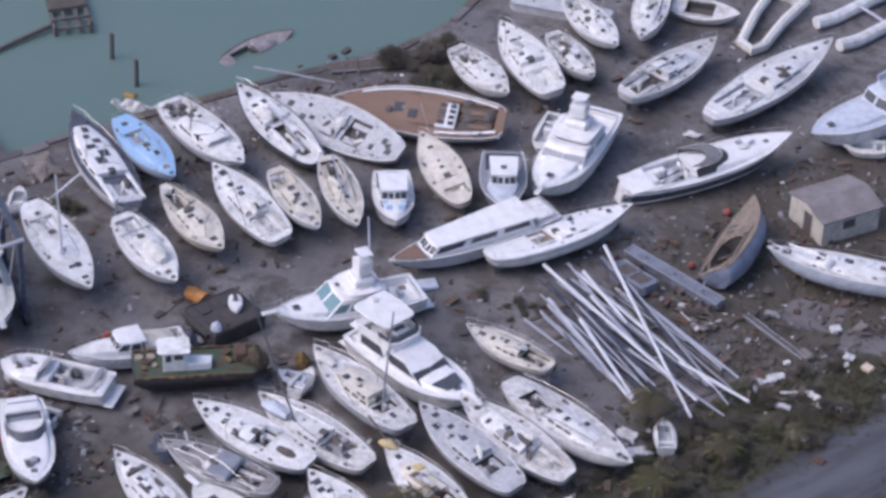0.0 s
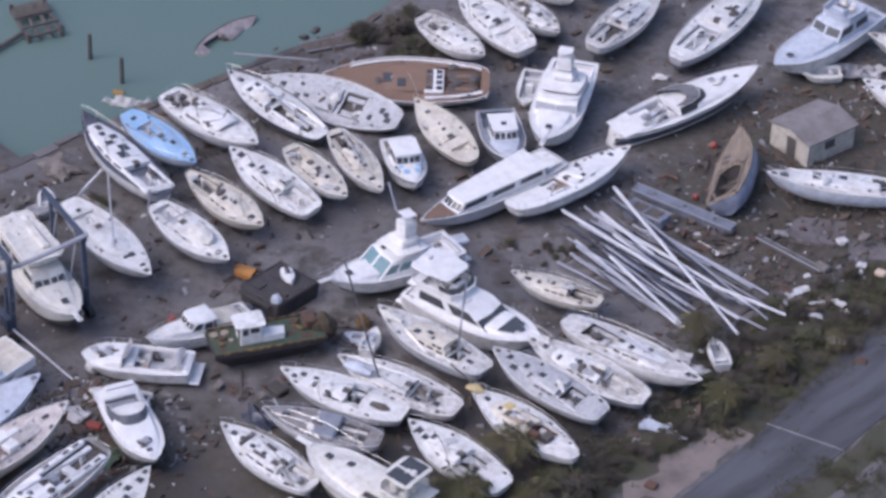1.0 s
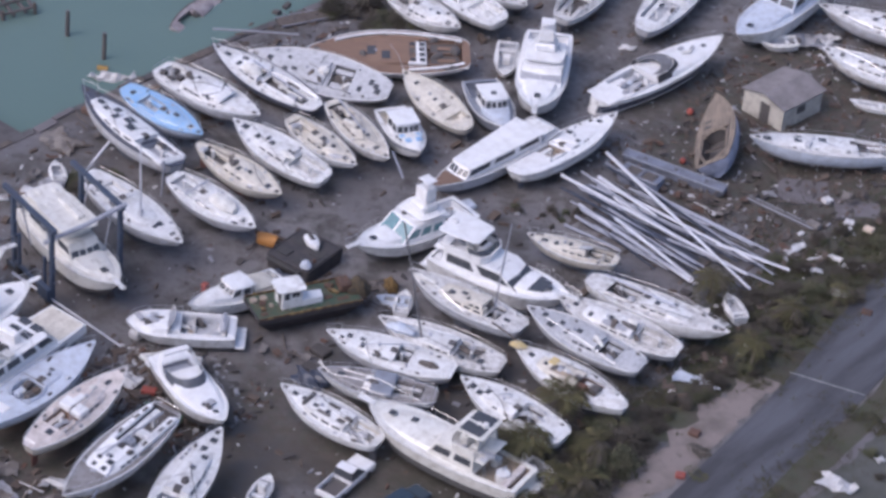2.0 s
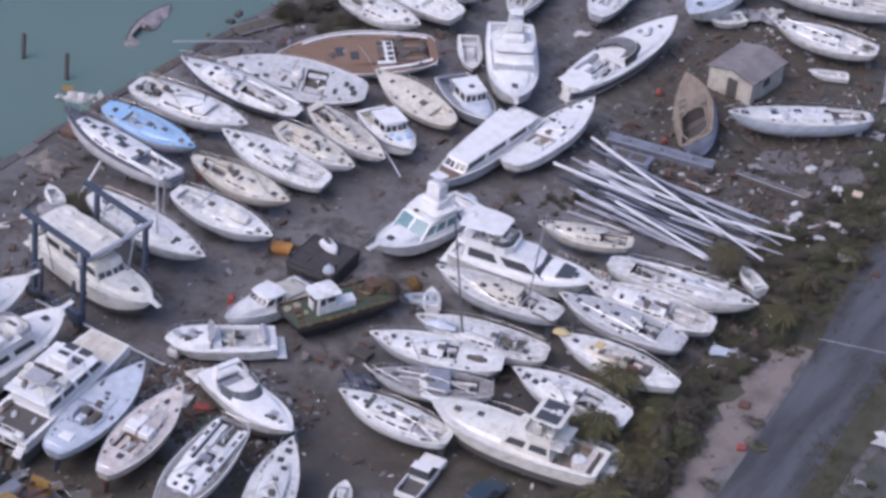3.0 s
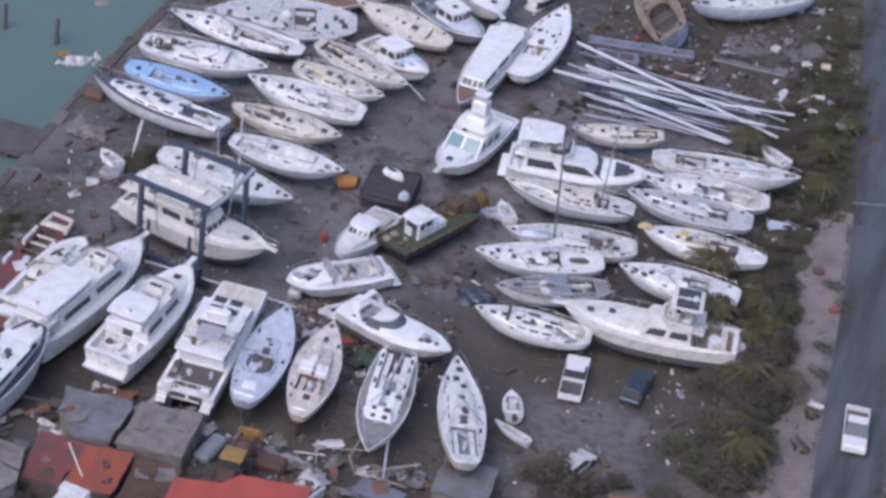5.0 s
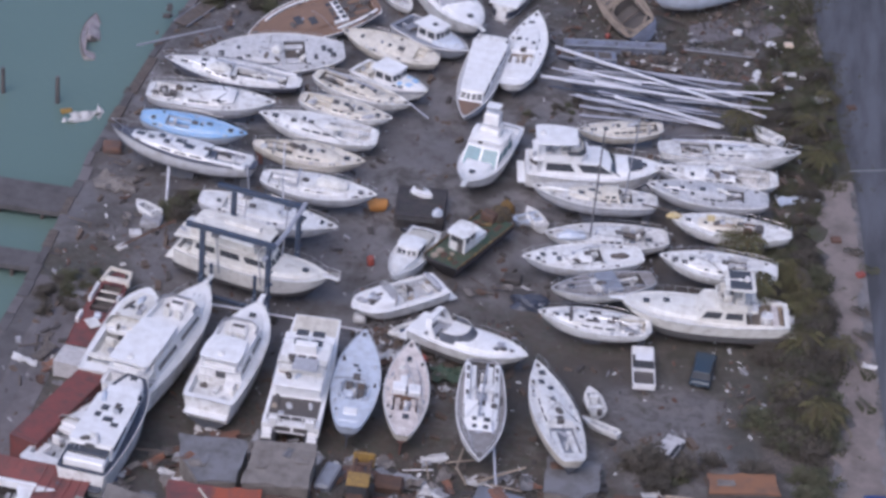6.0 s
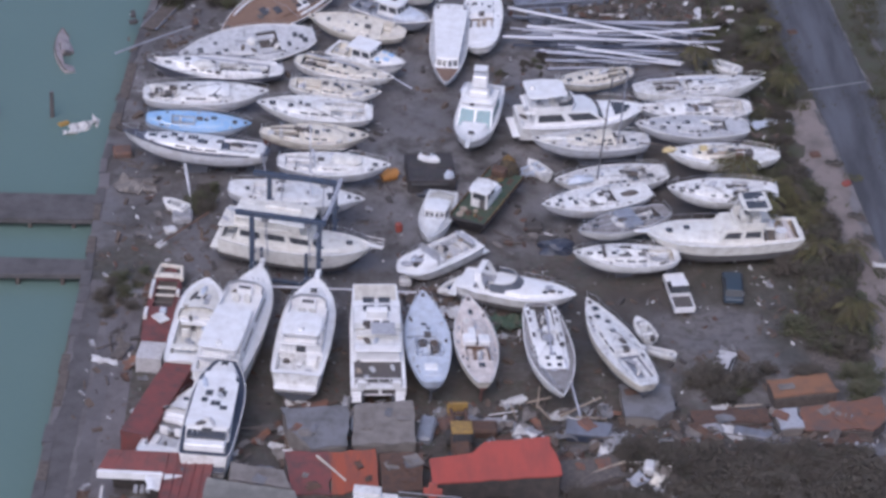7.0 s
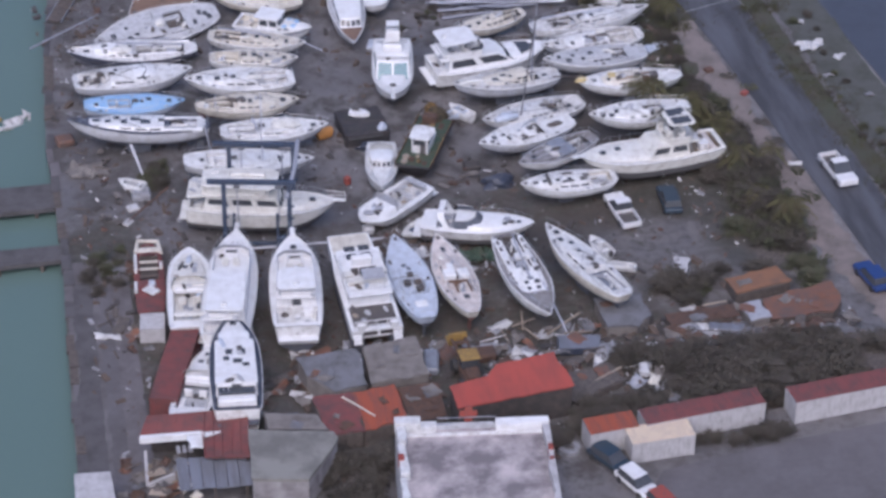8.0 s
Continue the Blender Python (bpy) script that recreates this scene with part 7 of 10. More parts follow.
    for x, y, k in ((-3.1, 0.9, 0.5), (3.9, 1.0, 0.3), (-2.0, 0.4, 0.35)):
        boxpart("rust_plate", (x - k, x + k, y - 0.2, y + 0.25, high + 0.03, high + 0.09), RUST, boat, bev=0.02)


work_barge()


# ---- loose spars ----
def spar(p, q, r, mat=ALU, label="loose aluminium mast lying on the pile", spreader=True, group="stack of unstepped masts"):
    p, q = Vector(p), Vector(q)
    bm = bmesh.new()
    tube(bm, [p, p.lerp(q, 0.5) + Vector((0, 0, 0.03)), q], r, 8, r * 0.72)
    ob = part("mast", bm, mat, None, smooth=True)
    tagged(ob, label, "mast", group)
    if spreader:
        for k in (0.34, 0.67):
            c = p.lerp(q, k)
            d = (q - p).normalized().cross(Vector((0, 0, 1)))
            tubepart("spreader", [c + d * 0.05, c + d * 0.75 + Vector((0, 0, 0.12))], 0.03, mat, ob, n=5)
    return ob


BRIGHT = material("bright_white_spar", (0.70, 0.71, 0.76), 0.45, 0.05, second=(0.38, 0.38, 0.42), scale=1.0, amount=0.5, stretch=(0.3, 3, 3))
MAST_LINES = [(10.7, 17.8, 31.2, 17.6, 1.10, 1), (11.5, 23.4, 32.7, 15.8, 1.35, 1), (12.8, 19.6, 30.4, 19.9, 0.90, 1), (15.9, 18.8, 22.7, 18.1, 0.75, 1), (14.4, 15.7, 28.6, 13.5, 0.75, 1),
              (18.1, 16.1, 28.9, 13.6, 0.95, 1), (15.1, 12.8, 20.9, 13.3, 0.35, 0), (18.8, 22.1, 30.2, 22.5, 0.55, 0), (26.7, 19.4, 33.3, 21.0, 0.95, 1), (18.6, 19.1, 29.8, 19.8, 0.60, 0),
              (23.0, 17.2, 33.4, 18.5, 0.70, 0), (15.7, 14.3, 25.5, 14.0, 0.40, 0), (13.3, 19.9, 20.5, 18.9, 1.2, 1), (16.5, 21.4, 31.0, 21.3, 0.35, 0)]
for xa, ya, xb, yb, z, bright in MAST_LINES:
    spar((xa, ya, z), (xb, yb, z * 0.85), 0.165 if bright else 0.125, BRIGHT if bright else ALU)
rm = random.Random(21)
# low spars in navy and slate also stand for shadow between the masts
for i in range(42):
    y = rm.uniform(14.2, 22.4)
    x = rm.uniform(13, 20)
    n = rm.uniform(6, 13)
    z = rm.uniform(0.16, 0.55)
    spar((x, y, z), (min(x + n, 32.5), y + rm.uniform(-1.4, 1.0), z), rm.uniform(0.08, 0.14), rm.choice((SLATE, SLATE, NAVY, ALU, GREYROOF, NAVY)), spreader=False, label="dull spar at the bottom of the pile, toned for its shaded gaps")
for i in range(16):
    x, y, n, z = rm.uniform(11.5, 16), rm.uniform(15.0, 23.0), rm.uniform(11, 17), rm.uniform(0.5, 1.15)
    spar((x, y, z), (min(x + n, 33), y - rm.uniform(-1.2, 3.6) * 0.8, z * 0.8), rm.uniform(0.07, 0.12), rm.choice((ALU, ALU, SLATE, NAVY)), spreader=rm.random() < 0.4, label="slender aluminium spar across the mast pile")
for k in range(6):
    boxpart("timber_bearer", (15 + 3 * k, 15.3 + 3 * k, 13.4, 22.6, 0.0, 0.12), TIMBER, None)
    tagged(bpy.data.objects["timber_bearer" + (f".{k:03d}" if k else "")], "dark timber bearer under the mast pile", "timber", "mast bearers")
spar((-20.8, -4.6, 2.6), (-19.3, -12.6, 0.2), 0.16, BRIGHT, "broken white mast leaning off a sailing yacht's bow", False, "fallen masts")
spar((-28.3, 13.5, 0.8), (-20.8, 17.4, 1.9), 0.11, ALU, "broken mast jutting out over the water", False, "fallen masts")
spar((-8.3, -16.0, 3.4), (-8.35, -16.1, 11.0), 0.1, BRIGHT, "bare white mast standing on a grey sailing yacht", False, "leaning masts")
spar((18.3, -10.5, 2.2), (18.55, -14.3, 15.6), 0.09, GREYROOF, "bare mast leaning over from a sailing yacht", True, "leaning masts")
spar((-8.2, -7.9, 3.3), (-7.95, -11.0, 3.4), 0.09, ALU, "short aluminium spar lying across a sailboat", False, "fallen masts")
spar((-12.9, -8.6, 3.3), (-12.4, -9.4, 0.2), 0.12, ALU, "mast stub leaning beside a sailboat", False, "fallen masts")
spar((-1.4, 8.6, 2.0), (1.3, 7.0, 1.2), 0.09, ALU, "boom hanging over a sailboat's bow", False, "fallen masts")
spar((13.4, -40.4, 3.4), (15.0, -47.6, 0.3), 0.11, ALU, "aluminium mast sliding off a sailboat's bow", False, "fallen masts")
for a, b, r in (((13.8, -52.9, 0.5), (18.0, -50.6, 0.7), 0.13), ((13.0, -44.5, 0.5), (16.5, -42.2, 0.8), 0.13), ((14.3, -45.2, 1.0), (16.8, -45.4, 1.0), 0.08), ((11.1, -43.0, 0.2), (11.4, -41.0, 0.9), 0.09),
                ((11.2, -43.3, 0.6), (12.2, -44.9, 0.3), 0.08), ((8.9, -43.3, 0.8), (9.6, -46.0, 0.3), 0.07), ((27.6, -43.6, 1.1), (29.9, -43.3, 1.1), 0.11), ((10.2, -42.6, 0.4), (12.4, -42.0, 0.6), 0.08)):
    spar(a, b, r, TAN, "weathered tan beam lying across the shed wreckage", False, "fallen beams")
spar((-12.2, -27.0, 1.0), (1.2, -27.6, 1.0), 0.11, BRIGHT, "long white mast lying behind the motor yachts", False, "fallen masts")
spar((22.4, -6.6, 3.8), (25.2, -6.9, 3.7), 0.09, TIMBER, "bowsprit spar of a white sailing boat", False, "fallen masts")
spar((-17.5, -16.8, 2.0), (-22.0, -19.6, 0.15), 0.1, RUST, "rusted pipe lying by the boat hoist", False, "fallen masts")


# ---- boat hoist ----
def boat_hoist():
    x0, x1, y0, y1, h = -3.0, 3.0, -3.25, 3.25, 7.6
    t = thing("boat_hoist", pose(-9.66, -23.2, 0, 0, 0, -12), "blue steel travelling boat hoist straddling a yacht", "boat hoist")
    for x in (x0, x1):
        for y in (y0, y1):
            leg = boxpart("leg", (x - 0.2, x + 0.2, y - 0.19, y + 0.19, 0.75, h), LIFTBLUE, t, bev=0.04)
            boxpart("wheel_carrier", (x - 0.55, x + 0.55, y - 0.3, y + 0.3, 0.55, 0.95), LIFTBLUE, leg, bev=0.05)
            for dx in (-0.5, 0.5):
                tubepart("wheel", [(x + dx, y - 0.22, 0.5), (x + dx, y + 0.22, 0.5)], 0.5, TYRE, leg, n=16)
            for q in (2.6, 3.9, 5.2):
                boxpart("ladder_rung", (x + 0.2, x + 0.42, y - 0.15, y + 0.15, q, q + 0.06), LIFTBLUE, leg)
    for y in (y0, y1):
        beam = boxpart("side_beam", (x0 - 1.5, x1 + 0.6, y - 0.17, y + 0.17, h, h + 0.36), LIFTBLUE, t, bev=0.04)
        boxpart("beam_flange", (x0 - 1.5, x1 + 0.6, y - 0.22, y + 0.22, h + 0.36, h + 0.4), LIFTBLUE, beam)
        for x in (x0 + 1.2, x1 - 1.0):
            boxpart("sling_trolley", (x - 0.3, x + 0.3, y - 0.3, y + 0.3, h - 0.3, h - 0.01), GREYROOF, beam, bev=0.03)
        boxpart("tie_beam", (x0, x1, y - 0.14, y + 0.14, 0.9, 1.25), LIFTBLUE, t, bev=0.03)
    boxpart("auxiliary_post", (x1 - 1.25, x1 - 1.0, y0 - 0.15, y0 + 0.1, 0.8, 4.4), LIFTBLUE, t, bev=0.03)
    boxpart("auxiliary_post", (x0 + 0.75, x0 + 1.0, y0 - 0.15, y0 + 0.1, 0.8, 4.4), LIFTBLUE, t, bev=0.03)
    for x in (x0 + 1.2, x1 - 1.0):
        for y in (y0, y1):
            tubepart("lifting_sling", [(x, y * 0.98, h - 0.25), (x, y * 0.72, 3.0)], 0.07, CANVAS, t, n=5)
    boxpart("engine_box", (x1 - 1.2, x1 + 0.4, y0 - 0.75, y0 - 0.26, 1.0, 2.2), LIFTBLUE, t, bev=0.05)
    tubepart("leaning_mast", [(x1 - 0.2, y0 - 0.6, h - 1.0), (x1 + 0.35, -0.2, h - 0.2), (x1 + 0.45, y1 + 0.3, h + 0.5)], 0.2, ALU, t, "pale aluminium mast caught across the hoist", n=8)

boat_hoist()


# ---- broken hulls and floats ----
def broken_hull():
    """A wooden workboat rolled towards the water, its deck torn open abaft the bow."""
    m, length, high = boat_pose((14.1, 37.4, 2.3), (19.8, 28.2, 1.5), 2.0, 36, 0.4)
    t = thing("broken_hull", m, "broken wooden workboat with pale blue hull and torn tan deck", "boat wreck", "storm-tossed boats")
    ln = Lines(length, 4.1, high, high * 0.95, 0.78, 2.4, 0.7, 0.8, wide=0.4)
    hull_parts(t, ln, BLUEHULL, BLUEHULL, DRIFT, DRIFT, (0.05, 0.50, 1.35, 1.3), DARK)
    for k, (u0, u1, y) in enumerate(((0.52, 0.9, -0.2), (0.52, 0.86, 0.35), (0.5, 0.84, -0.75), (0.5, 0.78, 0.9), (0.5, 0.72, -1.25))):
        boxpart("deck_plank", (ln.x(u0), ln.x(u1), y - 0.24, y + 0.24, high + 0.06 + 0.02 * (k % 2), high + 0.2), DRIFT, t, bev=0.02)
    # frame of the torn hold
    ring = [(0.50, -0.55), (0.44, -1.25), (0.14, -1.35), (0.06, -0.4), (0.06, 0.7), (0.2, 1.35), (0.44, 1.3), (0.50, 0.5), (0.50, -0.55)]
    for (ua, ya), (ub, yb) in zip(ring[:-1], ring[1:]):
        tubepart("hold_coaming", [(ln.x(ua), ya, high + 0.12), (ln.x(ub), yb, high + 0.12)], 0.14, DRIFT, t, n=4)
    for u in (0.56, 0.64):
        boxpart("broken_slat", (ln.x(u), ln.x(u) + 0.35, 0.5, 1.2, high + 0.2, high + 0.26), DARK, t)
    boxpart("deck_beam", (ln.x(0.3) - 0.09, ln.x(0.3) + 0.09, -1.3, 1.2, high - 0.5, high - 0.34), TIMBER, t)

broken_hull()


def floatbox(name, a, b, w, z0, z1, mat, label, category, roll=0.0):
    """A box-shaped length of hull or pontoon between two places."""
    a, b = Vector((*a, 0)), Vector((*b, 0))
    d = b - a
    m = Matrix.Translation((a + b) / 2) @ Matrix.Rotation(math.atan2(d.y, d.x), 4, "Z") @ Matrix.Rotation(radians(roll), 4, "X")
    n = d.length / 2
    t = thing(name, m, label, category)
    bm = bmesh.new()
    loft(bm, [[(x, -w / 2 * k, z0 + e), (x, -w / 2 * k, z1), (x, w / 2 * k, z1), (x, w / 2 * k, z0 + e)] for x, k, e in ((-n, 0.7, 0.25), (-n + 0.5, 1, 0), (0, 1, 0), (n - 0.5, 1, 0), (n, 0.7, 0.25))])
    part("float_body", bm, mat, t)
    bm = bmesh.new()
    for sgn in (-1, 1):
        tube(bm, [(-n, sgn * w / 2, z1 - 0.03), (n, sgn * w / 2, z1 - 0.03)], 0.07, 5)
    part("edge_rail", bm, SLATE, t)
    for k in range(3):
        boxpart("cleat", (-n + n * (0.4 + 0.6 * k), -n + n * (0.4 + 0.6 * k) + 0.3, -0.06, 0.06, z1, z1 + 0.12), DARK, t)
    return t


floatbox("pontoon", (12.2, 25.4), (22.2, 27.2), 1.0, 0.1, 1.0, FLOATGREY, "long blue-grey steel pontoon lying by the masts", "pontoon", 8)
tub = floatbox("hull_section", (13.6, 22.9), (17.6, 23.5), 1.9, 0.0, 1.1, FLOATGREY, "torn-off blue-grey hull section with open hold", "boat wreck", -6)
# dark inset on the solid float stands for the hold's shaded inside
boxpart("open_hold", (-1.4, 1.5, -0.72, 0.72, 0.9, 1.125), MUDFILL, tub, bev=0.02)
boxpart("hold_thwart", (-0.1, 0.25, -0.8, 0.8, 1.1, 1.2), FLOATGREY, tub, bev=0.03)
floatbox("steel_pipe_float", (24.0, 28.2), (31.0, 28.5), 0.5, 0.0, 0.45, DARK, "dark steel pipe float", "pipe", 0)


def gutted_boat():
    """A stripped launch on the quay, red-leaded inside, its bow frame torn open."""
    m, length, high = boat_pose((-20.4, -24.6, 1.3), (-21.3, -35.6, 1.0), 1.1, 0, 0.2)
    t = thing("gutted_launch", m, "gutted launch with oxide-red deck and torn white sides", "boat wreck", "storm-tossed boats")
    ln = Lines(length, 2.7, high, high, 0.85, 4.0, 0.2, 0.4, hard=True)
    hull_parts(t, ln, DIRTY, ANTIFOUL_R, RUSTRED, RUSTRED, (0.46, 0.8, 0.85, 0.5), MUDFILL)
    tubepart("bow_frame", [(ln.x(0.82), -1.15, high + 0.2), (ln.x(0.97), -0.95, high + 0.35), (ln.x(0.99), 0.9, high + 0.35), (ln.x(0.84), 1.15, high + 0.2)], 0.2, CREAM, t, "torn cream bow frame", n=6)
    boxpart("foredeck_board", (ln.x(0.84), ln.x(0.9), -0.95, 0.95, high + 0.12, high + 0.3), CREAM, t, bev=0.04)
    for u in (0.52, 0.62, 0.72):
        boxpart("thwart", (ln.x(u) - 0.12, ln.x(u) + 0.12, -1.0, 1.0, high - 0.05, high + 0.12), TIMBER if u < 0.6 else CREAM, t, bev=0.03)
    for u0, u1, y in ((0.56, 0.78, 1.2), (0.28, 0.4, 1.25), (0.6, 0.66, -1.1)):
        boxpart("side_panel", (ln.x(u0), ln.x(u1), y - 0.14, y + 0.14, high + 0.02, high + 0.5), WHITE, t, bev=0.04)
    boxpart("engine_hatch", (-0.75, 0.75, -0.5, 0.5, 0, 0.14), WHITE, t, "white hatch thrown across the deck", bev=0.03, m=pose(ln.x(0.3), -0.1, high + 0.1, 0, 6, 40))
    boxpart("tank", (ln.x(0.36), ln.x(0.41), -0.5, 0.1, high + 0.05, high + 0.5), PALEBLUE, t, bev=0.08)


gutted_boat()


def dark_ramp():
    t = thing("landing_barge", pose(2.85, -7.6, 0, 0, 0, 4), "black steel landing barge with scuffed dark deck", "barge")
    bm = bmesh.new()
    loft(bm, [[(x, -2.4 + 0.1 * k, z), (x, 2.45, z), (x, 2.45 - 0.3 * k, 0), (x, -2.4 + 0.35 * k, 0)] for x, k, z in ((-2.25, 1, 1.32), (-2.05, 0, 1.4), (0, 0, 1.36), (2.05, 0, 1.42), (2.25, 1, 1.34))])
    part("barge_body", bm, BLACKSTEEL, t)
    for x in (-2.2, 2.06):
        boxpart("side_wall", (x, x + 0.14, -2.3, 2.3, 1.38, 1.48), BLACKSTEEL, t, bev=0.03)
    boxpart("end_wall", (-2.05, 2.05, 2.25, 2.37, 1.38, 1.47), BLACKSTEEL, t, bev=0.02)
    boxpart("ramp_lip", (-2.0, 1.5, -2.75, -2.35, 0.9, 1.2), TYRE, t, bev=0.05)
    for x, y, q in ((-1.2, -1.2, 0.16), (0.7, -1.5, 0.12), (1.2, 0.3, 0.14), (-1.1, 0.9, 0.12)):
        boxpart("deck_plate", (x - 0.6, x + 0.6, y - 0.5, y + 0.5, 1.36, 1.4 + q * 0.5), TYRE, t, bev=0.02)
    boxpart("bollard", (1.6, 1.85, -1.0, -0.75, 1.4, 1.75), RUST, t, bev=0.04)


dark_ramp()


def lump(name, x, y, z, r, mat, label, category, seed, rz=0.0, rough=0.3):
    """A slack heap of cloth, net or torn plastic, sagging on what lies beneath."""
    rnd = random.Random(seed)
    waves = [(rnd.uniform(1.5, 4.5), rnd.uniform(1.5, 4.5), rnd.uniform(0, 6.3), rnd.uniform(0.4, 1.0)) for _ in range(7)]
    bm = bmesh.new()
    bmesh.ops.create_icosphere(bm, subdivisions=3, radius=1.0)
    for v in bm.verts:
        k = 1 + rough * sum(w * math.sin(p * v.co.x * 1.7 + q * v.co.y * 1.7 + v.co.z * p + f) for p, q, f, w in waves) / 3 + rnd.uniform(-0.06, 0.06)
        v.co = Vector((v.co.x * r[0] * k, v.co.y * r[1] * k, max(v.co.z * r[2] * k, -0.02)))
    ob = part(name, bm, mat)
    ob.matrix_world = pose(x, y, z, 0, 0, rz)
    tagged(ob, label, category)
    return ob


lump("fishing_net", 10.15, -9.0, 1.85, (1.15, 0.95, 1.2), NETBROWN, "dark brown fishing net heaped at the stern of a barge", "net", 3, 25, 0.16)
lump("rope_coil", 10.4, -5.0, 0.0, (0.75, 0.65, 1.1), ROPEGOLD, "yellow-brown rope heap behind a barge", "rope", 4, 10, 0.18)
lump("folded_tarpaulin", 3.1, -10.6, 0.0, (1.3, 0.6, 0.75), NAVY, "dark navy tarpaulin bundle by the black barge", "tarpaulin", 5, 8)
lump("plastic_bin", 4.55, -9.3, 1.36, (0.5, 0.42, 0.75), PALEBLUE, "pale blue plastic bin slumped on the black barge", "bin", 6, 20, 0.12)
t = thing("jetski", pose(2.75, -6.5, 1.4, 0, 0, -25), "white jetski hull with dark seat on the black barge", "jetski")
bm = bmesh.new()
loft(bm, [[(x, -w, 0.12), (x, -w * 0.9, z), (x, 0, z + 0.1), (x, w * 0.9, z), (x, w, 0.12), (x, 0, 0)] for x, w, z in ((-1.0, 0.42, 0.4), (-0.6, 0.55, 0.48), (0.1, 0.56, 0.52), (0.6, 0.42, 0.5), (1.05, 0.1, 0.42))])
part("body", bm, CLEAN, t, smooth=True)
boxpart("seat", (-0.75, 0.05, -0.17, 0.17, 0.5, 0.75), DARK, t, bev=0.07)
tubepart("handlebar", [(0.25, -0.35, 0.82), (0.3, 0, 0.75), (0.25, 0.35, 0.82)], 0.035, DARK, t, n=6)
lump("folded_tarpaulin", 14.1, -19.2, 0.0, (1.6, 0.95, 1.0), NAVY, "black-blue tarpaulin bundle before a sailboat's bow", "tarpaulin", 8, 5)
t = thing("mooring_buoy", pose(-1.1, -7.9, 0, 0, 0, 20), "orange cylindrical mooring buoy lying on the mud", "buoy")
tubepart("buoy_body", [(-0.75, 0, 0.55), (-0.6, 0, 0.6), (0.6, 0, 0.6), (0.75, 0, 0.55)], 0.58, ORANGE, t, n=14)
tubepart("buoy_collar", [(-0.1, 0, 0.6), (0.1, 0, 0.6)], 0.63, ORANGE, t, n=14)
tubepart("lifting_eye", [(0.74, 0, 0.55), (0.95, 0, 0.55)], 0.08, RUST, t)
dinghy((11.0, -7.6, 0.9), (13.6, -6.2, 0.9), 0.75, "pale blue and white rowing dinghy", beam=1.4, mat=PALEBLUE, console=False, engines=0)
dinghy((12.2, -5.2, 0.9), (13.9, -7.9, 0.9), 0.8, "white aluminium dinghy with seats", beam=1.5, inside=CANVAS, console=False, engines=0)
dinghy((20.4, -30.6, 0.9), (21.5, -33.6, 0.8), 0.7, "white tender lying by the car park", beam=1.6, console=True)
dinghy((20.2, -34.4, 0.6), (23.4, -36.0, 0.6), 0.5, "slim white kayak-like skiff", beam=0.9, console=False, engines=0)
dinghy((9.7, 50.6, 0.9), (12.2, 53.4, 0.9), 0.8, "white inflatable tender with open floor", beam=2.0, inflatable=True, console=False)
dinghy((31.6, 14.0, 1.0), (34.4, 12.2, 0.8), 0.8, "white tender flung against a sailboat", beam=1.7, console=False, engines=0)
dinghy((21.6, 48.4, 0.8), (25.2, 50.0, 0.7), 0.6, "grey-white skiff half buried behind a shed", beam=1.3, console=False, engines=0)
dinghy((-21.9, -13.1, 1.0), (-19.6, -14.6, 0.9), 0.8, "white dinghy hull lying on the rubble", beam=1.5, console=False, engines=0)


# ---- far end of the yard ----
t = thing("wrecked_inflatable", pose(-9.6, 58.6, 0, 0, 0, 18), "deflated white inflatable boat tubes bent into a hoop", "boat wreck", "storm-tossed boats")
tubepart("tube_hoop", [(-3.6, 6.0, 0.6), (-2.4, 1.0, 0.7), (-0.6, -4.4, 0.6), (1.0, -5.0, 0.6), (1.4, -3.6, 0.6), (0.6, 1.0, 0.8), (0.2, 5.5, 0.9)], 0.5, SAIL, t, n=8)
boxpart("transom_board", (-3.4, 0.2, 5.4, 5.6, 0.0, 0.9), GREYD, t, bev=0.04)
t = thing("wrecked_catamaran", pose(-6.4, 66.8, 0, 0, 0, 8), "white catamaran hulls torn from their bridge deck", "boat wreck", "storm-tossed boats")
for k, (x, y) in enumerate(((-1.5, 0.4), (2.6, -1.0))):
    tubepart("float_hull", [(x - 0.4, y - 4.6, 0.7), (x, y - 2.5, 0.6), (x, y + 2.5, 0.6), (x + 0.2, y + 4.6, 0.8)], 0.62, WHITE, t, n=9)
tubepart("cross_tube", [(-1.5, 1.0, 1.0), (2.6, 0.5, 1.0)], 0.16, ALU, t)
t = thing("smashed_hull", pose(-14.4, 54.6, 0, 14, 0, 40), "smashed white hull shell with torn side", "boat wreck", "storm-tossed boats")
ln = Lines(6.5, 2.8, 1.3, 1.3, 0.7, 2.0, 0.3, 0.5)
hull_parts(t, ln, DIRTY, ANTIFOUL_K, WHITE, DIRTY, (0.2, 0.62, 0.9, 0.8), DARK)
floatbox("pontoon", (-26.2, 40.6), (-18.6, 46.6), 1.9, 0.0, 0.9, HULLGREY, "grey concrete pontoon stranded at the water's edge", "pontoon", 4)
floatbox("broken_finger_dock", (-25.4, 19.6), (-22.4, 26.8), 1.6, 0.0, 0.35, TIMBER, "broken timber dock section on the shore", "dock", 3)
tubepart("lamp_post", [(29.0, 50.2, 0), (27.4, 54.2, 4.2)], 0.12, ALU, None)
tagged(bpy.data.objects["lamp_post"], "leaning pale metal pole behind a sailboat", "pole")


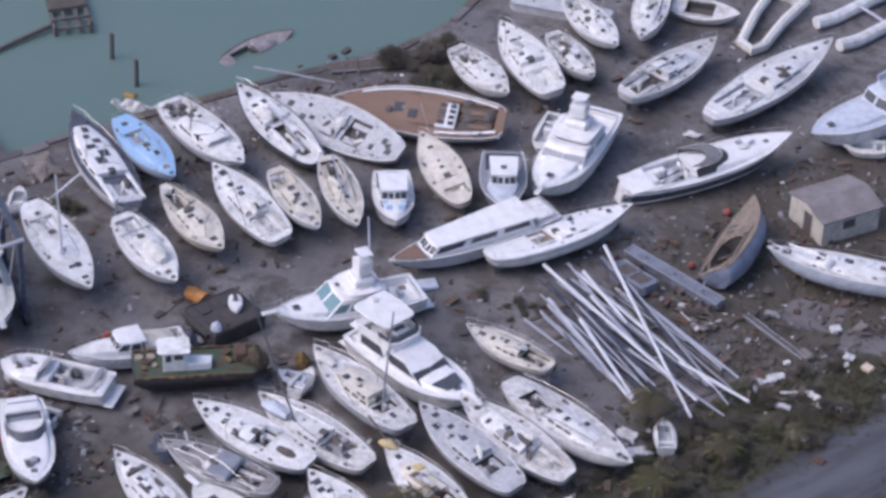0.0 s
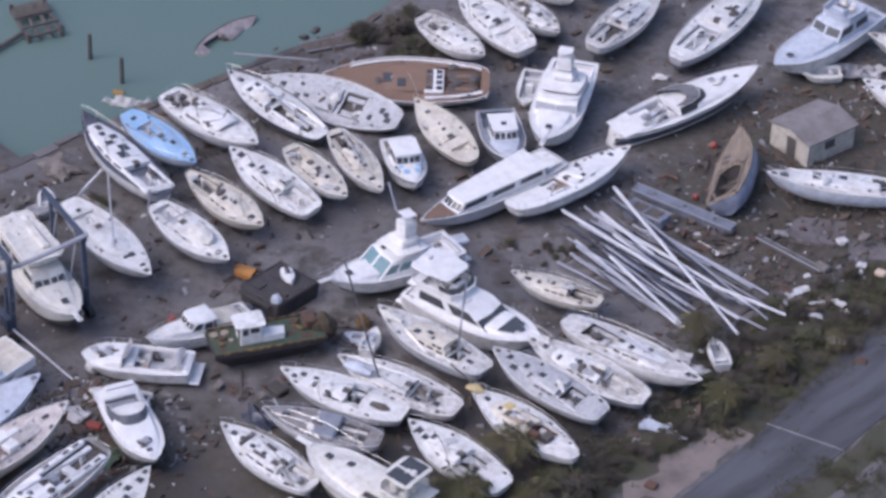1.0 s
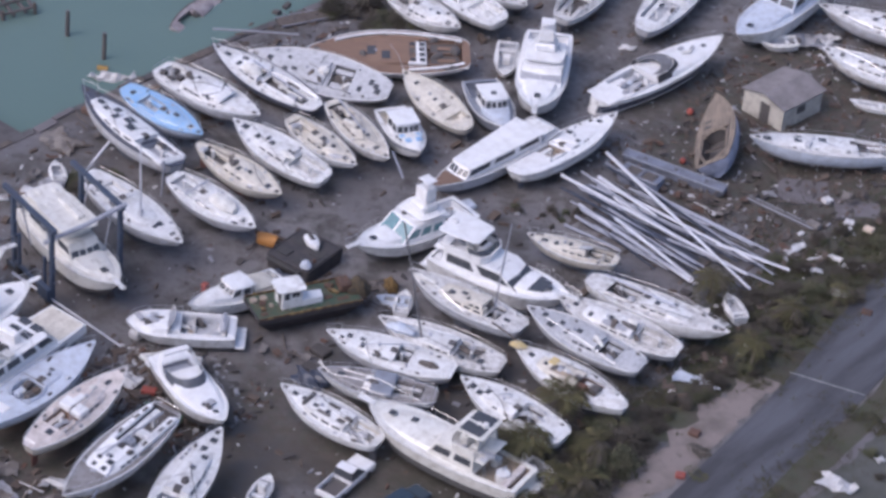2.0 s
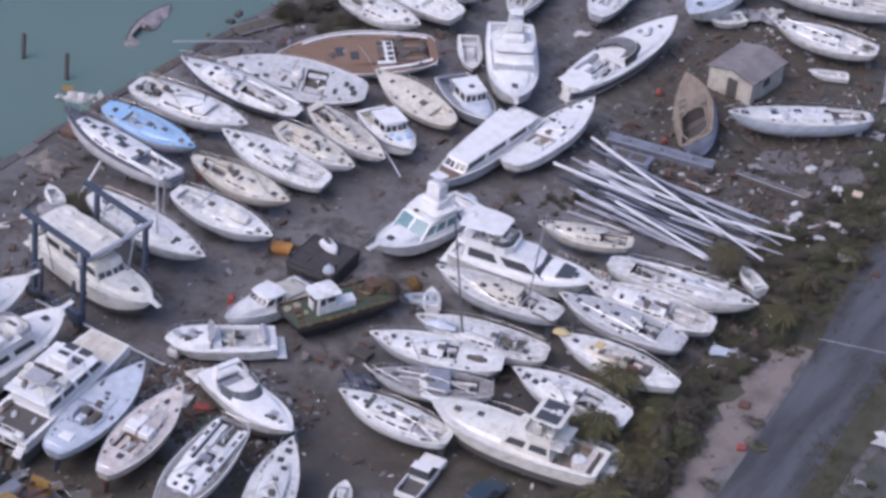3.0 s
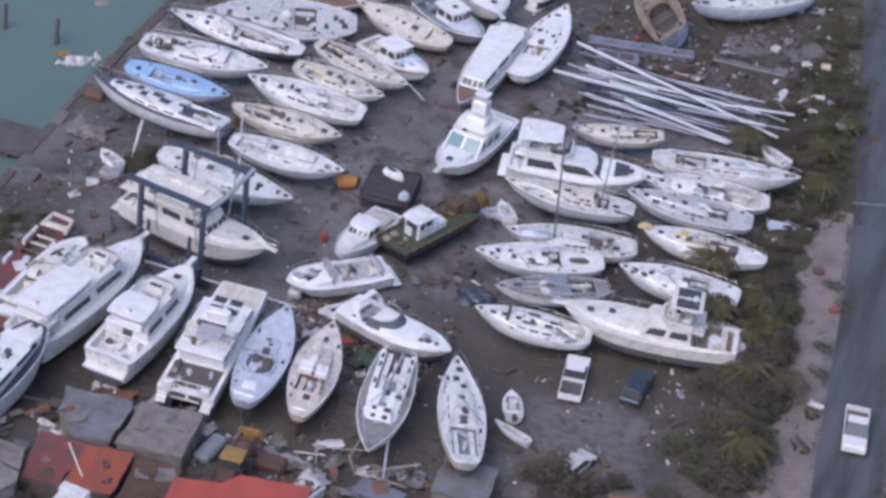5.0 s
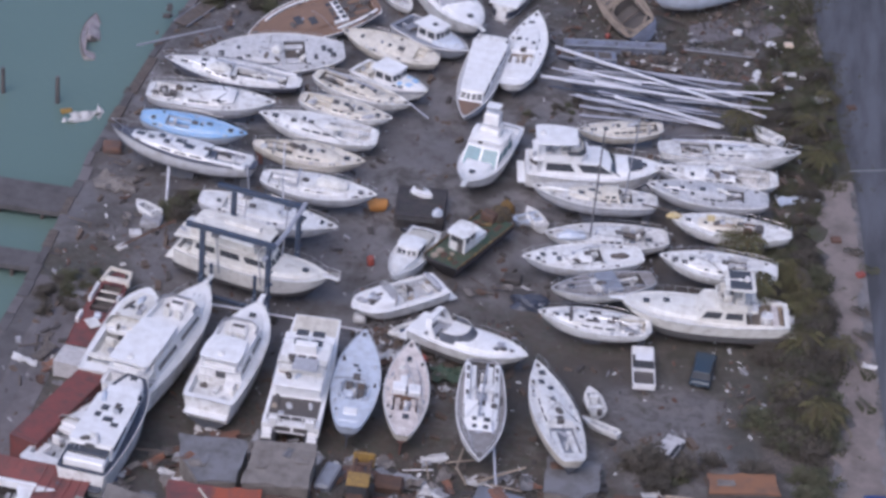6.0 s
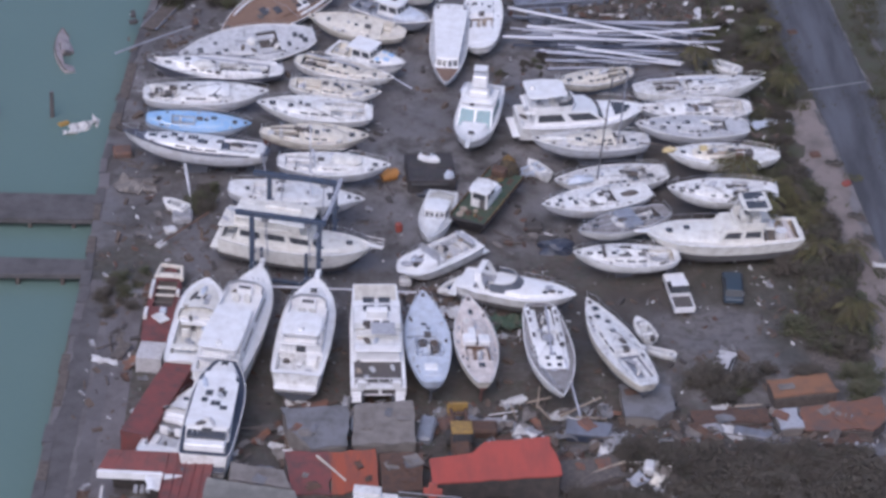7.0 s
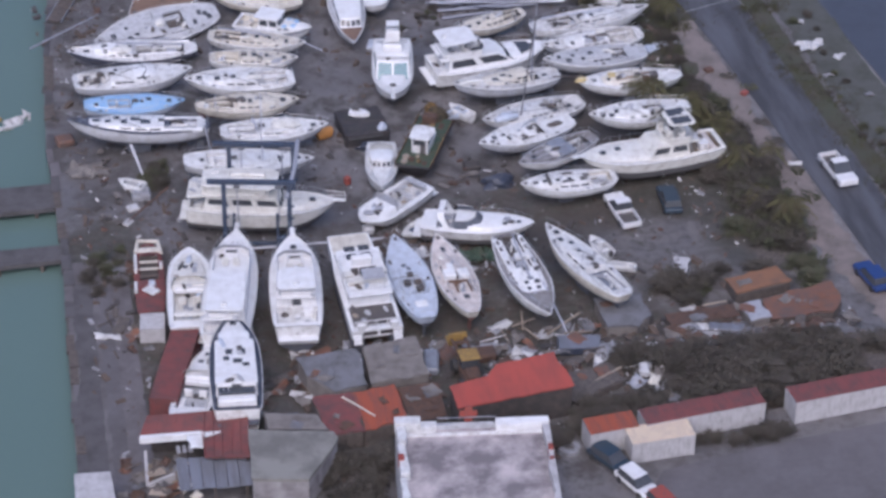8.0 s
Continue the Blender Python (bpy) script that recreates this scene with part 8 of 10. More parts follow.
# ---- things in the water ----
for x, y, h in ((-39.2, 4.8, 1.5), (-33.8, 4.4, 1.6)):
    bm = bmesh.new()
    tube(bm, [(x, y, -3.2), (x + 0.05, y + 0.1, h)], 0.26, 10, 0.2)
    tagged(part("mooring_pile", bm, DARK, smooth=True), "dark timber mooring pile standing in the water", "pile", "mooring piles")


def wrecked_dock():
    t = thing("wrecked_dock", pose(-47.5, 4.9, -1.6, 3, 0, -20), "collapsed dark timber dock frame in the water", "dock")
    for y in (-1.7, -0.6, 0.6, 1.6):
        boxpart("dock_beam", (-3.1, 3.1, y - 0.16, y + 0.16, 0.7, 0.95), DARK, t, bev=0.03)
    for x in (-3.0, -0.9, 1.1, 2.85):
        boxpart("cross_beam", (x - 0.14, x + 0.14, -1.9, 1.8, 0.96, 1.18), DARK, t, bev=0.03)
    for k in range(5):
        boxpart("deck_plank", (-2.8 + 0.42 * k, -2.5 + 0.42 * k, -1.7, 1.6, 1.19, 1.24), TIMBER, t, bev=0.01)
    for x in (-3.0, 2.9):
        for y in (-1.7, 1.6):
            tubepart("dock_post", [(x, y, -2), (x, y, 1.5)], 0.19, TIMBER, t, n=8)


wrecked_dock()
spar((-46.6, 2.4, -0.75), (-45.2, -5.6, -1.05), 0.24, TIMBER, "dark plank drifting from the collapsed dock", False, "dock timbers")


AWASH = material("silted_gelcoat", (0.40, 0.36, 0.36), 0.6, second=(0.20, 0.165, 0.165), scale=1.2, amount=0.9, speck=0.7)


def sunken_boat(x, y, rz, length, label, heel):
    t = thing("sunken_boat", pose(x, y, -2.15, heel, 0, rz), label, "sailboat", "storm-tossed boats")
    ln = Lines(length, 2.6, 1.1, 1.0, 0.6, 2.0, 0.35, 0.5)
    hull_parts(t, ln, AWASH, ANTIFOUL_R, TIMBER, AWASH, (0.15, 0.4, 0.7, 0.5), DARK)
    trunk(t, ln, 0.44, 0.74, 0.6, 0.35, AWASH, windows=2)
    boxpart("companionway", (ln.x(0.4), ln.x(0.45), -0.3, 0.3, 1.1, 1.5), DARK, t)


sunken_boat(-34.0, 17.0, 102, 8.6, "half-sunk small sailboat awash beside the quay", 24)
t = thing("splintered_hull", pose(-30.6, 2.5, -1.4, 0, 0, 25), "splintered white hull pieces awash by the quay", "boat wreck", "storm-tossed boats")
rs = random.Random(12)
for x, y, a, sx, sy in ((0.0, 0.0, 10, 2.6, 1.3), (1.5, 0.7, 60, 1.5, 0.8), (-1.5, -0.4, -20, 1.3, 0.9)):
    bm = bmesh.new()
    crumple(bm, rs, sx, sy, 0.4, 0.08)
    o = part("hull_shard", bm, DIRTY, t)
    o.matrix_local = pose(x, y, 0.35, 10, 6, a)
t = thing("swamped_float", pose(-32.6, 3.1, -1.35, 10, 5, 40), "yellowed float bobbing by a mooring pile", "float")
tubepart("float_drum", [(-0.5, 0, 0.15), (0.5, 0, 0.15)], 0.32, YELLOW, t, n=10)


# ---- vehicles ----
def car(m, label, length, width, height, paint, pickup=False, category="car"):
    t = thing("pickup_truck" if pickup else "car", m, label, category, "vehicles")
    h, w = length / 2, width / 2
    hood, roof0, roof1 = h - length * 0.25, h - length * 0.42, (-h * 0.12 if pickup else -h * 0.72)
    belt = height * 0.56
    bm = bmesh.new()
    if pickup:
        box(bm, -h * 0.14, h, -w, w, 0.35, belt, bev=0.08)
        box(bm, -h, -h * 0.14, -w, -w + 0.1, 0.4, belt, bev=0.02)
        box(bm, -h, -h * 0.14, w - 0.1, w, 0.4, belt, bev=0.02)
        box(bm, -h, -h + 0.1, -w, w, 0.4, belt, bev=0.02)
    else:
        box(bm, -h, h, -w, w, 0.3, belt, bev=0.12)
    body = part("body", bm, paint, t)
    if pickup:
        boxpart("load_bed", (-h + 0.1, -h * 0.14, -w + 0.1, w - 0.1, 0.4, 0.55), DARK, t)
    bm = bmesh.new()
    x0 = roof1 - 0.1 if pickup else roof1 - 0.22
    lo = [(x0, -w * 0.95), (hood, -w * 0.95), (hood, w * 0.95), (x0, w * 0.95)]
    hi = [(roof1, -w * 0.78), (roof0, -w * 0.78), (roof0, w * 0.78), (roof1, w * 0.78)]
    vs = [bm.verts.new((*p, belt - 0.02)) for p in lo] + [bm.verts.new((*p, height - 0.05)) for p in hi]
    for f in ((3, 2, 1, 0), (4, 5, 6, 7), (0, 1, 5, 4), (1, 2, 6, 5), (2, 3, 7, 6), (3, 0, 4, 7)):
        bm.faces.new([vs[i] for i in f])
    cab = part("cab_glazing", bm, GLASS, t)
    boxpart("roof", (roof1 - 0.05, roof0 + 0.08, -w * 0.8, w * 0.8, height - 0.07, height), paint, cab, bev=0.03)
    for x in (h * 0.62, -h * 0.62):
        for sgn in (1, -1):
            tubepart("wheel", [(x, sgn * (w - 0.22), 0.34), (x, sgn * (w + 0.01), 0.34)], 0.34, TYRE, t, n=14)
    for sgn in (1, -1):
        boxpart("headlight", (h - 0.02, h + 0.02, *sorted((sgn * w * 0.55, sgn * w * 0.88)), belt - 0.3, belt - 0.12), CLEAN, t)
    return t


car(pose(24.55, -26.6, 0, 0, 0, 96), "white parked pickup truck with dark empty load bed", 5.4, 1.9, 1.75, CARWHITE, True, "pickup truck")
car(pose(47.0, -23.6, 0.07, 0, 0, -84), "white pickup truck on the coast road", 5.4, 1.95, 1.8, CARWHITE, True, "pickup truck")
car(pose(29.5, -25.5, 0, 0, 0, 86), "dark blue car parked on gravel", 4.4, 1.75, 1.45, CARBLUE)
car(pose(27.4, -36.9, 0, 0, 0, 70), "small white car sunk low in the mud", 3.8, 1.65, 1.2, PLASTER)
car(pose(44.4, -41.4, 0.07, 0, 0, 100), "bright blue parked car beside the road", 4.4, 1.8, 1.5, CARBRIGHT)
car(pose(14.0, -62.6, 0, 0, 0, -60), "blue car parked by the containers", 4.2, 1.75, 1.45, CARBLUE)
car(pose(15.4, -66.0, 0, 0, 0, -66), "pale silver car parked by the lot", 4.2, 1.75, 1.45, CARWHITE)
car(pose(16.9, -69.4, 0, 0, 0, -70), "red car at the parking lot's edge", 4.2, 1.75, 1.45, REDP)


def loader():
    t = thing("wheel_loader", pose(4.7, -49.0, 0, 0, 0, 92), "yellow wheel loader among the shed wreckage", "loader", "vehicles")
    boxpart("chassis", (-2.2, 0.6, -0.8, 0.8, 0.6, 1.5), RUST, t, bev=0.1)
    boxpart("engine_hood", (-2.3, -0.7, -0.6, 0.6, 1.5, 1.95), RUST, t, bev=0.12)
    c = boxpart("cab", (-0.6, 0.7, -0.75, 0.75, 1.6, 2.6), GLASS, t, bev=0.05)
    boxpart("cab_roof", (-0.75, 0.85, -0.85, 0.85, 2.6, 2.74), YELLOW, c, bev=0.03)
    boxpart("front_frame", (0.6, 1.8, -0.6, 0.6, 0.6, 1.3), YELLOW, t, bev=0.08)
    for sgn in (1, -1):
        tubepart("boom_arm", [(0.8, sgn * 0.55, 1.6), (2.4, sgn * 0.55, 2.0), (4.0, sgn * 0.6, 1.5)], 0.15, RUST, t)
    boxpart("cross_beam", (2.9, 3.2, -0.75, 0.75, 1.65, 1.9), RUST, t, bev=0.06)
    for y in (-0.7, 0.0, 0.75):
        tubepart("fork_tine", [(4.0, y, 2.0), (4.05, y, 1.1), (5.2, y, 1.0)], 0.12, YELLOW, t)
    bm = bmesh.new()
    loft(bm, [[(3.9, y, 0.9), (4.15, y, 0.9), (4.15, y, 2.1), (3.9, y, 2.1)] for y in (-0.8, 0.8)])
    part("fork_carriage", bm, YELLOW, t)
    for x in (-1.6, 1.3):
        for sgn in (1, -1):
            tubepart("wheel", [(x, sgn * 0.65, 0.65), (x, sgn * 1.15, 0.65)], 0.65, TYRE, t, n=16)


loader()


# ---- buildings ----
def shed(name, pts, h, roof_mat, wall_mat, label, category="shed", slope=0.0, ribs=0, thick=0.1, door=False, ragged=0.14, patches=3):
    """A low building on a plan of corners (clockwise or not), its roof falling by slope towards the later corners."""
    cx, cy = sum(p[0] for p in pts) / len(pts), sum(p[1] for p in pts) / len(pts)
    t = thing(name, pose(cx, cy, 0), label, category, "sheds by the yard")
    loc = [(x - cx, y - cy) for x, y in pts]
    y0, y1 = min(p[1] for p in loc), max(p[1] for p in loc)
    hs = [h + slope * ((p[1] - y0) / max(0.1, y1 - y0) - 0.5) for p in loc]
    n = len(loc)
    for i in range(n):
        a, b = Vector(loc[i]) * 0.95, Vector(loc[(i + 1) % n]) * 0.95
        d = (b - a).normalized()
        nrm = Vector((-d.y, d.x)) * 0.09
        bm = bmesh.new()
        slab(bm, [tuple(a - nrm), tuple(b - nrm), tuple(b + nrm), tuple(a + nrm)], 0, [hs[i] - 0.06, hs[(i + 1) % n] - 0.06, hs[(i + 1) % n] - 0.06, hs[i] - 0.06])
        w = part("wall", bm, wall_mat, t)
        if door and (b - a).length > 2.5:
            c, out = (a + b) / 2, (Vector((-d.y, d.x)) if Vector((-d.y, d.x)).dot((a + b) / 2) > 0 else Vector((d.y, -d.x)))
            for k, (nm, z0, z1, hw) in enumerate((("door", 0.02, 2.0, 0.45), ("window", 1.0, 1.7, 0.4))):
                cc = c + d * (b - a).length * (-0.2 if k == 0 else 0.22) + out * 0.1
                if z1 > min(hs) - 0.2:
                    z1 = min(hs) - 0.2
                q = [cc - d * hw - out * 0.03, cc + d * hw - out * 0.03, cc + d * hw + out * 0.03, cc - d * hw + out * 0.03]
                bm = bmesh.new()
                slab(bm, [tuple(v) for v in q], z0, z1)
                part(nm, bm, DARK if nm == "door" else GLASS, w)
    rnd = random.Random(int(abs(cx * 31 + cy * 17)))
    edge, ez = [], []
    for i in range(n):
        a, b = Vector((*loc[i], hs[i])), Vector((*loc[(i + 1) % n], hs[(i + 1) % n]))
        k = max(1, int((b - a).length / 0.9))
        for j in range(k):
            p = a.lerp(b, j / k)
            out = Vector((p.x, p.y, 0)).normalized() * rnd.uniform(-ragged, ragged)
            edge.append((p.x + out.x, p.y + out.y))
            ez.append(p.z)
    bm = bmesh.new()
    slab(bm, edge, ez, [z + thick for z in ez])
    roof = part("roof", bm, roof_mat, t)
    for k in range(patches):
        f, g = rnd.uniform(0.12, 0.88), rnd.uniform(0.15, 0.85)
        c = (Vector((*loc[0], hs[0])).lerp(Vector((*loc[1], hs[1])), f)).lerp(Vector((*loc[-1], hs[-1])).lerp(Vector((*loc[-2], hs[-2])), f), g)
        bm = bmesh.new()
        crumple(bm, rnd, rnd.uniform(0.5, 1.5), rnd.uniform(0.4, 1.3), 0.1)
        o = part("loose_roof_sheet", bm, rnd.choice((roof_mat, roof_mat, BROWNROOF, GREYROOF, FELT, RUST)), roof)
        o.matrix_local = pose(c.x * 0.9, c.y * 0.9, c.z + thick + 0.09, 0, 0, rnd.uniform(0, 180))
    if ribs and n == 4:
        for k in range(ribs):
            f = (k + 0.5) / ribs
            a = Vector((*loc[0], hs[0])).lerp(Vector((*loc[1], hs[1])), f)
            b = Vector((*loc[3], hs[3])).lerp(Vector((*loc[2], hs[2])), f)
            bm = bmesh.new()
            up = Vector((0, 0, thick + 0.02))
            tube(bm, [a + up, b + up], 0.035, 4)
            part("roof_rib", bm, roof_mat, roof)
    return t, roof


RED_PTS = [(2.0, -54.0), (5.3, -53.3), (6.4, -52.1), (11.5, -51.4), (12.5, -55.6), (2.1, -56.7)]
shed("red_roofed_shed", RED_PTS, 3.3, REDROOF, DARKWALL, "low shed with bright red sheet roof", slope=0.7, ragged=0.1, patches=0)
shed("tin_shed", [(-9.9, -46), (-4.6, -45.6), (-4.6, -50.4), (-7.4, -51), (-9.4, -48.4)], 1.9, GREYROOF, FELT, "low shed with dented grey tin roof", slope=0.3, ragged=0.2)
shed("felt_roofed_shed", [(-4.1, -45.5), (0.8, -44.9), (1, -50), (-4.1, -50.4)], 2, FELT, FELT, "low shed with worn brown-grey felt roof", slope=0.4, ragged=0.2)
shed("rusted_shed", [(-9.6, -51.6), (-6.2, -51.8), (-5.9, -56.6), (-8.9, -57)], 1.9, RUSTRED, TIMBER, "shed with oxide-red rusted roof", slope=0.3, ragged=0.25)
shed("orange_shed", [(-6.1, -51.8), (-2.4, -51.3), (-2.2, -56), (-5.8, -56.6)], 1.9, ORANGEROOF, TIMBER, "shed with streaked orange-red roof", slope=0.3, ragged=0.25, patches=2)
shed("brown_shed", [(-2, -51.4), (1.4, -51.3), (1.4, -55.4), (-1.8, -55.8)], 1.5, RUST, TIMBER, "shed with sagging brown rusted roof", slope=0.3, ragged=0.25, patches=6)
shed("grey_slab_shed", [(18.1, -41.1), (22.4, -41), (22.4, -44.4), (21, -45.7), (18.3, -45.4)], 1.2, GREYROOF, FELT, "shed with flat grey roof broken along one side", thick=0.15, ragged=0.2, patches=2)
shed("tan_roofed_shed", [(30.8, -39.8), (36.1, -38.5), (36.6, -41.4), (31, -42.6)], 1, TANROOF, TIMBER, "shed with tan-orange sheet roof", slope=-0.4, patches=1)
shed("rust_patched_shed", [(33.2, -43.3), (40.5, -41.5), (40.2, -45.1), (38.8, -46.7), (33.2, -46.7)], 0.9, BROWNROOF, TIMBER, "long shed with rust-patched grey roof", slope=-0.3, ragged=0.3, patches=9)
shed("low_timber_shed", [(23.9, -43.9), (30.3, -43.4), (30.3, -45.4), (24, -45.9)], 0.8, RUST, TIMBER, "long low shed with brown rusted roof", slope=-0.2, ragged=0.3, patches=4)
shed("grey_patch_shed", [(30.9, -43.8), (32.9, -43.5), (33.1, -46.2), (31.2, -46.5)], 0.9, CANVAS, FELT, "small shed with pale grey roof", slope=-0.2, ragged=0.25, patches=1)
shed("quay_hut", [(-30.2, -58.8), (-27.3, -59.0), (-27.2, -62.6), (-30.4, -62.2)], 2.4, PLASTER, PLASTER, "small white flat-roofed hut at the quay edge", "hut", thick=0.2, ragged=0.04, patches=0)
shed("brown_lean_roof", [(12.4, -50.8), (17.4, -49.4), (17.8, -52.4), (12.8, -54.8)], 0.6, MUDFILL, TIMBER, "collapsed lean-to with dark muddy roof", "lean-to", slope=-0.2, ragged=0.4, patches=2)
shed("blue_store", [(13.6, -45.2), (17.3, -45.9), (16.8, -47.7), (13.3, -47.3)], 0.8, BLUEGREY, NAVY, "low dark blue-grey store box among wreckage", "store", slope=-0.1, ragged=0.08, patches=1)
shed("annex_porch", [(-13.9, -53.5), (-9.6, -54.5), (-9, -56.7), (-13.9, -55.7)], 2.3, FELT, FELT, "porch with flat grey roof joined to an annex", "porch", thick=0.15, patches=1)
shed("concrete_annex", [(-15.6, -56.0), (-13.6, -56.6), (-8.7, -57.6), (-8.5, -58.6), (-9.2, -59.8), (-10.6, -61.9), (-11.7, -63.3), (-14.0, -62.9), (-16.2, -62.4)], 2.6, PALEROOF, CONCRETE, "annex with smooth pale rounded concrete roof", "building", thick=0.3, ragged=0.05, patches=0)


def store_building():
    """A store with dark red roof, its front corner torn open."""
    t = thing("store_building", pose(0, 0, 0), "store with dark red sheet roof and torn white front", "building", "sheds by the yard")
    pts = [(-24.4, -55.2), (-23.6, -53.5), (-15.2, -54.0), (-15.8, -59.7), (-19.5, -59.0), (-19.3, -55.5)]
    hs = [2.9, 3.5, 3.5, 2.8, 2.8, 2.9]
    bm = bmesh.new()
    slab(bm, pts, hs, [z + 0.1 for z in hs])
    roof = part("roof", bm, RUSTRED, t)
    for k in range(11):
        a = Vector((-23.3 + 0.74 * k, -53.7 - 0.04 * k, 3.6))
        b = Vector((-23.9 + 0.72 * k, -55.1, 3.02)) if k < 6 else Vector((-23.9 + 0.74 * k, -59.2 + 0.02 * k, 2.93))
        tubepart("roof_rib", [a, b], 0.04, RUSTRED, roof, n=4)
    wall = [(-23.4, -53.8), (-15.5, -54.3), (-16.0, -59.4)]
    for (xa, ya), (xb, yb) in zip(wall[:-1], wall[1:]):
        d = (Vector((xb, yb)) - Vector((xa, ya))).normalized()
        nr = Vector((-d.y, d.x)) * 0.1
        bm = bmesh.new()
        slab(bm, [(xa - nr.x, ya - nr.y), (xb - nr.x, yb - nr.y), (xb + nr.x, yb + nr.y), (xa + nr.x, ya + nr.y)], 0, 2.75)
        part("wall", bm, DARKWALL, t)
    bm = bmesh.new()
    slab(bm, [(-24.5, -55.6), (-24.4, -55.25), (-19.3, -55.55), (-19.3, -55.9)], 2.35, 2.98)
    part("white_fascia", bm, CLEAN, t)
    bm = bmesh.new()
    slab(bm, [(-24.4, -58.4), (-24.2, -55.6), (-23.95, -55.6), (-24.15, -58.4)], 0, [0.8, 1.6, 1.6, 0.7])
    part("broken_wall", bm, PLASTER, t)
    bm = bmesh.new()
    slab(bm, [(-24.2, -58.6), (-24.2, -58.35), (-21.9, -58.0), (-21.9, -58.25)], 0, [0.4, 0.4, 0.9, 0.9])
    part("broken_wall", bm, PLASTER, t)
    bm = bmesh.new()
    slab(bm, [(-24.1, -58.3), (-24.0, -55.7), (-19.6, -55.9), (-19.7, -58.3)], 0.02, 0.22)
    part("room_floor", bm, TAN, t)
    for x in (-21.4, -20.9, -20.4):
        boxpart("louvre", (x - 0.16, x + 0.16, -56.9, -55.95, 1.9, 2.0), BITS[1], t, m=pose(0, 0, 0))
    r = random.Random(5)
    bm = bmesh.new()
    crumple(bm, r, 1.3, 1.5, 0.2)
    o = part("torn_panel", bm, CLEAN, t)
    o.matrix_local = pose(-19.9, -56.7, 2.85, 8, 5, 10)
    for k in range(16):
        bm = bmesh.new()
        crumple(bm, r, r.uniform(0.6, 1.6), r.uniform(0.5, 1.2), 0.25)
        o = part("fallen_sheet", bm, r.choice((RUST, TAN, CREAM, BROWNROOF, BITS[1], MUDFILL, TIMBER)), t)
        o.matrix_local = pose(r.uniform(-24.0, -20.0), r.uniform(-61.4, -56.2), r.uniform(0.3, 0.8), r.uniform(-15, 15), r.uniform(-15, 15), r.uniform(0, 180))
    bm = bmesh.new()
    slab(bm, [(-19.3, -55.9), (-17.4, -56.1), (-19.2, -56.6)], 3.02, 3.1)
    part("torn_panel", bm, CLEAN, t)


store_building()


def lean_to():
    t = thing("lean_to", pose(0, 0, 0), "blue-grey sheet metal lean-to against a store", "lean-to", "sheds by the yard")
    for k in range(6):
        x0, x1 = -21.8 + k, -20.86 + k
        y0, y1 = -57.9 - 0.22 * k, -61.6 - 0.08 * k
        z = 2.25 + 0.05 * ((k * 7) % 3)
        bm = bmesh.new()
        slab(bm, [(x0, y0), (x1, y0 - 0.2), (x1 - 0.1, y1 - 0.05), (x0 - 0.1, y1)], [z, z, z - 0.5, z - 0.5], [z + 0.05, z + 0.05, z - 0.45, z - 0.45])
        part("roof_panel", bm, BLUEGREY, t)
    for x in (-21.7, -19.0, -16.4):
        boxpart("post", (x - 0.06, x + 0.06, -61.5, -61.38, 0, 1.75), TIMBER, t)


lean_to()


